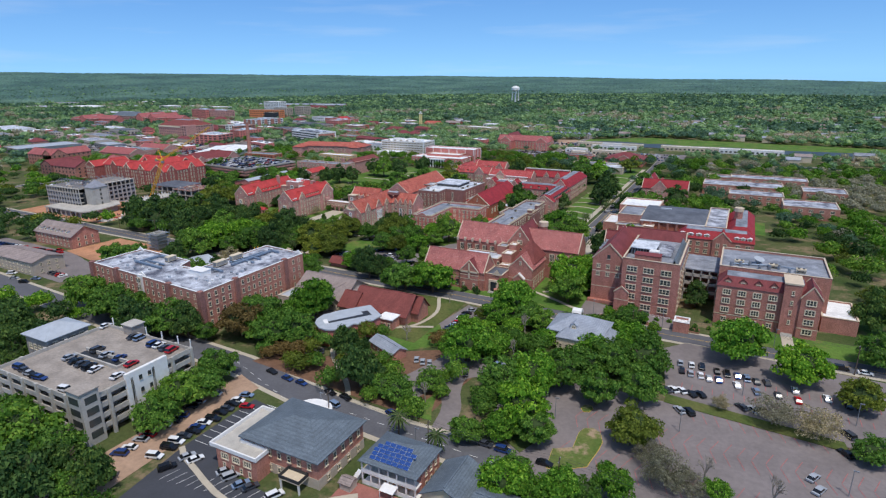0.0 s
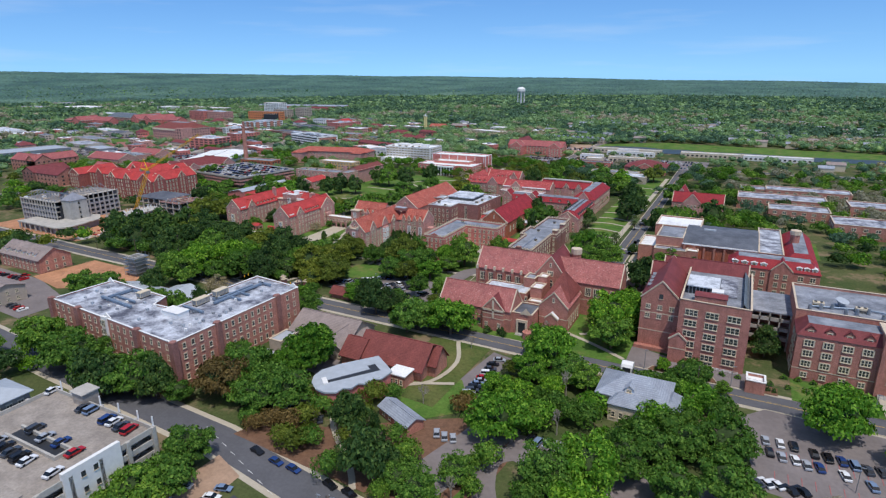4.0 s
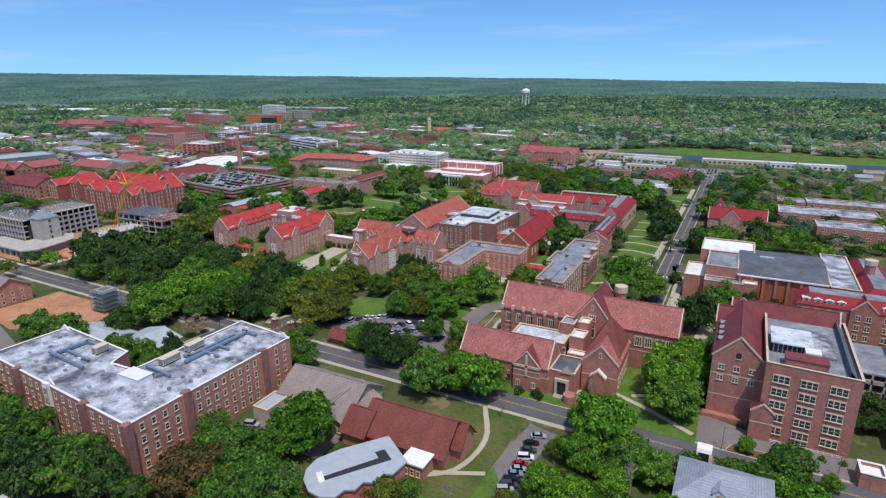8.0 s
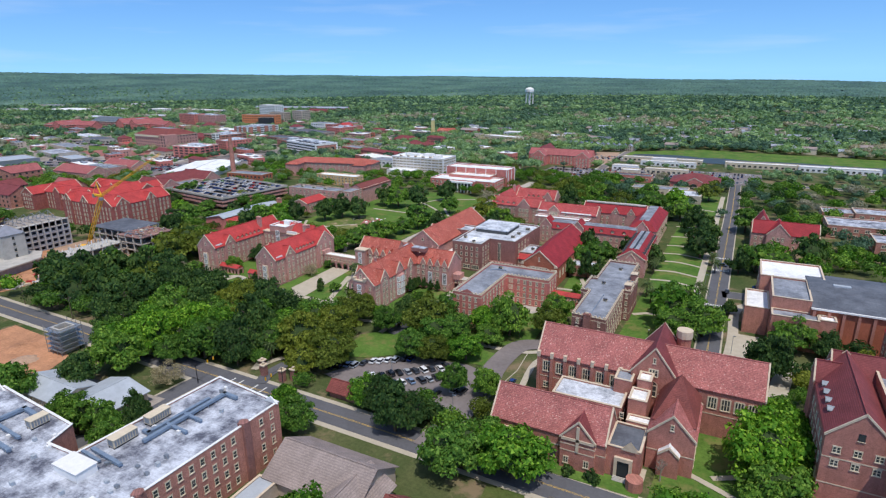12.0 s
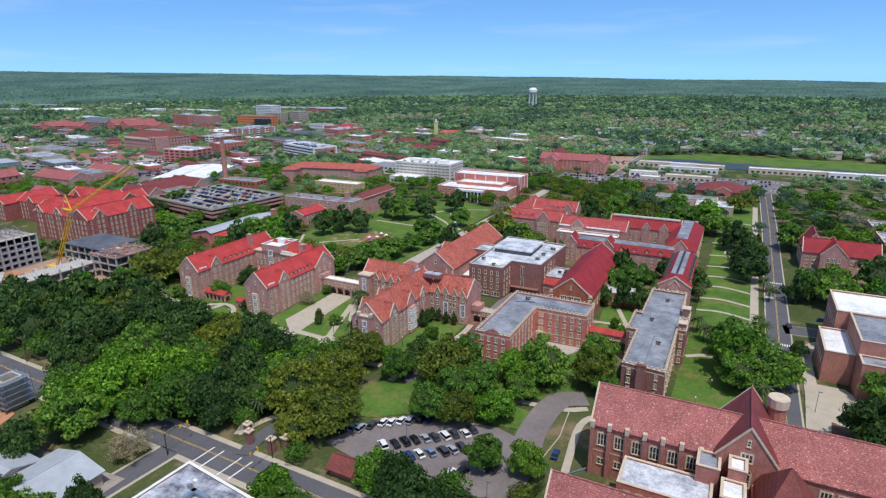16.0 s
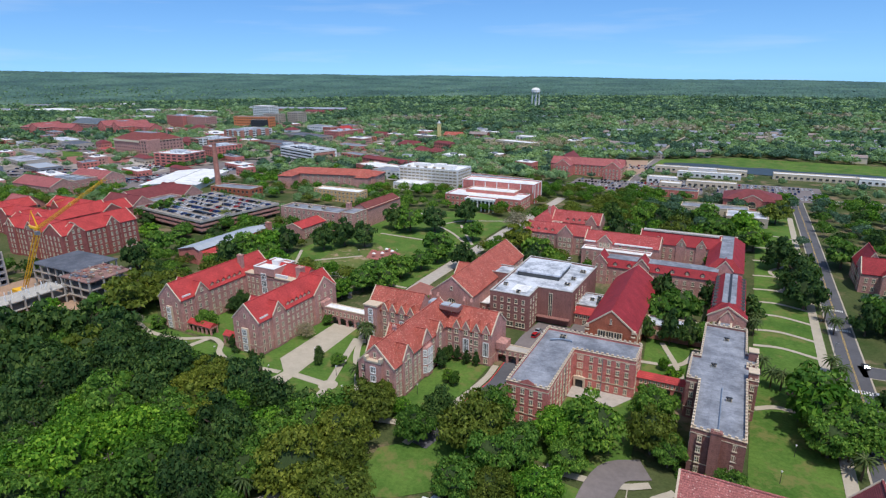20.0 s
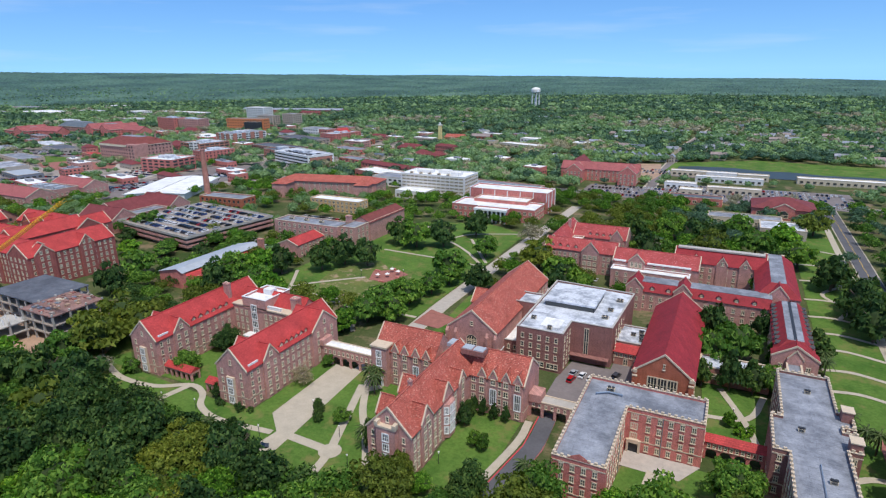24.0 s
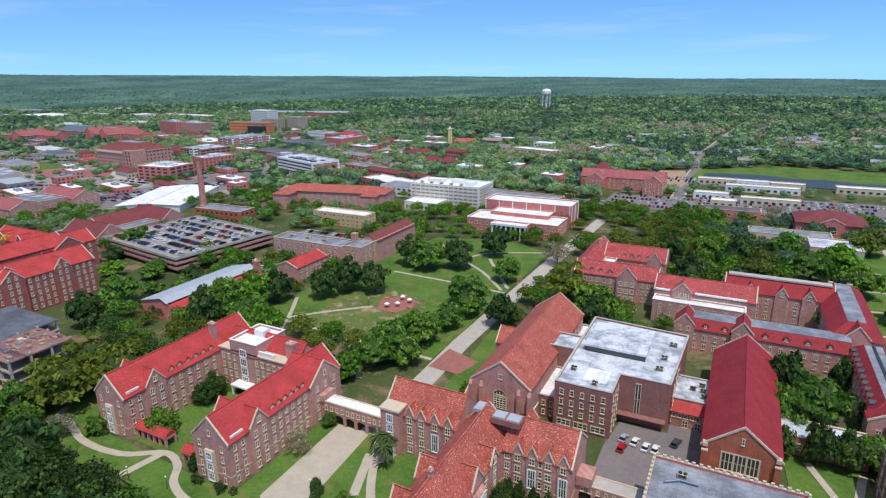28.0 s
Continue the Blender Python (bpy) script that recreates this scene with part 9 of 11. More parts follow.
sheet("path", [(-244.6 + 3.4 * math.cos(k * math.pi / 7), 303.4 + 3.4 * math.sin(k * math.pi / 7)) for k in range(14)], PAVING, "round paved spot where paths meet")
band("path", [(-353, 309.5), (-338, 305), (-322, 306), (-311, 312), (-303, 310), (-297, 304), (-286, 301), (-266, 303)], 2.2, PAVING, PA)
band("path", [(-311, 312.5), (-314, 298), (-318, 286)], 2.6, PAVING, PA)
band("path", [(-368, 324), (-352, 300), (-340, 290)], 2.2, PAVING, PA)
band("drive", [(-200, 288), (-197, 306), (-193, 330), (-193.5, 349)], 5.2, ASPHALT, "curved asphalt ramp with red kerbs")
kerb([(-202.8, 288), (-199.8, 306), (-195.8, 330), (-196.2, 346)], 0.18, 0.35, plain("red_kerb_paint", rgb(190, 70, 78), 0.7, 0.1))
kerb([(-197.2, 287), (-194.2, 305), (-190.2, 330), (-190.8, 346)], 0.18, 0.35, MARK_RED)
band("path", [(-204, 287), (-201.6, 306), (-197.8, 330), (-198, 342)], 2.4, PAVING, PA)
sheet("plaza", [(-169.2, 340.8), (-155, 341), (-156, 349), (-149.4, 341), (-154, 333), (-169.2, 333)], PAVER, "paved entrance court")
band("path", [(-160.5, 334), (-162, 314), (-163, 294)], 3.2, PAVING, PA)
band("path", [(-186, 290), (-164, 294), (-146, 296), (-138, 300)], 2.4, PAVING, PA)
band("drive", [(-219, 233.5), (-221, 242), (-218, 254), (-206, 262.5)], 4.6, ASPHALT, "narrow asphalt drive through the campus gate")
band("drive", [(-150, 228), (-148, 262), (-150, 282), (-148, 300), (-140, 306)], 8.5, ASPHALT_LOT, "asphalt drive past the library")
kerb([(-143.5, 270), (-142, 282), (-143, 296)], 0.16, 0.3)
band("path", [(-138, 232), (-136, 262), (-138, 290), (-132, 300)], 2.2, PAVING, PA)
band("path", [(-92, 292), (-91, 386), (-90, 640)], 3.4, PAVING, "broad pale walk beside the avenue")
for yy in (402, 418, 436, 452, 470, 492, 520, 548, 580):
    band("path", [(-114, yy), (-104, yy + 1.5), (-91, yy - 3)], 1.8, PAVING, PA)
band("path", [(-103, 470), (-98, 486), (-106, 502), (-94, 520)], 1.8, PAVING, PA)
band("path", [(-114, 352), (-106, 356), (-92, 352)], 2.2, PAVING, PA)
sheet("plaza", [(-104, 366), (-97, 366), (-97, 378), (-104, 378)], PAVER_RED, "small brick paved court")
band("path", [(-76, 250), (-62, 258), (-56, 262)], 1.8, PAVING, PA)
band("path", [(-93, 236), (-93, 246)], 2.6, PAVING, PA)
band("path", [(-88, 252), (-70, 244), (-56, 236)], 1.8, PAVING, PA)
band("path", [(-77, 290), (-74, 340), (-73, 378), (-60, 392)], 4.0, PAVING, PA)
sheet("plaza", [(-77, 300), (-58, 296), (-52, 330), (-64, 350), (-75, 350)], PAVING, "curved pale paved forecourt")
sheet("lawn", [(-72, 306), (-62, 304), (-60, 322), (-70, 326)], MULCH, "planted bed in the forecourt")
band("path", [(-117, 222), (-110, 206), (-112, 190), (-122, 182), (-126, 180)], 1.6, PAVING, PA)
band("path", [(-117, 186), (-104, 192)], 1.6, PAVING, PA)
band("path", [(-124, 180), (-130, 170), (-128, 156), (-110, 140), (-104, 133)], 1.8, PAVING, PA)
band("path", [(-78, 118.5), (-78, 100)], 1.8, PAVING, PA)
band("path", [(-130, 90), (-122, 86), (-96, 80), (-74, 96)], 1.6, PAVING, PA)
band("path", [(-146, 388), (-138, 368), (-134, 352)], 2.0, PAVING, PA)
band("path", [(-153, 368), (-138, 372), (-133, 388)], 2.0, PAVING, PA)
for line in ([(-345, 403), (-335, 414), (-318, 430)], [(-342, 400), (-326, 398.7), (-310, 399), (-300, 397), (-268, 396)], [(-327, 384), (-311, 395.5), (-300, 397)], [(-306, 395.6), (-297, 389), (-285, 372)], [(-335, 477), (-297, 475), (-268, 472)], [(-313, 514), (-290, 496), (-271, 475)], [(-296, 519.5), (-284, 501), (-269, 478.6)], [(-358, 424), (-345, 403), (-334, 380)], [(-340, 540), (-313, 514), (-300, 530), (-268, 545)]):
    band("path", line, 1.8, PAVING, PA)
band("path", [(-228, 240), (-224, 252), (-206, 262)], 2.4, PAVING, PA)
band("path", [(-300, 238), (-290, 262), (-288, 290)], 2.2, PAVER_RED, "brick path under the trees")
band("path", [(25, 232), (24.6, 246)], 4.0, PAVING, "pale walk to an entrance")
kerb([(-135, 234.2), (-92, 233.6)])
kerb([(-10, 222.2), (60, 222)])

# ---- trees ----
def crown_mesh(name, mat, seed, n_clump, per, size, flat=0.75, low=0.3, lump=0.35, tall=1.0, cone=0.0, core=True):
    """A crown of unit radius and unit height: clumps of leaf sprays on an uneven, gappy outline over a dark inner mass
    that stands in for the shade inside.
    """
    rng = np.random.default_rng(seed)
    v, f = [], []
    cl = rng.normal(size=(n_clump, 3))
    cl /= np.linalg.norm(cl, axis=1)[:, None]
    cl[:, 2] = np.where(cl[:, 2] < -low, -low * rng.random(n_clump), cl[:, 2])
    rad = (0.55 + 0.45 * rng.random(n_clump) ** 0.6) * (1 - lump * rng.random(n_clump))
    cl *= rad[:, None]
    if cone:
        cl[:, :2] *= (1 - cone * np.clip((cl[:, 2] + low) / (1 + low), 0, 1))[:, None]
    cl[:, 2] = (cl[:, 2] + low) / (1 + low)
    cr = 0.2 + 0.16 * rng.random(n_clump)
    for c, r in zip(cl, cr):
        d = rng.normal(size=(per, 3))
        d /= np.linalg.norm(d, axis=1)[:, None]
        d[:, 2] = np.abs(d[:, 2]) * 0.9 + d[:, 2] * 0.1
        p = c + d * r * np.array([1, 1, flat * 0.8]) * (0.6 + 0.5 * rng.random((per, 1)))
        nrm = d + 0.4 * rng.normal(size=(per, 3)) + np.array([0, 0, 0.25])
        nrm /= np.linalg.norm(nrm, axis=1)[:, None]
        ref = rng.normal(size=(per, 3))
        a = np.cross(nrm, ref)
        a /= np.linalg.norm(a, axis=1)[:, None]
        b = np.cross(nrm, a)
        s = size * (0.55 + 0.9 * rng.random((per, 1)))
        for q in range(per):
            k = len(v)
            v += [p[q] + a[q] * s[q] * 1.2, p[q] - a[q] * s[q] * 0.7 + b[q] * s[q], p[q] - a[q] * s[q] * 0.8 - b[q] * s[q] * 0.9]
            f.append((k, k + 1, k + 2))
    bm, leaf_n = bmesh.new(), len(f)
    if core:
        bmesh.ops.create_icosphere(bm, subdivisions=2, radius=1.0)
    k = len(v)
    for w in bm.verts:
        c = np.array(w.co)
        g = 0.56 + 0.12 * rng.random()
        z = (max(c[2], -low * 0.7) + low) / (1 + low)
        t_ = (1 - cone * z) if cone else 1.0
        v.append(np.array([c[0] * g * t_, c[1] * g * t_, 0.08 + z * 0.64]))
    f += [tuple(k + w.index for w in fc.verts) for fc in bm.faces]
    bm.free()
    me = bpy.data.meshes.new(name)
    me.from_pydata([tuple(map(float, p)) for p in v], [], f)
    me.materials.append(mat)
    me.materials.append(TWIG_SHADE)
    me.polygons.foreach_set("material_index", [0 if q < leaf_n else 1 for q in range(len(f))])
    return me


def trunk_mesh(mat, seed, limbs=6):
    """A tapered trunk with limbs, of unit height and for a crown of unit radius."""
    rng = random.Random(seed)
    s = Shape().tube((0, 0, -0.02), (0.01, 0, 0.4), 0.075, 0.05, 7).tube((0.01, 0, 0.4), (0.03, 0.02, 0.8), 0.05, 0.015, 6)
    for k in range(limbs):
        a = 2 * math.pi * k / limbs + rng.random()
        z = 0.28 + 0.2 * rng.random()
        s.tube((0, 0, z), (0.55 * math.cos(a), 0.55 * math.sin(a), z + 0.25 + 0.15 * rng.random()), 0.035, 0.012, 5, caps=False)
    return s.mesh("trunk", mat)


def bare_mesh(mat, seed):
    """Bare branches that fork three times."""
    rng = random.Random(seed)
    s = Shape()

    def grow(p, d, L, r, n):
        q = p + d * L
        s.tube(p, q, r, r * 0.65, 5 if n > 1 else 3, caps=False)
        if n:
            for k in range(3 if n < 3 else 4):
                e = Vector((rng.gauss(0, 1), rng.gauss(0, 1), rng.gauss(0.35, 0.6))).normalized()
                grow(q - d * L * 0.2 * rng.random(), (d * 0.9 + e * 0.8).normalized(), L * 0.68, r * 0.6, n - 1)

    grow(Vector((0, 0, 0)), Vector((0, 0, 1)), 0.32, 0.04, 4)
    return s.mesh("branchwork", mat)


def palm_mesh(mat):
    """A head of arching fronds of unit radius about the origin."""
    s, rng = Shape(), random.Random(4)
    for k in range(34):
        a, up = 2.4 * k, 0.95 - 1.35 * (k / 34)
        d = Vector((math.cos(a), math.sin(a), 0))
        p, side = Vector((0, 0, 0)), Vector((-d.y, d.x, 0))
        for j in range(5):
            t0, t1 = j / 5, (j + 1) / 5
            z = lambda t: up * t - 0.75 * t * t
            w0, w1 = 0.10 * (1 - t0) ** 0.5 * (0.4 + t0) + 0.02, 0.10 * (1 - t1) ** 0.5 * (0.4 + t1) + 0.005
            a0, a1 = d * t0 + Vector((0, 0, z(t0))), d * t1 + Vector((0, 0, z(t1)))
            s.poly([a0 + side * w0 - Vector((0, 0, w0 * 0.6)), a0, a1, a1 + side * w1 - Vector((0, 0, w1 * 0.6))])
            s.poly([a0, a0 - side * w0 - Vector((0, 0, w0 * 0.6)), a1 - side * w1 - Vector((0, 0, w1 * 0.6)), a1])
    return s.mesh("fronds", mat)


PALM_LEAF = leafy("palm_frond", rgb(72, 92, 52), rgb(112, 126, 82), 0.15)
def crowns(mat, seed, n, clumps, size, *shape, **more):
    """Crowns in two grades: fine sprays beside the flight, coarser ones further off."""
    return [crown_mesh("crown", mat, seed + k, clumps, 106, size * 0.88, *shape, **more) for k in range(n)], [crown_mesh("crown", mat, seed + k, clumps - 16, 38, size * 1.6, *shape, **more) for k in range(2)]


KINDS = {
    "b": ("broadleaf_tree", "fresh spring-green broadleaf tree with a full crown", crowns(LEAF_BRIGHT, 10, 4, 74, 0.05, 0.8, 0.35, 0.35)),
    "m": ("broadleaf_tree", "mid-green broadleaf tree with an uneven crown", crowns(LEAF_MID, 20, 4, 68, 0.05, 0.8, 0.3, 0.45)),
    "d": ("evergreen_tree", "dark green evergreen tree with a tall crown", crowns(LEAF_DARK, 30, 4, 66, 0.05, 0.9, 0.3, 0.5, cone=0.35)),
    "o": ("broadleaf_tree", "olive-brown oak with a rounded spring crown", crowns(LEAF_OLIVE, 40, 3, 74, 0.047, 0.75, 0.25, 0.35)),
    "r": ("broadleaf_tree", "rust-coloured oak with thin spring leaves", crowns(LEAF_RUST, 50, 1, 66, 0.047, 0.8, 0.3, 0.45)),
    "g": ("budding_tree", "small pale budding tree with thin grey twigs", crowns(LEAF_GREY, 60, 2, 60, 0.024, 0.8, 0.25, 0.5, core=False)),
}
TRUNKS = [trunk_mesh(BARK, k) for k in range(3)]
BARES = [bare_mesh(BARK_PALE, k) for k in range(3)]
PALM_HEAD = palm_mesh(PALM_LEAF)
PALM_TRUNK = Shape().tube((0, 0, 0), (0, 0, 1), 0.06, 0.045, 7).mesh("trunk", BARK)
TREES = []
# open ground among the trees: the slope above the car park, the gate, the drive with parked cars
GLADES = ((-262, 407, 3), (-262, 480, 3), (-266, 376, 3), (-137, 380, 6), (-150, 391, 3), (-108, 398, 3), (-66, 168, 8), (-72, 161, 3), (-74, 151, 3), (-70, 141, 3), (-79, 138, 3), (-94, 162, 5), (-107, 179, 7), (-101, 187, 5), (-207, 323, 3), (-170, 318, 7), (-163, 328, 5), (-148, 290, 5), (-145, 280, 5), (-147, 300, 4), (-74, 356, 8), (-74, 335, 7), (-73, 322, 6), (-76, 380, 6), (-108, 332, 5), (-108, 345, 4), (-198, 274, 8), (-192, 281, 5), (-222, 241, 5), (-96, 190, 5), (-95, 200, 5), (-95, 211, 5), (-244, 296, 5), (-238, 300, 5))


def built_on(x, y, gap=0.0):
    return any(a - gap < x < b + gap and c - gap < y < d + gap for a, b, c, d in FOOT)


def plant(kind, spots, force=False):
    """Trees at x, y with crown radius and height; none stands inside a building."""
    for x, y, r, h in spots:
        if not force and (built_on(x, y, 0.8) or any(math.hypot(x - a, y - b) < c + 0.7 * r for a, b, c in GLADES)):
            continue
        k = len(TREES)
        TREES.append((x, y, r))
        spin = (k * 137.5) % 360
        if kind == "p":
            t = thing("palm_tree", x, y, "palm tree with arching grey-green fronds", "tree")
            for me, nm, m in ((PALM_TRUNK, "trunk", Matrix.Diagonal((5, 5, h - 1.2, 1))), (PALM_HEAD, "fronds", pose(0, 0, h - 1.3, 0, 0, spin) @ Matrix.Diagonal((3.4, 3.4, 3.4, 1)))):
                o = new(nm, me)
                o.parent, o.matrix_local = t, m
        elif kind == "x":
            t = thing("bare_tree", x, y, "leafless tree with pale forked branches", "tree")
            o = new("branchwork", BARES[k % 3])
            o.parent, o.matrix_local = t, pose(0, 0, 0, 0, 0, spin) @ Matrix.Diagonal((r * 1.25, r * 1.25, h, 1))
        else:
            name, label, grades = KINDS[kind]
            crowns_ = grades[0 if y < 345 and x > -330 else 1]
            t = thing(name, x, y, label, "tree")
            base = {"d": 0.2, "g": 0.22}.get(kind, 0.26) * h
            o = new("trunk", BARES[k % 3] if kind == "g" else TRUNKS[k % 3])
            o.parent, o.matrix_local = t, Matrix.Diagonal((r, r, h * 0.95, 1))
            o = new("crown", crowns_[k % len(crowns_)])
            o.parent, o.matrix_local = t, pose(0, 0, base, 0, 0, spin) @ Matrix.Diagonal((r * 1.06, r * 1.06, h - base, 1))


plant("b", ((-46, 106, 5.1, 9), (-42, 112, 6.3, 11), (-34, 112, 4.7, 8), (-29, 117, 5.3, 9), (-18, 124, 4.9, 9), (5, 134, 3.4, 6), (-51, 134, 5.3, 9), (-65, 140, 7.4, 13), (-48, 142, 7.9, 14), (-51, 162, 8.0, 14), (-70, 165, 6.3, 11), (-80, 172, 8.7, 15), (-158, 172, 6.6, 12), (-155, 180, 9.5, 17), (-87, 190, 5.4, 10), (-80, 190, 5.4, 9), (-158, 191, 5.2, 9), (-72, 199, 4.5, 8), (-82, 206, 5.8, 10), (27, 207, 7.9, 14), (7, 216, 9.5, 17), (-97, 218, 3.8, 7), (-79, 218, 9.4, 17), (-198, 223, 5.5, 10),))
plant("b", ((-123, 227, 9.4, 16), (-279, 228, 9.0, 16), (-274, 232, 9.5, 18), (-281, 239, 8.0, 14), (-178, 240, 5.6, 10), (-183, 241, 5.1, 9), (-258, 245, 8.7, 15), (-289, 246, 8.1, 14), (-267, 248, 9.0, 16), (-274, 248, 8.0, 14), (-249, 248, 7.2, 13), (-258, 251, 8.8, 15), (-298, 254, 6.4, 11), (-65, 256, 9.5, 18), (-56, 262, 7.4, 13), (-61, 273, 8.5, 15), (-257, 274, 5.7, 10), (-162, 281, 6.4, 11), (-213, 300, 3.3, 6), (-165, 306, 7.0, 12), (-103, 326, 5.3, 9), (-104, 333, 9.4, 16), (-105, 340, 8.5, 15), (-97, 345, 9.5, 17),))
plant("b", ((-143, 366, 1.9, 5), (-289, 371, 5.9, 10), (-341, 382, 8.7, 15), (-471, 405, 6.8, 9), (-370, 409, 8.9, 16), (-121, 566, 9.5, 18),))
plant("m", ((-136, 64, 4.9, 9), (-164, 68, 9.5, 17), (-152, 69, 7.9, 14), (-180, 73, 7.4, 13), (-144, 93, 6.7, 12), (-78, 98, 3.3, 6), (-146, 102, 7.6, 13), (-145, 110, 7.0, 12), (-57, 113, 4.4, 8), (-23, 118, 4.3, 7), (-41, 119, 4.4, 8), (-150, 122, 6.7, 12), (-60, 129, 4.7, 8), (-42, 136, 5.9, 10), (-87, 137, 5.2, 9), (-196, 139, 8.8, 15), (-94, 139, 4.7, 8), (-234, 139, 8.9, 16), (-208, 140, 7.4, 13), (-226, 141, 8.7, 15), (-253, 142, 9.5, 18), (-179, 142, 4.8, 8), (-82, 148, 4.7, 8), (-152, 150, 7.2, 13),))
plant("m", ((-257, 151, 8.6, 15), (-158, 152, 6.8, 12), (-60, 156, 7.2, 13), (-146, 157, 8.0, 14), (-193, 160, 6.0, 10), (-155, 162, 5.8, 10), (-168, 162, 8.6, 15), (-31, 164, 6.6, 12), (41, 167, 4.7, 8), (-44, 169, 7.5, 13), (-183, 171, 5.3, 9), (-19, 172, 6.8, 12), (-188, 174, 6.1, 11), (-39, 179, 7.1, 12), (-30, 185, 6.5, 11), (-284, 185, 9.5, 17), (-300, 186, 8.0, 14), (-20, 189, 8.0, 14), (-87, 203, 8.2, 14), (-49, 205, 6.3, 11), (-63, 208, 5.8, 10), (-100, 209, 3.7, 6), (-69, 211, 6.5, 11), (-189, 218, 6.1, 11),))
plant("m", ((-272, 218, 9.5, 17), (-140, 221, 8.2, 14), (-33, 224, 6.8, 12), (-137, 225, 8.3, 14), (-84, 225, 6.4, 11), (-22, 226, 2.6, 5), (-293, 230, 7.2, 13), (-260, 231, 6.1, 11), (52, 231, 7.9, 14), (-133, 233, 7.1, 12), (-252, 239, 9.5, 17), (-62, 243, 8.2, 14), (-232, 254, 7.5, 13), (-288, 255, 9.5, 18), (-264, 258, 8.4, 15), (-227, 261, 8.2, 14), (-242, 264, 6.2, 11), (-275, 264, 7.1, 12), (-233, 267, 6.7, 12), (-267, 270, 5.9, 10), (-209, 275, 8.5, 15), (-230, 277, 7.3, 13), (-78, 281, 7.2, 13), (-203, 282, 6.4, 11),))
plant("m", ((-202, 290, 6.0, 11), (-232, 294, 2.0, 5), (-159, 296, 5.4, 9), (-162, 302, 4.7, 8), (-120, 304, 4.7, 8), (-368, 305, 8.0, 14), (-174, 306, 2.5, 5), (-339, 310, 3.4, 6), (-250, 317, 2.9, 5), (-320, 319, 4.9, 9), (-165, 322, 2.3, 5), (-210, 325, 2.4, 5), (-159, 327, 1.9, 5), (-209, 328, 3.7, 6), (-96, 334, 7.6, 13), (-91, 341, 9.3, 16), (-54, 342, 7.9, 14), (-85, 342, 8.5, 15), (-276, 344, 2.4, 5), (-86, 353, 8.2, 14), (-97, 359, 9.5, 17), (-270, 376, 6.4, 11), (-428, 379, 9.5, 17), (-246, 380, 1.9, 5),))
plant("m", ((-285, 383, 7.6, 13), (-354, 388, 9.1, 16), (-377, 397, 9.5, 17), (-428, 397, 5.6, 7), (-286, 398, 7.9, 14), (-262, 407, 7.0, 12), (-282, 410, 7.4, 13), (-448, 411, 6.8, 9), (-127, 412, 6.0, 11), (-408, 417, 6.3, 8), (-455, 422, 6.8, 9), (-59, 432, 9.5, 17), (-66, 439, 9.5, 18), (-503, 444, 9.5, 17), (-279, 451, 9.3, 16), (-223, 466, 9.2, 16), (-262, 480, 9.5, 18), (-62, 490, 9.5, 18), (-320, 490, 9.5, 18), (-42, 499, 9.5, 18), (-63, 501, 9.5, 17), (-72, 524, 9.5, 18),))
plant("m", ((-114, 540, 9.3, 16), (-134, 553, 9.5, 18), (-181, 571, 9.5, 18), (-143, 588, 9.5, 18),))
plant("d", ((-145, 58, 8.7, 18), (-144, 66, 6.3, 13), (-135, 68, 6.1, 13), (-223, 95, 7.1, 15), (-224, 105, 7.3, 15), (-244, 107, 9.5, 18), (-205, 132, 9.0, 18), (-187, 140, 6.9, 15), (-104, 140, 8.1, 17), (-120, 154, 6.7, 14), (-188, 157, 8.1, 17), (-187, 168, 7.4, 15), (-186, 192, 5.6, 12), (-273, 204, 6.6, 14), (-188, 204, 5.2, 11), (-243, 211, 5.1, 11), (-162, 231, 7.4, 16), (-158, 234, 6.0, 13), (-174, 237, 4.3, 9), (-304, 237, 7.3, 15), (-236, 240, 6.0, 13), (-172, 240, 6.5, 14), (-298, 242, 7.2, 15), (-241, 243, 8.4, 18),))
plant("d", ((-312, 244, 9.5, 18), (-237, 248, 8.1, 17), (-347, 249, 9.5, 18), (-358, 251, 9.5, 18), (-238, 255, 8.6, 18), (-339, 256, 9.5, 18), (-309, 256, 9.2, 18), (-370, 257, 9.5, 18), (-333, 259, 9.5, 18), (-322, 260, 9.5, 18), (-248, 261, 8.7, 18), (-389, 262, 9.5, 18), (-10, 262, 5.8, 12), (-354, 262, 9.1, 18), (-204, 264, 2.4, 5), (55, 266, 8.9, 18), (-284, 266, 9.5, 18), (-313, 266, 9.5, 18), (-307, 268, 9.2, 18), (-198, 269, 1.8, 5), (-300, 270, 7.9, 17), (-374, 270, 9.5, 18),))
plant("d", ((-192, 273, 1.8, 5), (-301, 277, 9.5, 18), (-289, 278, 9.5, 18), (-320, 279, 8.9, 18), (-366, 280, 9.5, 18), (-260, 283, 8.6, 18), (-351, 287, 9.5, 18), (-237, 289, 2.0, 5), (-335, 290, 9.5, 18), (-278, 299, 2.1, 5), (-201, 302, 5.9, 12), (-120, 310, 4.8, 10),))
plant("d", ((-297, 311, 2.0, 5), (-222, 312, 4.2, 9), (-171, 312, 3.0, 6), (-184, 313, 2.8, 6), (-257, 314, 1.8, 5), (-238, 315, 3.0, 6), (-62, 315, 9.0, 18), (-260, 318, 2.1, 5), (-168, 321, 3.4, 7), (-72, 321, 8.3, 17), (-169, 323, 3.2, 7), (-170, 328, 2.6, 5), (-322, 336, 4.4, 9), (-43, 339, 5.9, 12), (-204, 340, 2.1, 5), (-322, 341, 4.4, 9), (-209, 342, 2.1, 5), (-217, 342, 2.1, 5),))
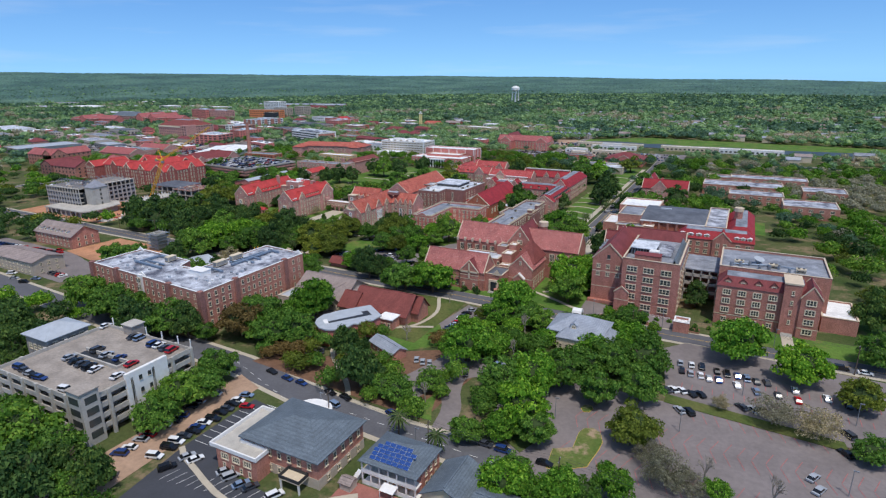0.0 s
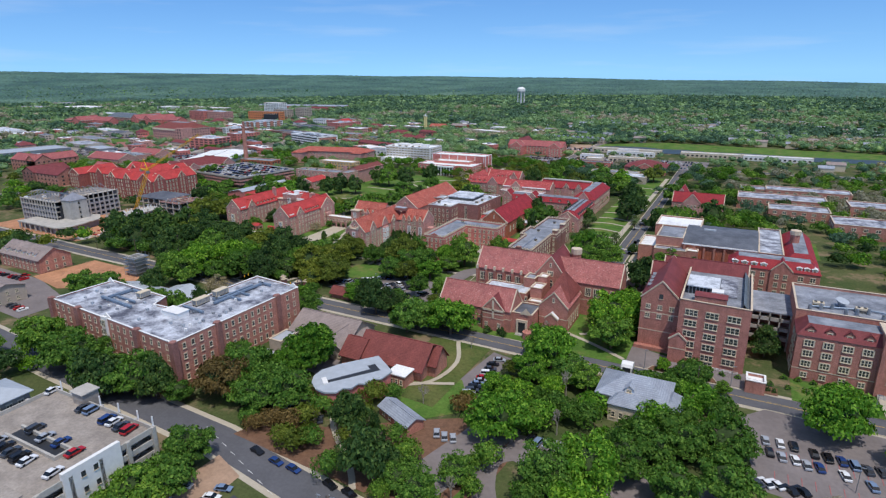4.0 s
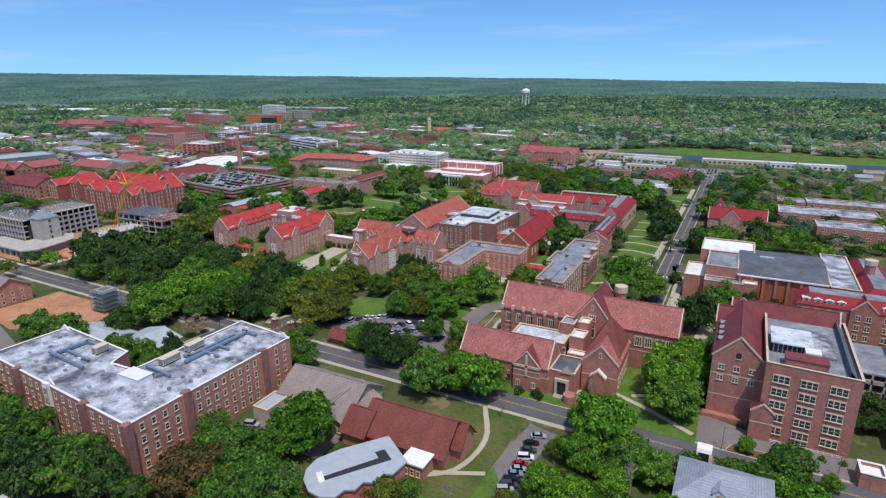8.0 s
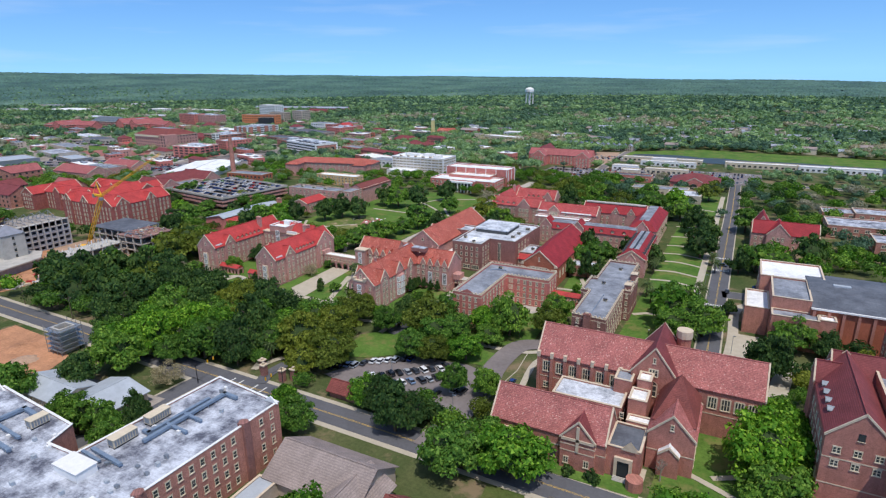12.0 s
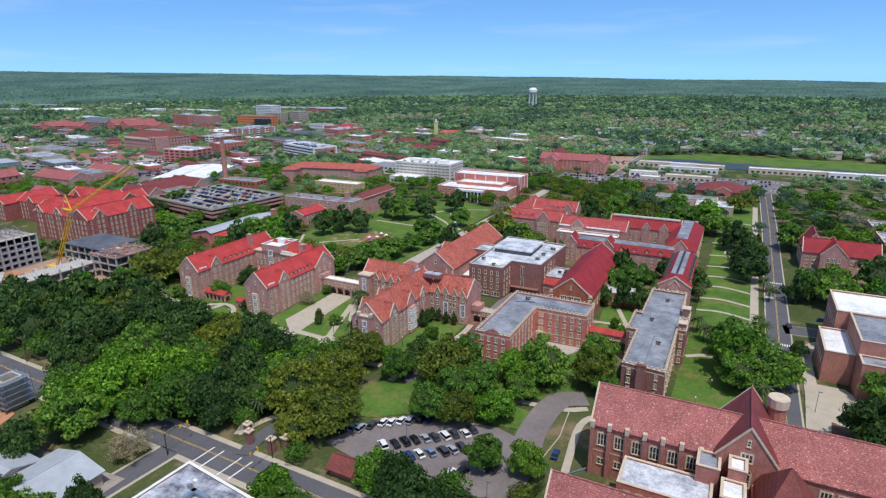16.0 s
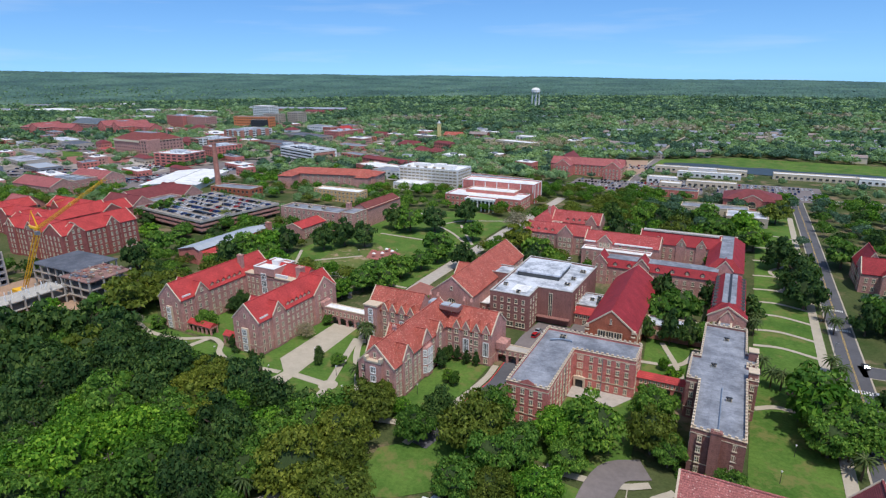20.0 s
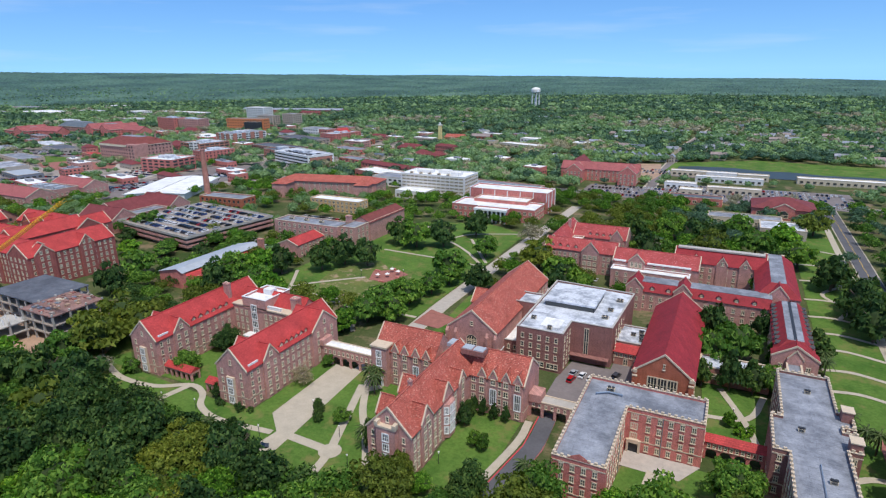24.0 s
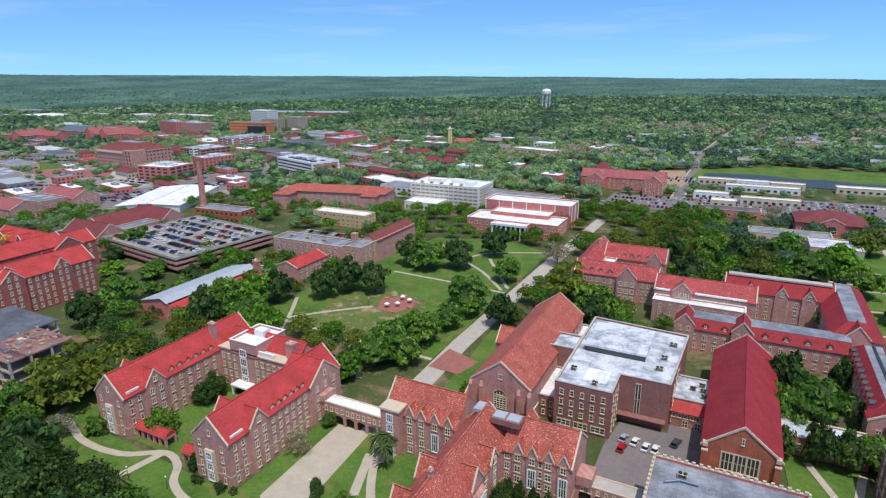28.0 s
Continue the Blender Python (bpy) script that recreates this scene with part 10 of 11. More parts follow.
plant("d", ((-214, 345, 2.1, 5), (-75, 352, 3.3, 7), (-418, 357, 8.1, 17), (-76, 371, 3.5, 7), (-373, 382, 8.5, 18), (-135, 382, 6.6, 14), (-362, 416, 7.9, 17), (-426, 420, 5.8, 9), (-116, 424, 6.3, 13), (-499, 425, 6.8, 9), (-346, 430, 7.9, 17), (-74, 431, 6.4, 14), (-255, 436, 7.7, 16), ))
plant("d", ((-374, 442, 9.5, 18), (-340, 443, 9.1, 18), (-327, 446, 7.9, 17), (-219, 448, 7.7, 16), (-94, 451, 9.1, 18), (-40, 464, 9.5, 18), (-96, 465, 8.1, 17), (-95, 476, 9.5, 18), (-93, 483, 9.5, 18), (-333, 492, 9.5, 18), (-305, 497, 9.5, 18), (-102, 509, 9.5, 18), (-100, 515, 7.5, 16), (-189, 521, 8.6, 18), (-296, 527, 9.4, 18), (-168, 560, 9.5, 18), (-201, 562, 8.5, 18),))
plant("o", ((-17, 148, 6.7, 12), (42, 196, 6.1, 11), (-210, 247, 6.8, 12), (-204, 254, 8.8, 15), (-220, 258, 9.5, 18), (-211, 260, 6.0, 11), (-261, 264, 6.6, 12), (-222, 264, 6.9, 12), (-271, 268, 6.9, 12), (-213, 269, 6.8, 12), (-275, 272, 7.3, 13), (-330, 275, 8.6, 15), (-218, 277, 8.4, 15), (-270, 279, 8.4, 15), (-278, 282, 7.6, 13), (-266, 283, 6.6, 11), (-220, 291, 8.1, 14), (-362, 314, 9.5, 18), (-369, 318, 9.5, 17), (-370, 330, 9.5, 18), (-356, 331, 9.5, 17), (-238, 478, 9.5, 18), (-157, 542, 9.5, 18), (-100, 617, 9.5, 18),))
plant("m", ((-156, 258, 5.1, 11), (-181, 273, 6.4, 13), (-184, 283, 7.8, 16), (-171, 290, 6.6, 14), (-141, 302, 6.7, 14), (-148, 304, 6.8, 14), (-155, 308, 8.3, 18), (-130, 312, 4.9, 10), (-149, 318, 8.6, 18), (-141, 328, 6.9, 14), (-145, 262, 5.1, 11), (-177, 285, 6.7, 14), (-184, 304, 7.2, 15), (-135, 310, 4.8, 10), (-154, 324, 5.6, 12),))
plant("o", ((-172, 275, 5.8, 12), (-185, 293, 9.5, 18), (-145, 308, 7.1, 15), (-140, 314, 7.3, 15), (-150, 330, 9.1, 18),))
plant("r", ((-169, 151, 9.2, 16),))
plant("g", ((-1, 133, 4.5, 7), (-7, 134, 6.8, 10), (-12, 142, 4.7, 7), (29, 173, 6.9, 10), (18, 176, 6.9, 10), (4, 178, 3.1, 5), (-247, 219, 5.9, 9), (-347, 304, 5.2, 8), (-276, 330, 4.3, 7), (-108, 398, 9.5, 14), (-258, 528, 9.1, 14),))
plant("x", ((17, 136, 5.7, 13), (2, 139, 5.2, 11), (-83, 140, 5.2, 11), (-68, 202, 5.6, 12), (-110, 219, 3.2, 7), (-88, 243, 4.2, 9), (-82, 268, 8.1, 18), (-68, 272, 4.6, 10), (-250, 296, 1.7, 5), (-118, 360, 5.1, 11), (-123, 438, 6.5, 14),))
plant("p", ((-64, 119, 1.6, 8), (-78, 122, 1.7, 8), (-228, 249, 3.4, 8), (-280, 293, 2.1, 8), (-304, 294, 2.2, 8), (-314, 294, 2.3, 8), (-223, 299, 3.1, 8), (-235, 300, 3.2, 8), (-236, 309, 3.0, 8), (-188, 310, 3.3, 8), (-190, 314, 3.1, 8), (-89, 327, 4.0, 8), (-91, 334, 3.4, 8), (-250, 335, 2.3, 8), (-254, 339, 2.9, 8), (-252, 340, 3.7, 8), (-106, 368, 4.0, 8), (-109, 369, 4.4, 8), (-89, 370, 3.5, 8), (-112, 377, 4.3, 8), (-88, 382, 4.0, 8), (-90, 388, 3.4, 8), (-114, 412, 3.7, 8), (-122, 418, 4.1, 8),))
plant("p", ((-114, 419, 4.9, 8), (-85, 427, 4.7, 8), (-87, 440, 4.9, 8), (-88, 454, 3.7, 8),))
plant("m", ((-219, 179, 5.0, 11), (-216, 187, 5.2, 12), (-217, 197, 5.6, 12), (-247, 187, 6.2, 13), (-239, 190, 5.4, 12), (-230, 186, 5.8, 12), (-256, 190, 5.6, 11)), True)
plant("d", ((-224, 192, 5.0, 13), (-234, 198, 4.6, 12)), True)
plant("b", ((-42, 234.3, 2.2, 5), (-28, 234.3, 2.4, 5.5)), True)

plant("d", ((-215.4, 338.9, 1.7, 7), (-212.2, 339, 1.6, 6.4), (-208.4, 338.6, 1.7, 5.6), (-204.4, 338.6, 1.7, 5.6), (-233.8, 308.2, 2.0, 11), (-215.2, 331.6, 2.6, 8), (-215.8, 336.4, 2.2, 7), (-105.6, 146.4, 3.0, 14), (-118.2, 155.4, 3.2, 13)), True)
plant("o", ((-219.2, 300.6, 3.2, 10),), True)
plant("d", ((-150.5, 421, 7.5, 19), (-133, 438, 4.2, 12), (-152, 388, 3.6, 11), (-143.5, 388.4, 4.8, 15), (-136.5, 388.6, 4.6, 13)), True)
plant("m", ((-142.5, 411, 8.6, 17), (-149.5, 406, 7.0, 16), (-130.2, 392, 5.6, 11)), True)
plant("m", ((-208.2, 323.4, 2.0, 6), (-205.2, 322.6, 1.9, 6)), True)
plant("m", ((-277, 390, 7.0, 13), (-278.5, 408, 7.5, 13), (-275, 424, 6.4, 12), (-272.6, 438.4, 5.8, 12), (-273, 488, 7.0, 14)), True)
plant("x", ((-101.8, 139.4, 4.4, 11), (-79.8, 141, 4.0, 10), (-107.6, 176.6, 4.0, 10), (-64.4, 179.6, 4.4, 12)), True)


def bushes(spots, mat, label, name="bush"):
    me = crown_mesh("leaves", mat, 77, 22, 26, 0.12, 0.9, 0.5, 0.2)
    for x, y, r in spots:
        if built_on(x, y, 0.2):
            continue
        t = new(name, me)
        t.matrix_basis = pose(x, y, -0.05, 0, 0, x * 40) @ Matrix.Diagonal((r, r, r * 1.5, 1))
        tagged(t, label, "bush", "shrubs on the lawns")


bushes([(-125, 236, 2.0), (-120, 235.4, 2.2), (-110.5, 235, 2.0), (-104, 235.4, 2.2), (-292, 307.6, 1.6), (-336, 309.6, 1.6), (-284, 308, 1.8), (-280, 308.6, 1.4)], LEAF_DARK, "round dark green shrub beside a wall")
bushes([(-324 + 3.4 * k, 346, 1.4) for k in range(8)] + [(-140, 362, 1.8), (-140, 365.5, 1.6), (-137.5, 363, 1.5), (-137, 366, 1.4)], LEAF_BRIGHT, "clipped bright green shrub on a lawn")
bushes([(-240, 341.4, 1.4), (-236, 341.4, 1.5), (-168, 320, 1.6), (-168, 326, 1.5), (-167.6, 331, 1.7), (-292.8, 307.8, 1.5)], LEAF_DARK, "upright dark conifer shrub")
bushes([(-28 + 5 * k, 239.4, 1.1) for k in range(9)] + [(-4 + 4.4 * k, 246.6, 1.2) for k in range(6)] + [(-70 + 2.6 * k, 308 + 4 * k, 1.3) for k in range(5)] + [(-132 + 3 * k, 308 - 0.3 * k, 1.6) for k in range(5)], LEAF_MID, "low green shrub in a planted bed")

# hedge along the car park
t = tagged(new("hedge", crown_mesh("hedge", LEAF_DARK, 91, 60, 26, 0.06, 0.9, 0.6, 0.1)), "dense dark evergreen hedge beside the car park", "hedge")
t.matrix_basis = pose(-160, 241, 0, 0, 0, -3) @ Matrix.Diagonal((17, 3.6, 6.5, 1))
t = tagged(new("hedge", t.data), "dense dark evergreen hedge beside the drive", "hedge")
t.matrix_basis = pose(-141, 252, 0, 0, 0, 84) @ Matrix.Diagonal((9, 1.2, 2.2, 1))


# ---- woods ----
def inside(poly, x, y):
    c, n = False, len(poly)
    for a in range(n):
        (x0, y0), (x1, y1) = poly[a], poly[a - 1]
        if (y0 > y) != (y1 > y) and x < (x1 - x0) * (y - y0) / (y1 - y0) + x0:
            c = not c
    return c


OPEN = [[tuple(v.co[:2]) for v in o.data.vertices[: len(o.data.vertices) // 2]] for o in scene.objects if o.type == "MESH" and o.get("kind") == "structure" and o.name.split(".")[0] in ("car_park", "yard", "plaza", "lawn", "lake", "drive")]
OPEN = [(p, min(a for a, b in p), max(a for a, b in p), min(b for a, b in p), max(b for a, b in p)) for p in OPEN]


def on_road(x, y, gap):
    for line, w in ROADS:
        for (ax, ay), (bx, by) in zip(line, line[1:]):
            dx, dy = bx - ax, by - ay
            k = max(0, min(1, ((x - ax) * dx + (y - ay) * dy) / (dx * dx + dy * dy)))
            if (x - ax - k * dx) ** 2 + (y - ay - k * dy) ** 2 < (w / 2 + gap) ** 2:
                return True
    return False


def clear(x, y, r):
    """Whether a tree may stand here."""
    if -1150 < x < -540 and 500 < y < 1080 and (int(x * 7) * 31 + int(y * 13)) % 10 < 5:
        return False
    if -535 < x < -425 and 396 < y < 432 and r > 3:
        return False
    if built_on(x, y, r * 0.55) or on_road(x, y, r * 0.4) or any(math.hypot(x - a, y - b) < c + 0.7 * r for a, b, c in GLADES):
        return False
    return not any(x0 < x < x1 and y0 < y < y1 and inside(p, x, y) for p, x0, x1, y0, y1 in OPEN)


def wood(name, spots, mat, seed, sprays, label, size=0.2, core=1):
    """Many trees as one body of leaves: for each an inner mass and loose sprays over it."""
    rng = np.random.default_rng(seed)
    n = len(spots)
    S = np.array(spots)
    bm = bmesh.new()
    bmesh.ops.create_icosphere(bm, subdivisions=core, radius=1.0)
    bv = np.array([v.co[:] for v in bm.verts])
    bf = np.array([[v.index for v in f.verts] for f in bm.faces])
    bm.free()
    m = len(bv)
    jit = 0.74 + 0.26 * rng.random((n, m, 1))
    core_v = bv[None] * jit * np.stack([S[:, 3], S[:, 3], S[:, 4] * 0.42], -1)[:, None] * (0.68 if sprays > 250 else 0.88)
    core_v = core_v + np.stack([S[:, 0], S[:, 1], S[:, 2] + S[:, 4] * 0.58], -1)[:, None]
    core_f = bf[None] + (np.arange(n) * m)[:, None, None]
    V, T = core_v.reshape(-1, 3), core_f.reshape(-1, 3)
    if sprays:
        d = rng.normal(size=(n, sprays, 3))
        d /= np.linalg.norm(d, axis=2)[..., None]
        d[..., 2] = np.abs(d[..., 2]) * 1.1 - 0.25
        ph = 6.3 * rng.random((n, 1, 3))
        lumps = 1 + 0.17 * (np.sin(4.6 * d[..., :1] + ph[..., :1]) * np.sin(5.1 * d[..., 1:2] + ph[..., 1:2]) + np.sin(6.2 * d[..., 2:] + ph[..., 2:] + 3 * d[..., :1]))
        p = lumps * d * (0.78 + 0.3 * rng.random((n, sprays, 1))) * np.stack([S[:, 3], S[:, 3], S[:, 4] * 0.46], -1)[:, None]
        p = p + np.stack([S[:, 0], S[:, 1], S[:, 2] + S[:, 4] * 0.58], -1)[:, None]
        nr = d + 0.5 * rng.normal(size=d.shape)
        a = np.cross(nr, rng.normal(size=d.shape))
        a /= np.linalg.norm(a, axis=2)[..., None]
        b = np.cross(nr, a)
        b /= np.linalg.norm(b, axis=2)[..., None]
        s = size * S[:, 3][:, None, None] * (0.6 + 0.8 * rng.random((n, sprays, 1)))
        q = np.stack([p + a * s, p - a * s * 0.6 + b * s * 0.9, p - a * s * 0.6 - b * s * 0.9], 2).reshape(-1, 3)
        T = np.concatenate([T, (np.arange(n * sprays * 3) + len(V)).reshape(-1, 3)])
        V = np.concatenate([V, q])
    me = bpy.data.meshes.new(name)
    me.vertices.add(len(V))
    me.vertices.foreach_set("co", V.astype(np.float32).ravel())
    me.loops.add(len(T) * 3)
    me.loops.foreach_set("vertex_index", T.astype(np.int32).ravel())
    me.polygons.add(len(T))
    me.polygons.foreach_set("loop_start", np.arange(0, len(T) * 3, 3, dtype=np.int32))
    me.materials.append(mat)
    me.update(calc_edges=True)
    return tagged(new(name, me), label, "woods", kind="stuff")


def scatter(zone, n, r0, r1, seed, low=1.35, high=2.0, tries=6):
    rng = random.Random(seed)
    x0, x1, y0, y1 = min(p[0] for p in zone), max(p[0] for p in zone), min(p[1] for p in zone), max(p[1] for p in zone)
    grid, out = {}, []
    for _ in range(n * tries):
        if len(out) >= n:
            break
        x, y, r = rng.uniform(x0, x1), rng.uniform(y0, y1), rng.uniform(r0, r1)
        if not inside(zone, x, y):
            continue
        c = (int(x // 14), int(y // 14))
        if any((x - a) ** 2 + (y - b) ** 2 < (0.5 * (r + q)) ** 2 for i in (-1, 0, 1) for j in (-1, 0, 1) for a, b, q in grid.get((c[0] + i, c[1] + j), ())):
            continue
        if not clear(x, y, r) or any((x - a) ** 2 + (y - b) ** 2 < (0.6 * (r + q)) ** 2 for a, b, q in TREES):
            continue
        grid.setdefault(c, []).append((x, y, r))
        out.append((x, y, hill(x, y), r, r * rng.uniform(low, high)))
    return out


LEAVES = (LEAF_BRIGHT, LEAF_MID, LEAF_DARK, LEAF_OLIVE, LEAF_MID, LEAF_DARK)


def woods(zone, n, r0, r1, seed, sprays, label, size=0.2, mix=LEAVES, core=1, low=1.35, high=2.0):
    spots = scatter(zone, n, r0, r1, seed, low, high)
    rng = random.Random(seed + 1)
    sets = {}
    for s in spots:
        # neighbours tend to be of one kind: stands of pine, of fresh green, of bare twigs
        stand = noise.noise(Vector((s[0] * 0.007, s[1] * 0.007, seed * 0.7))) * 0.9 + rng.gauss(0.5, 0.24)
        sets.setdefault(min(len(mix) - 1, max(0, int(stand * len(mix)))), []).append(s)
    for k, ss in sorted(sets.items()):
        wood("woodland", ss, mix[k], seed + 10 + k, sprays, label, size, core)


# leaf mix of the suburb, haze already in its colours
SUBURB = (LEAF_PINE_HAZED, LEAF_PINE_HAZED, LEAF_FAR_HAZED, LEAF_FAR_HAZED, LEAF_LIME, LEAF_FAR_HAZED, LEAF_FAR_HAZED, LEAF_TWIGGY)
woods([(-420, 60), (-204, 60), (-204, 146), (-262, 150), (-420, 150)], 60, 3.5, 6, 101, 900, "garden trees behind the parking garage", 0.085)
woods([(-150, 30), (60, 20), (120, 120), (-30, 118), (-60, 96), (-130, 60)], 40, 3.5, 6, 102, 900, "garden trees along the street", 0.085)
woods([(-150, 136), (-70, 130), (-66, 170), (-84, 224), (-150, 150)], 45, 2.5, 4.5, 103, 900, "undergrowth and young trees on the slope", 0.085, (LEAF_RUST, LEAF_OLIVE, LEAF_MID, LEAF_OLIVE, LEAF_MID))
woods([(-76, 132), (-20, 130), (-20, 222), (-76, 222)], 30, 3.5, 5.5, 104, 900, "leafy trees between car parks", 0.085, (LEAF_BRIGHT, LEAF_MID))
woods([(-370, 238), (-215, 236), (-205, 262), (-240, 290), (-345, 300), (-385, 290)], 110, 4, 7, 105, 900, "dense grove of broadleaf trees", 0.085, (LEAF_DARK, LEAF_MID, LEAF_BRIGHT, LEAF_DARK))
woods([(-420, 352), (-340, 340), (-340, 400), (-420, 440)], 50, 3.5, 6, 106, 800, "trees behind the dormitory", 0.085)
woods([(-300, 236), (-140, 236), (-140, 300), (-300, 300)], 26, 3.5, 6, 107, 900, "trees beside the car park", 0.085)
woods([(60, 120), (200, 120), (240, 420), (20, 420), (44, 300), (130, 260)], 150, 4, 7, 108, 700, "trees beyond the halls", 0.09)
woods([(-78, 286), (-20, 290), (-26, 346), (-60, 346), (-78, 380)], 14, 3, 5, 109, 900, "trees around the gymnasium", 0.085)
woods([(-300, 360), (-180, 440), (-180, 700), (-360, 700), (-366, 380)], 190, 3, 6, 110, 800, "trees around the quadrangle", 0.085, (LEAF_MID, LEAF_BRIGHT, LEAF_OLIVE, LEAF_MID, LEAF_OLIVE))
woods([(-190, 508), (60, 400), (160, 420), (160, 700), (-190, 700)], 420, 3.5, 6.5, 111, 420, "trees of the campus edge", 0.11, (LEAF_DARK, LEAF_MID, LEAF_PINE_HAZED, LEAF_BRIGHT, LEAF_MID, LEAF_TWIGGY))
woods([(-700, 330), (-360, 430), (-360, 700), (-560, 760), (-760, 640)], 300, 3.5, 6, 112, 420, "trees between campus buildings", 0.11, (LEAF_MID, LEAF_LIME, LEAF_BRIGHT, LEAF_OLIVE, LEAF_MID))
woods([(-700, 180), (-380, 150), (-390, 330), (-520, 330), (-700, 340)], 160, 4, 6.5, 113, 260, "trees west of the building site", 0.135)
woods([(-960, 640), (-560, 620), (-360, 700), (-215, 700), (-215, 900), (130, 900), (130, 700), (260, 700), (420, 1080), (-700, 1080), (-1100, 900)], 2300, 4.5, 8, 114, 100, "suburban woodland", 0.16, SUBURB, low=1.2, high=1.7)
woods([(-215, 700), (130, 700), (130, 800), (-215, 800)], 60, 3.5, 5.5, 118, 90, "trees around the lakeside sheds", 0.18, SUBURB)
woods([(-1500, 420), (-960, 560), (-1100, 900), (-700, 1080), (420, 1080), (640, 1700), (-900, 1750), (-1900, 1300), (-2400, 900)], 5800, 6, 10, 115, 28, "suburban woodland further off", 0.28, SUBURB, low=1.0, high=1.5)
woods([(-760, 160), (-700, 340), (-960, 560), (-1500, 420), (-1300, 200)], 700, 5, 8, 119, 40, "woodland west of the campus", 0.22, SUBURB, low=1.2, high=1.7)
woods([(-1080, 480), (-620, 430), (-640, 700), (-780, 660), (-1100, 760)], 230, 3, 5.5, 120, 120, "street trees between the halls", 0.16, (LEAF_FAR_HAZED, LEAF_LIME, LEAF_LIME, LEAF_FAR_HAZED))
FARW = (LEAF_PINE_HAZED, LEAF_PINE_HAZED, LEAF_PINE_HAZED, LEAF_FAR_HAZED, LEAF_PINE_HAZED, LEAF_FAR_HAZED)
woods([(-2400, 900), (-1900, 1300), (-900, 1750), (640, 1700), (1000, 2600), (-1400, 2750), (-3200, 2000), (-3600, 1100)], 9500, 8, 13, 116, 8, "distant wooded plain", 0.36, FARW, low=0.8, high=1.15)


def far_hills():
    """The canopy of the woods out to the horizon: one uneven sheet of tree tops."""
    rng = np.random.default_rng(8)
    na, nr_ = 1100, 110
    ang = np.radians(np.linspace(72, 166, na))
    rad = 2450 * (4880 / 2450) ** np.linspace(0, 1, nr_)
    A, R_ = np.meshgrid(ang, rad)
    A, R_ = A + rng.normal(size=A.shape) * 0.0004, R_ + rng.normal(size=A.shape) * 6
    X, Y = -100 + R_ * np.cos(A), 150 + R_ * np.sin(A)
    k = np.clip((R_ - 2500) / 2250, 0, 1)
    roll_ = np.sin(X * 0.004 + 1.3 * np.sin(Y * 0.003)) * np.cos(Y * 0.005 + 0.7)
    Z = (62 + 88 * (-0.891 * (X + 100) - 0.454 * (Y - 150)) / 4800) * k ** 1.25 + 6 + 11 * rng.random(A.shape) * (1 - 0.3 * k) + 3.5 * roll_ * (0.3 + 0.7 * k)
    Z[0] = 0
    V = np.stack([X, Y, Z], -1).reshape(-1, 3)
    i = (np.arange(nr_ - 1)[:, None] * na + np.arange(na - 1)[None]).ravel()
    F = np.stack([i, i + 1, i + na + 1, i + na], -1)[:, ::-1]
    me = bpy.data.meshes.new("wooded_hills")
    me.vertices.add(len(V))
    me.vertices.foreach_set("co", V.astype(np.float32).ravel())
    me.loops.add(len(F) * 4)
    me.loops.foreach_set("vertex_index", F.astype(np.int32).ravel())
    me.polygons.add(len(F))
    me.polygons.foreach_set("loop_start", np.arange(0, len(F) * 4, 4, dtype=np.int32))
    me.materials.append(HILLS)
    me.update(calc_edges=True)
    tagged(new("wooded_hills", me), "wooded hills on the horizon with haze blue in their colour", "woods", kind="stuff")


far_hills()
# houses scattered in the suburb
hs, rng = Shape(), random.Random(5)
for k in range(190):
    x, y = rng.uniform(-900, 420), rng.uniform(720, 1500)
    if k % 3:
        x, y = rng.uniform(-340, 260), rng.uniform(860, 1250)
    if not clear(x, y, 8):
        continue
    w, d, h = rng.uniform(6, 11), rng.uniform(4, 6), rng.uniform(4.5, 7)
    m = rng.randrange(4)
    hs.box(x - w, x + w, y - d, y + d, 0, h, 0)
    hs.poly([(x - w - 0.5, y - d - 0.5, h), (x + w + 0.5, y - d - 0.5, h), (x + w + 0.5, y, h + 2.6), (x - w - 0.5, y, h + 2.6)], 1 + m)
    hs.poly([(x + w + 0.5, y + d + 0.5, h), (x - w - 0.5, y + d + 0.5, h), (x - w - 0.5, y, h + 2.6), (x + w + 0.5, y, h + 2.6)], 1 + m)
tagged(new("suburban_houses", hs.mesh("suburban_houses", [BEIGE, ROOF_GREY, SHINGLE_PALE, SHINGLE_BROWN, SHINGLE_GREY])), "small pale houses scattered among trees", "houses", kind="stuff")

bushes([(-44 + 3.4 * k, 233.6, 0.8) for k in range(6)] + [(-13 + 2 * k, 235, 1.0) for k in range(4)], LEAF_DARK, "low dark shrub in a mulched bed")

# ---- cars ----
TYRE = plain("tyre_rubber", rgb(30, 30, 32), 0.9, 0.1, 4)
CARGLASS = Mat("car_glass", 0.08, 0, 0.6).color(rgb(24, 28, 34)).m
PAINTS = [(n, plain("car_paint_" + n, c, 0.25, 0.03, 0.5, 0.1, 0.6)) for n, c in (("white", rgb(232, 232, 232)), ("black", rgb(26, 26, 30)), ("silver", rgb(168, 172, 178)), ("dark grey", rgb(66, 70, 78)), ("red", rgb(178, 26, 34)), ("blue", rgb(40, 66, 120)), ("pale blue", rgb(120, 140, 168)))]


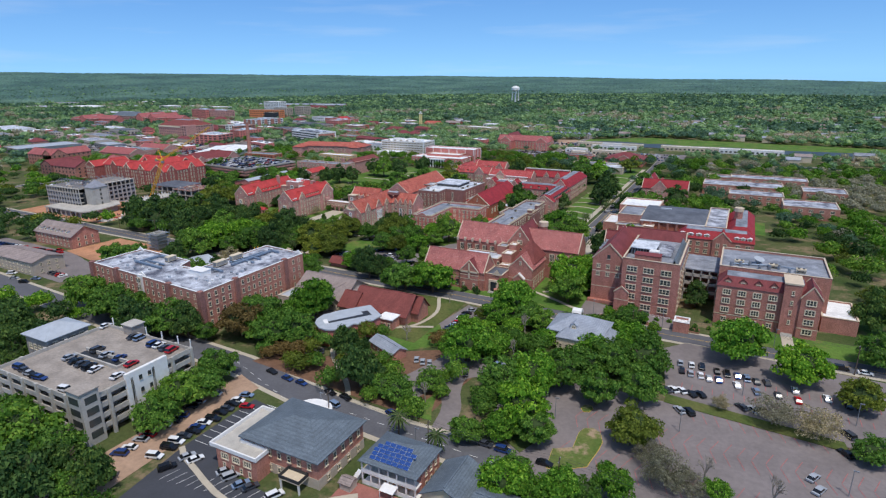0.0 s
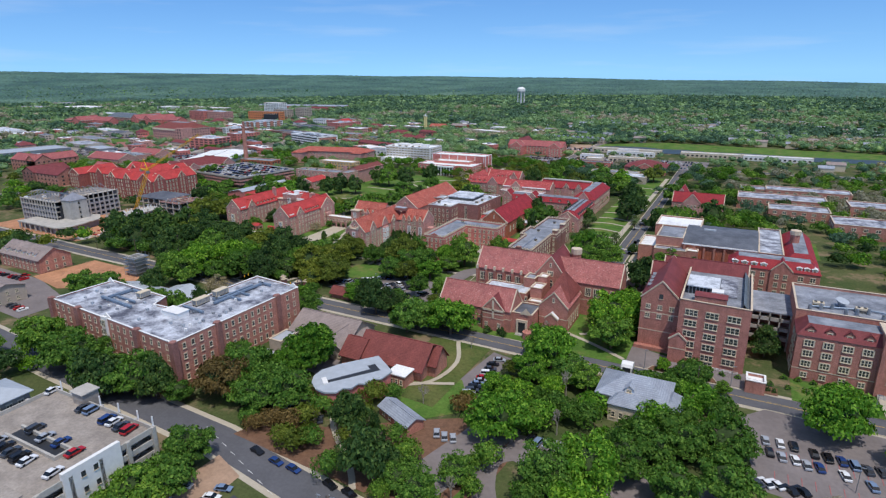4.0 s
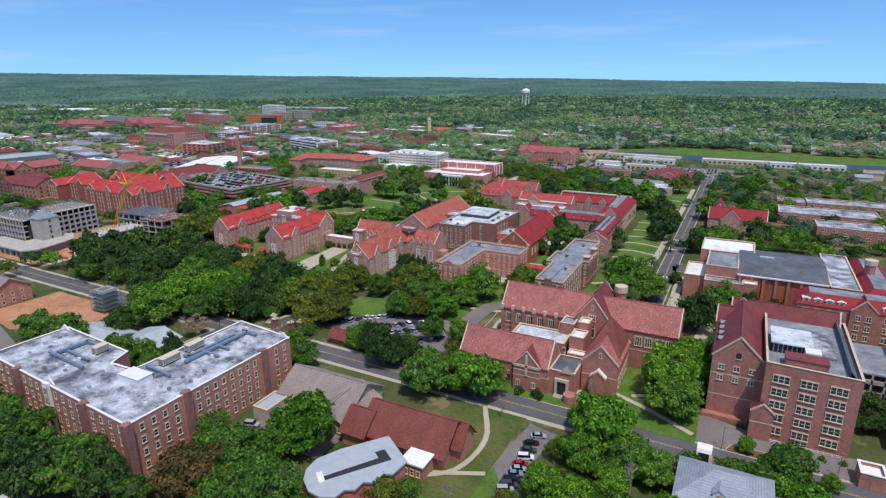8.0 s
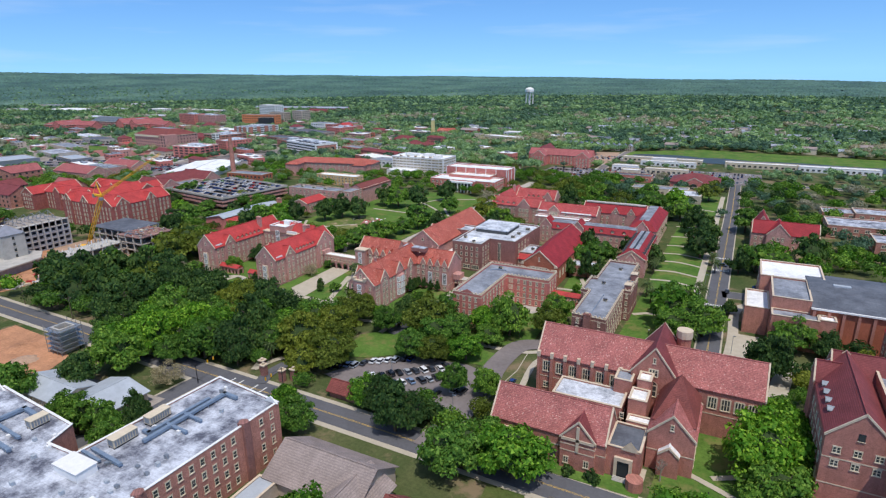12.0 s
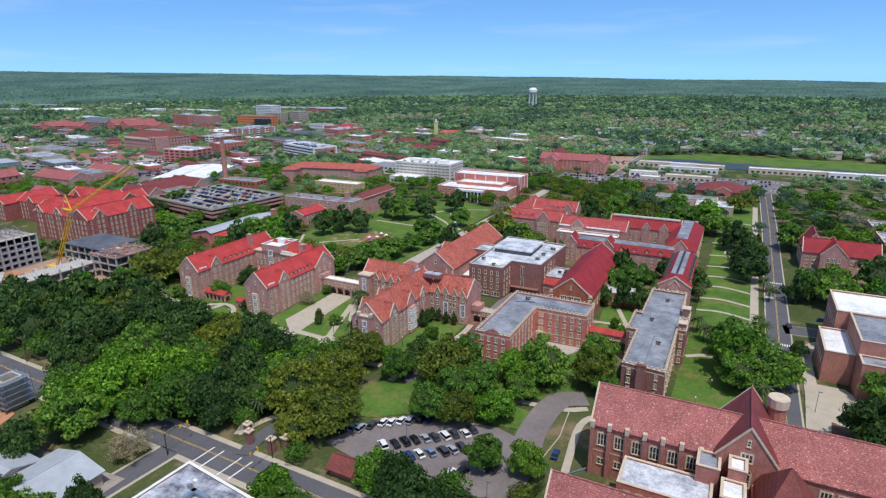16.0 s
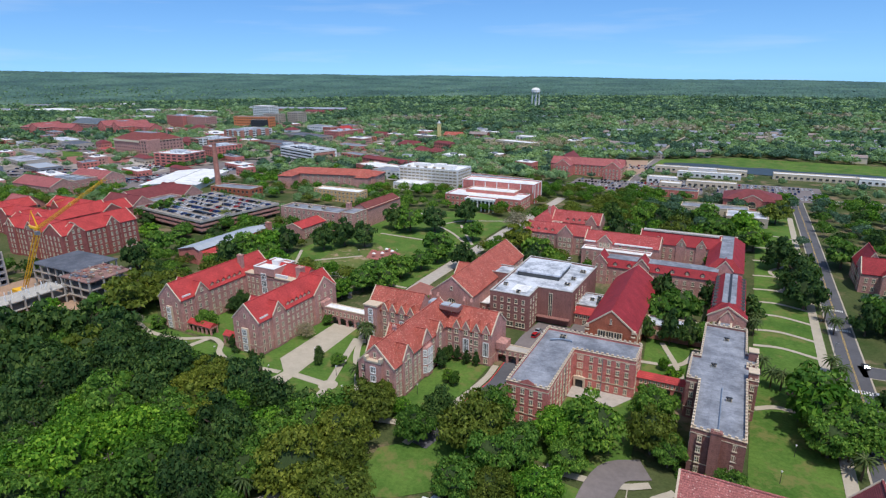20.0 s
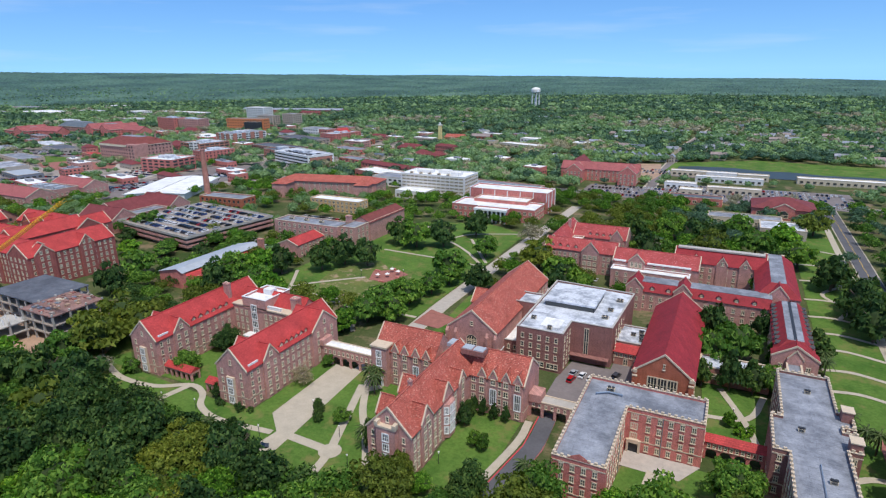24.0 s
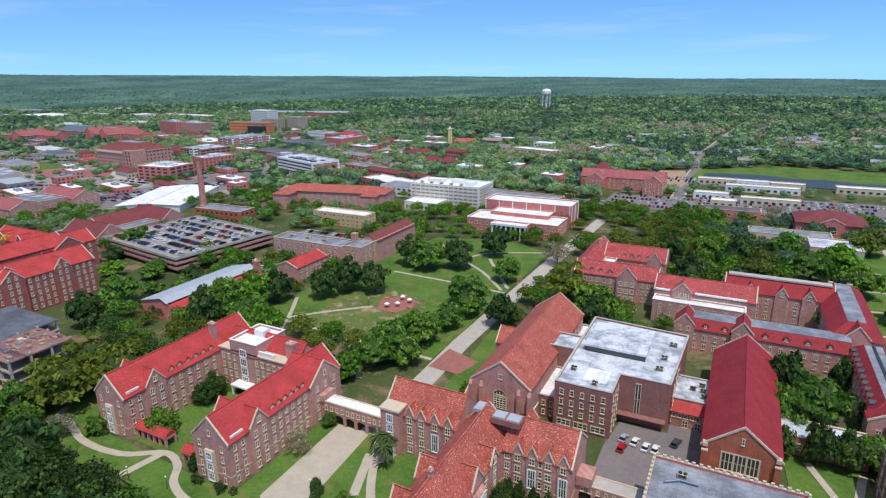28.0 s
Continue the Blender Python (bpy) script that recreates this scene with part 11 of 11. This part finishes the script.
def car_meshes(paint, tall):
    """Body, windows and one wheel of a car that points along x."""
    h1, h2 = (0.95, 1.72) if tall else (0.85, 1.42)
    lx, w = (2.4, 0.95) if tall else (2.3, 0.9)
    side = [(-lx, 0.35), (-lx, 0.8), (-lx + 0.15, h1), (lx - 1.2, h1 - 0.02), (lx - 0.1, h1 - 0.22), (lx, 0.6), (lx - 0.05, 0.35)]
    b = Shape()
    b.poly([(x, -w, z) for x, z in side[::-1]]).poly([(x, w, z) for x, z in side])
    for (xa, za), (xb, zb) in zip(side, side[1:] + side[:1]):
        b.poly([(xa, -w, za), (xa, w, za), (xb, w, zb), (xb, -w, zb)][::-1])
    r0, r1, f0, f1 = (-lx + 0.1, -lx + 0.35, 0.75, 1.35) if tall else (-lx + 0.45, -lx + 1.1, 0.35, 1.15)
    ww = w - 0.18
    lo = [(r0, -w + 0.04, h1), (f1, -w + 0.04, h1), (f1, w - 0.04, h1), (r0, w - 0.04, h1)]
    hi = [(r1, -ww, h2), (f0, -ww, h2), (f0, ww, h2), (r1, ww, h2)]
    g = Shape()
    for a in range(4):
        c = (a + 1) % 4
        g.poly([lo[a], lo[c], hi[c], hi[a]])
    b.poly([(x, y, z + 0.02) for x, y, z in hi])
    b.box(r1, f0, -ww, ww, h2 - 0.05, h2 + 0.015)
    wl = Shape().tube((0, -0.11, 0), (0, 0.11, 0), 0.33, 0.33, 10)
    return b.mesh("body", paint), g.mesh("glazing", CARGLASS), wl.mesh("wheel", TYRE), (lx * 0.62, w - 0.1)


CARS = {(n, k): car_meshes(m, k) for n, m in PAINTS for k in (0, 1)}
CARN = [0]
ORDER = [0, 1, 2, 3, 0, 6, 1, 4, 0, 3, 2, 5, 1, 0, 2, 3]


def park(z, heading, spots):
    """Parked cars at the spots, each with body, windows and four wheels."""
    for x, y in spots:
        k = CARN[0]
        CARN[0] += 1
        col, tall = PAINTS[ORDER[(k * 7 + int(abs(x))) % 16]][0], (k * 5 + int(abs(y))) % 3 == 0
        body, glass, wheel, (wx, wy) = CARS[(col, int(tall))]
        t = thing("car", x, y, f"parked {col} {'sport utility car' if tall else 'saloon car'} with dark windows", "car", "parked cars", z + 0.08)
        t.matrix_basis = pose(x, y, z + 0.08, 0, 0, heading + (k * 37 % 9) - 4)
        for nm, me, m in (("body", body, Matrix()), ("glazing", glass, Matrix()), ("wheel", wheel, pose(wx, wy, 0.33)), ("wheel", wheel, pose(wx, -wy, 0.33)), ("wheel", wheel, pose(-wx, wy, 0.33)), ("wheel", wheel, pose(-wx, -wy, 0.33))):
            o = new(nm, me)
            o.parent, o.matrix_local = t, m


park(0, 100, ((-10.0, 203.5), (-6.3, 203.7), (-3.0, 203.8), (1.9, 202.6), (5.0, 202.1), (8.3, 202.2), (11.0, 201.6), (14.0, 200.9), (17.1, 201.5), (25.2, 200.1), (34.0, 198.9),))
park(0, 100, ((-9.0, 198.0), (-6.1, 197.1), (-2.9, 197.1), (-0.3, 196.1), (2.7, 196.4), (8.3, 195.5), (14.0, 193.8), (25.7, 193.6), (20.2, 194.2), (39.2, 197.5),))
park(0, 130, ((-12.4, 182.2), (-10.2, 183.2), (-7.8, 183.7), (-4.8, 182.9), (-2.1, 183.8), (9.9, 181.5), (13.1, 181.4), (37.2, 178.9),))
park(0, 130, ((-7.2, 171.3), (-4.5, 171.4), (35.5, 168.6),))
park(0, 60, ((26.8, 153.4), (27.7, 148.5),))
park(0, 0, ((40.4, 223.9), (47.4, 223.5),))
park(0, 20, ((-133.9, 112.2), (-133.8, 114.6), (-133.2, 109.5), (-133.4, 107.0), (-132.6, 103.5), (-133.6, 100.9), (-133.4, 98.3), (-132.8, 96.3), (-133.4, 93.6), (-133.2, 90.8), (-132.7, 88.0), (-132.9, 83.6), (-133.6, 118.2), (-128.6, 113.3),))
park(0, 200, ((-143.6, 95.0), (-142.7, 97.8), (-143.0, 100.5), (-144.5, 105.4), (-144.8, 108.4), (-143.7, 114.3), (-143.3, 89.4), (-143.2, 86.9), (-142.7, 83.0), (-142.7, 80.0), (-136.7, 72.0),))
park(0, 65, ((-121.7, 87.6), (-124.7, 87.5), (-125.7, 81.9), (-110.6, 87.7), (-107.6, 86.9), (-103.0, 85.8), (-100.1, 86.1), (-92.4, 86.6),))
park(0, -12, ((-137.2, 133.7), (-129.1, 132.5), (-122.8, 132.3), (-110.1, 131.7), (-103.8, 131.4), (-85.5, 130.3),))
park(0, 168, ((-104.8, 126.4),))
park(0, 0, ((-53.9, 128.9), (-48.4, 128.6), (-36.4, 128.3),))
park(0, 60, ((-153.2, 63.4), (-159.9, 63.6), (-165.1, 63.5), (-156.0, 57.3),))
park(13.3, 95, ((-176.8, 113.6), (-179.8, 113.2), (-168.6, 112.6), (-166.0, 112.8), (-162.4, 112.3), (-159.1, 112.3), (-197.2, 114.6),))
park(13.3, 95, ((-184.6, 94.1), (-180.4, 93.5), (-181.4, 101.4), (-175.4, 100.5), (-169.5, 101.0), (-176.6, 93.1), (-172.5, 93.0), (-169.3, 92.9), (-159.3, 93.2), (-162.4, 100.1),))
park(13.3, 10, ((-191.4, 82.9), (-188.1, 82.5), (-184.6, 82.1), (-181.1, 81.9), (-179.3, 82.0), (-165.2, 81.3), (-158.4, 81.8),))
park(0, 115, ((-76.6, 148.6), (-75.6, 162.8)))
park(0, 85, ((-70.4, 174.3), (-67.9, 173.1), (-65.4, 173.9), (-62.6, 173.9),))
park(0, 15, ((-31.6, 200.7), (-32.2, 210.4),))
park(0, 120, ((-144.0, 155.4), (-131.3, 154.2), (-132.2, 146.2), (-96.0, 164.0), (-93.2, 163.5), (-90.6, 163.9),))
park(0, 15, ((-175.9, 170.0), (-175.6, 172.7), (-177.4, 180.4), (-167.6, 168.4),))
park(0, 25, ((-97.3, 210.1), (-96.5, 214.4), (-96.9, 206.7), (-96.6, 203.2), (-96.8, 199.7), (-96.6, 197.5), (-96.8, 195.2), (-96.7, 192.4), (-96.7, 190.4), (-96.9, 188.2),))
park(0, 90, ((-203.2, 253.9), (-201.1, 256.1), (-198.9, 258.0), (-196.5, 258.7), (-194.4, 261.6), (-192.1, 264.4), (-189.8, 265.6), (-187.6, 267.6), (-185.2, 269.0), (-182.6, 271.2), (-180.4, 272.3),))
park(0, 146, ((-186.2, 254.8), (-183.3, 256.8), (-181.3, 259.0), (-179.2, 261.1), (-176.8, 263.0), (-174.6, 264.7), (-172.3, 266.6), (-170.1, 268.7), (-167.3, 270.4), (-166.3, 273.2),))
park(0, 146, ((-178.3, 251.9), (-176.8, 254.0), (-174.8, 255.9), (-172.3, 257.9), (-169.3, 259.9), (-167.3, 261.8), (-165.5, 264.0),))
park(0, 80, ((-163.4, 252.5), (-160.7, 254.3), (-155.7, 259.4), (-153.3, 259.7),))
park(0, 90, ((-174.1, 278.6), (-170.7, 280.7),))
park(0, 90, ((-140.5, 272.9), (-77.9, 399.7), (-77.6, 377.4), (-77.9, 371.7),))
park(0, 0, ((-64.8, 411.6), (-81.8, 441.3),))
park(0, 80, ((-193.2, 377.1), (-189.9, 376.7), (-192.8, 372.1), (-186.7, 375.4), (-184.1, 375.5), (-179.1, 381.1),))
park(0, 90, ((-214.5, 471.4), (-210.8, 473.1), (-207.2, 476.7),))
park(0, 40, ((-263.7, 296.0),))
park(0, 30, ((-337.2, 152.9), (-335.6, 158.0), (-343.1, 167.1), (-336.8, 167.8), (-338.6, 171.6), (-357.4, 189.6), (-316.2, 153.4), (-316.6, 147.9), (-327.9, 149.1),))
park(0, 20, ((-414.8, 455.6), (-407.1, 455.7), (-398.9, 449.7), (-405.4, 449.9), (-422.3, 459.1),))


def car_crowd(name, label, rows, z):
    """Far-off rows of cars, joined: bodies with cabins."""
    s, rng = Shape(), random.Random(11)
    for x0, y0, x1, y1, n, ang in rows:
        for k in range(n):
            if rng.random() < 0.14:
                continue
            f = (k + 0.5) / n
            x, y, m = x0 + (x1 - x0) * f, y0 + (y1 - y0) * f, rng.choice((0, 0, 1, 1, 2, 2, 3, 3, 4, 5, 6))
            a, c, d = radians(ang), math.cos(radians(ang)), math.sin(radians(ang))
            P = lambda u, v: (x + u * c - v * d, y + u * d + v * c)
            s.prism([P(-2.2, -0.9), P(2.2, -0.9), P(2.2, 0.9), P(-2.2, 0.9)], z + 0.25, z + 0.95, m)
            s.prism([P(-1.5, -0.8), P(0.8, -0.8), P(0.8, 0.8), P(-1.5, 0.8)], z + 0.95, z + 1.4, 7)
            s.prism([P(-1.3, -0.72), P(0.6, -0.72), P(0.6, 0.72), P(-1.3, 0.72)], z + 1.4, z + 1.46, m)
    tagged(new(name, s.mesh(name, [m for n, m in PAINTS] + [CARGLASS])), label, "cars", kind="stuff")


car_crowd("deck_cars", "rows of cars on the roof of the parking deck", [(-513 + 0.139 * v, 465 + 0.99 * v, -439 + 0.139 * v, 454.5 + 0.99 * v, 26, 82) for v in (-26, -17, -9, 0, 9, 17, 26)], 9.0)
car_crowd("far_cars", "rows of parked cars in distant car parks", [(-200, 712 + 12 * k, -66, 714 + 12 * k, 40, 90) for k in range(5)] + [(-266, 698 + 13 * k, -184, 698 + 13 * k, 26, 90) for k in range(4)] + [(-276, 826 + 10 * k, -156, 820 + 10 * k, 36, 90) for k in range(3)] + [(-690 + 9 * k, 520, -650 + 9 * k, 640, 34, 20) for k in range(4)] + [(-752 + 0, 572, -700, 572, 18, 90), (-752, 582, -702, 582, 18, 90), (-752, 592, -704, 592, 18, 90), (-752, 602, -706, 602, 18, 90), (-752, 612, -708, 612, 18, 90), (-752, 622, -710, 622, 18, 90), (-856, 490, -760, 524, 34, 110), (-862, 510, -764, 542, 34, 110), (-866, 530, -768, 560, 34, 110), (-1062, 652, -940, 672, 40, 100), (-1064, 672, -942, 690, 40, 100), (-972, 740, -904, 735, 26, 90), (-972, 756, -904, 751, 26, 90), (-436, 506, -404, 506, 10, 90), (-436, 524, -404, 524, 10, 90), (-410, 168, -306, 162, 30, 80), (-408, 182, -350, 186, 18, 80)], 0.1)

# stall lines
s = Shape()
for k in range(24):
    x = -8 + 3.1 * k
    for y0, y1 in ((196, 200.6), (186, 190)):
        s.box(x - 0.11, x + 0.11, y0 + 0.02 * k, y1, 0.1, 0.15)
tagged(new("stall_lines", s.mesh("stall_lines", MARK_RED)), "faded red parking stall lines", "parking lines", kind="structure")
s = Shape()
for k in range(30):
    x = -34 + 3.4 * k
    for y0, lean in ((167.4, -1.7), (154.8, 1.9), (149.2, -1.9), (136.6, 1.9), (131, -1.9), (112, 1.9), (106.4, -1.9)):
        if y0 < 165 or x > -6:
            s.poly([(x - lean / 2, y0, 0.15), (x - lean / 2 + 0.2, y0, 0.15), (x + lean / 2 + 0.2, y0 + 5.2, 0.15), (x + lean / 2, y0 + 5.2, 0.15)])
tagged(new("stall_lines", s.mesh("stall_lines", MARK_RED)), "faded red slanted stall lines", "parking lines", kind="structure")
s = Shape()
for k in range(18):
    x = -124 + 2.8 * k
    s.poly([(x, 78 + 0.4 * k, 0.15), (x + 0.12, 78 + 0.4 * k, 0.15), (x + 1.6, 83 + 0.4 * k, 0.15), (x + 1.48, 83 + 0.4 * k, 0.15)])
for k in range(8):
    s.box(-129.4, -124.4, 94 + 2.8 * k, 94.12 + 2.8 * k, 0.05, 0.15)
tagged(new("stall_lines", s.mesh("stall_lines", MARK_WHITE)), "white parking stall lines on fresh asphalt", "parking lines", kind="structure")


# ---- street furniture ----
POST = Shape().tube((0, 0, 0), (0, 0, 7.5), 0.12, 0.08, 6).mesh("post", METAL_GREY)
HEAD = Shape().box(-0.2, 1.0, -0.15, 0.15, 7.4, 7.6).mesh("lamp_head", METAL_GREY)
SHORT = Shape().tube((0, 0, 0), (0, 0, 3.6), 0.09, 0.06, 6).mesh("post", METAL_DARK)
GLOBE = Shape().tube((0, 0, 3.6), (0, 0, 4.1), 0.16, 0.22, 8).tube((0, 0, 4.1), (0, 0, 4.25), 0.26, 0.05, 8).mesh("lantern", WHITE)
for spots, p, hd, label in (
    (((10, 190), (40, 186), (-6, 160), (34, 150), (-40, 150), (-105, 121), (-70, 118), (-48, 232.6), (-20, 233), (20, 233), (-150, 246), (-180, 258), (-118, 234.4), (-74, 330), (-88, 300), (-88, 345), (-88, 400), (-88, 440)), POST, "lamp_head", "tall grey street lamp beside the pavement"),
    (((-268, 300), (-262, 318), (-276, 330), (-310, 300), (-297, 302), (-246, 310), (-236, 300), (-214, 312), (-204, 300), (-163, 318), (-158, 326), (-150, 306), (-104, 330), (-102, 350), (-101, 372), (-108, 316), (-300, 440), (-320, 430), (-142, 370)), SHORT, "lantern", "short dark lawn lamp with pale lantern"),
):
    for x, y in spots:
        if built_on(x, y, 0.3):
            continue
        t = thing("street_lamp", x, y, label, "street lamp", "street lamps")
        for nm, me in (("post", p), (hd, HEAD if hd == "lamp_head" else GLOBE)):
            o = new(nm, me)
            o.parent = t
# gate pillars at the campus entrance
for x, y in ((-221.5, 238.5), (-213, 238.5), (-224.5, 241), (-210, 241)):
    t = thing("gate_pillar", x, y, "square brick gate pillar with stone cap", "gate pillar", "campus gate")
    part("shaft", Shape().box(x - 0.9, x + 0.9, y - 0.9, y + 0.9, 0, 4.2), BRICK_DARK, t)
    part("cap", Shape().box(x - 1.15, x + 1.15, y - 1.15, y + 1.15, 4.2, 4.6).box(x - 0.5, x + 0.5, y - 0.5, y + 0.5, 4.6, 5.2), STONE, t)
# garden terrace on the quadrangle
t = thing("garden_terrace", -309, 437, "brick garden terrace with white parasols on the quadrangle", "terrace")
part("paving", Shape().prism([(-314, 428), (-304, 428), (-299, 443), (-308, 448), (-319, 440)], 0, 0.35), PAVER_RED, t)
for k, (x, y) in enumerate(((-311, 432), (-307, 435), (-304, 441), (-309, 443))):
    ps = part("parasol", Shape().tube((x, y, 2.2), (x, y, 3.0), 1.3, 0.05, 8), WHITE, t, "white fabric canopy")
    part("pole", Shape().tube((x, y, 0.3), (x, y, 2.3), 0.05, 0.05, 5), METAL_GREY, ps, off=t.location)
for x, y in ((-317, 441), (-311, 447.4), (-301, 436), (-306, 427.6)):
    part("planter", Shape().box(x - 1.6, x + 1.6, y - 0.5, y + 0.5, 0, 1.0), BRICK_ROSE, t)
t = thing("boom_lift", -136, 262, "blue self-propelled boom lift parked by the library", "machine")
part("chassis", Shape().box(-138.5, -135.5, 260.8, 263, 0.4, 1.5), plain("machine_blue", rgb(60, 84, 120), 0.5, 0.08), t)
part("arm", Shape().tube((-137.5, 262, 1.5), (-130.5, 266, 4.2), 0.3, 0.22, 6), plain("machine_grey", rgb(92, 110, 132), 0.5, 0.08), t)
for x in (-138, -136):
    for y in (260.7, 263.1):
        part("wheel", Shape().tube((x, y - 0.15, 0.45), (x, y + 0.15, 0.45), 0.45, 0.45, 10), TYRE, t)

# utility poles and wires along the street
def wire_run(label, line, h):
    for x, y in line:
        t = thing("utility_pole", x, y, "grey wooden utility pole with crossarm", "utility pole", "utility poles")
        part("pole", Shape().tube((x, y, 0), (x, y, h), 0.2, 0.13, 7), BARK, t)
        part("crossarm", Shape().box(x - 0.09, x + 0.09, y - 1.2, y + 1.2, h - 1.0, h - 0.82), BARK, t)
        for k in (-1.1, 0, 1.1):
            part("insulator", Shape().tube((x, y + k, h - 0.82), (x, y + k, h - 0.55), 0.06, 0.05, 5), WHITE, t)
    s = Shape()
    for (ax, ay), (bx, by) in zip(line, line[1:]):
        for k in (-1.1, 0, 1.1):
            q = [Vector((ax + (bx - ax) * j / 6, ay + k + (by - ay) * j / 6, h - 0.55 - 1.0 * (1 - (j / 3 - 1) ** 2))) for j in range(7)]
            for u, v in zip(q, q[1:]):
                s.tube(u, v, 0.03, 0.03, 3, caps=False)
    tagged(new("overhead_wire", s.mesh("overhead_wire", METAL_DARK)), label, "wires", kind="stuff")


wire_run("thin overhead wires along the street", [(-372, 238.6), (-334, 238), (-296, 237.6), (-262, 237)], 11)
wire_run("thin overhead wires beside the car parks", [(-30, 221), (6, 221.4), (44, 221.6), (84, 221.8)], 11)
wire_run("thin overhead wires across the car park", [(-100, 118.4), (-66, 118), (-30, 118.6), (10, 119.4), (50, 120)], 11)
for x, y, d in ((-238.5, 224, 1), (-211, 236.4, -1), (-88, 221.8, 1), (-76.5, 235, -1)):
    t = thing("traffic_signal", x, y, "dark traffic signal on a long mast arm", "traffic signal", "traffic signals")
    part("mast", Shape().tube((x, y, 0), (x, y, 7), 0.16, 0.12, 7), METAL_DARK, t)
    part("arm", Shape().tube((x, y, 6.6), (x, y + 8 * d, 7), 0.1, 0.07, 6), METAL_DARK, t)
    for k in (5, 7.6):
        part("signal_head", Shape().box(x - 0.2, x + 0.2, y + k * d - 0.2, y + k * d + 0.2, 5.8, 6.9), YELLOW, t)
# orange sign and clay heaps on the building site
t = thing("road_sign", -300, 236.6, "orange diamond road sign on a thin post", "sign")
part("post", Shape().tube((-300, 236.6, 0), (-300, 236.6, 2.4), 0.05, 0.05, 5), METAL_GREY, t)
part("plate", Shape().prism([(-300.8, 236.5), (-299.2, 236.5), (-299.2, 236.56), (-300.8, 236.56)], 2.0, 3.5), plain("sign_orange", rgb(230, 92, 40), 0.5, 0.05), t)
rngc = np.random.default_rng(3)
for x, y, r, h, m, lab in ((-338, 204, 7, 1.8, DIRT_ORANGE, "heap of orange clay"), (-324, 212, 6, 1.4, DIRT_ORANGE, "heap of orange clay"), (-312, 206, 5, 1.2, DIRT, "heap of pale soil"), (-410, 258, 7, 2.4, DIRT_ORANGE, "heap of orange clay"), (-404, 250, 5, 1.6, CONCRETE, "heap of pale rubble"), (-398, 262, 4, 1.4, CONCRETE, "heap of pale rubble"), (-418, 300, 6, 2.4, DIRT_ORANGE, "heap of orange clay")):
    s, ring = Shape(), []
    for j, (f, z) in enumerate(((1.0, 0), (0.7, 0.5), (0.4, 0.85), (0.12, 1.0))):
        ring.append([(x + r * f * math.cos(k * math.pi / 8) * rngc.uniform(0.8, 1.2), y + r * f * math.sin(k * math.pi / 8) * rngc.uniform(0.8, 1.2), 0.1 + h * z * rngc.uniform(0.8, 1.1)) for k in range(16)])
    for a_, b_ in zip(ring, ring[1:]):
        for k in range(16):
            s.poly([a_[k], a_[(k + 1) % 16], b_[(k + 1) % 16], b_[k]])
    s.poly(ring[-1])
    tagged(new("earth_heap", s.mesh("earth_heap", m)), lab + " on the building site", "earth heap")
# stacked pipes and sheets on the building site
for k in range(26):
    x, y = random.uniform(-412, -392), random.uniform(246, 272)
    t = new("building_material", Shape().box(-random.uniform(0.6, 2.5), 1.2, -0.5, random.uniform(0.4, 1.2), 0, 0.4 + 0.8 * random.random()).mesh("building_material", random.choice((WHITE, BEIGE, METAL_GREY, TILE_RED, CONCRETE))))
    t.matrix_basis = pose(x, y, 0.2, 0, 0, random.uniform(0, 180))
    tagged(t, "stack of building material on churned clay", "building material", "materials on the building site")

# low white fence before the laboratory
t = thing("low_fence", -28, 242.4, "low white rail fence before the laboratory", "fence")
for k in range(10):
    x = -38 + 2.2 * k
    part("fence_post", Shape().box(x - 0.08, x + 0.08, 242.3, 242.46, 0, 1.1), WHITE, t)
    if k < 9:
        part("fence_rail", Shape().box(x + 0.08, x + 2.12, 242.34, 242.42, 0.9, 1.05).box(x + 0.08, x + 2.12, 242.34, 242.42, 0.4, 0.5), WHITE, t)
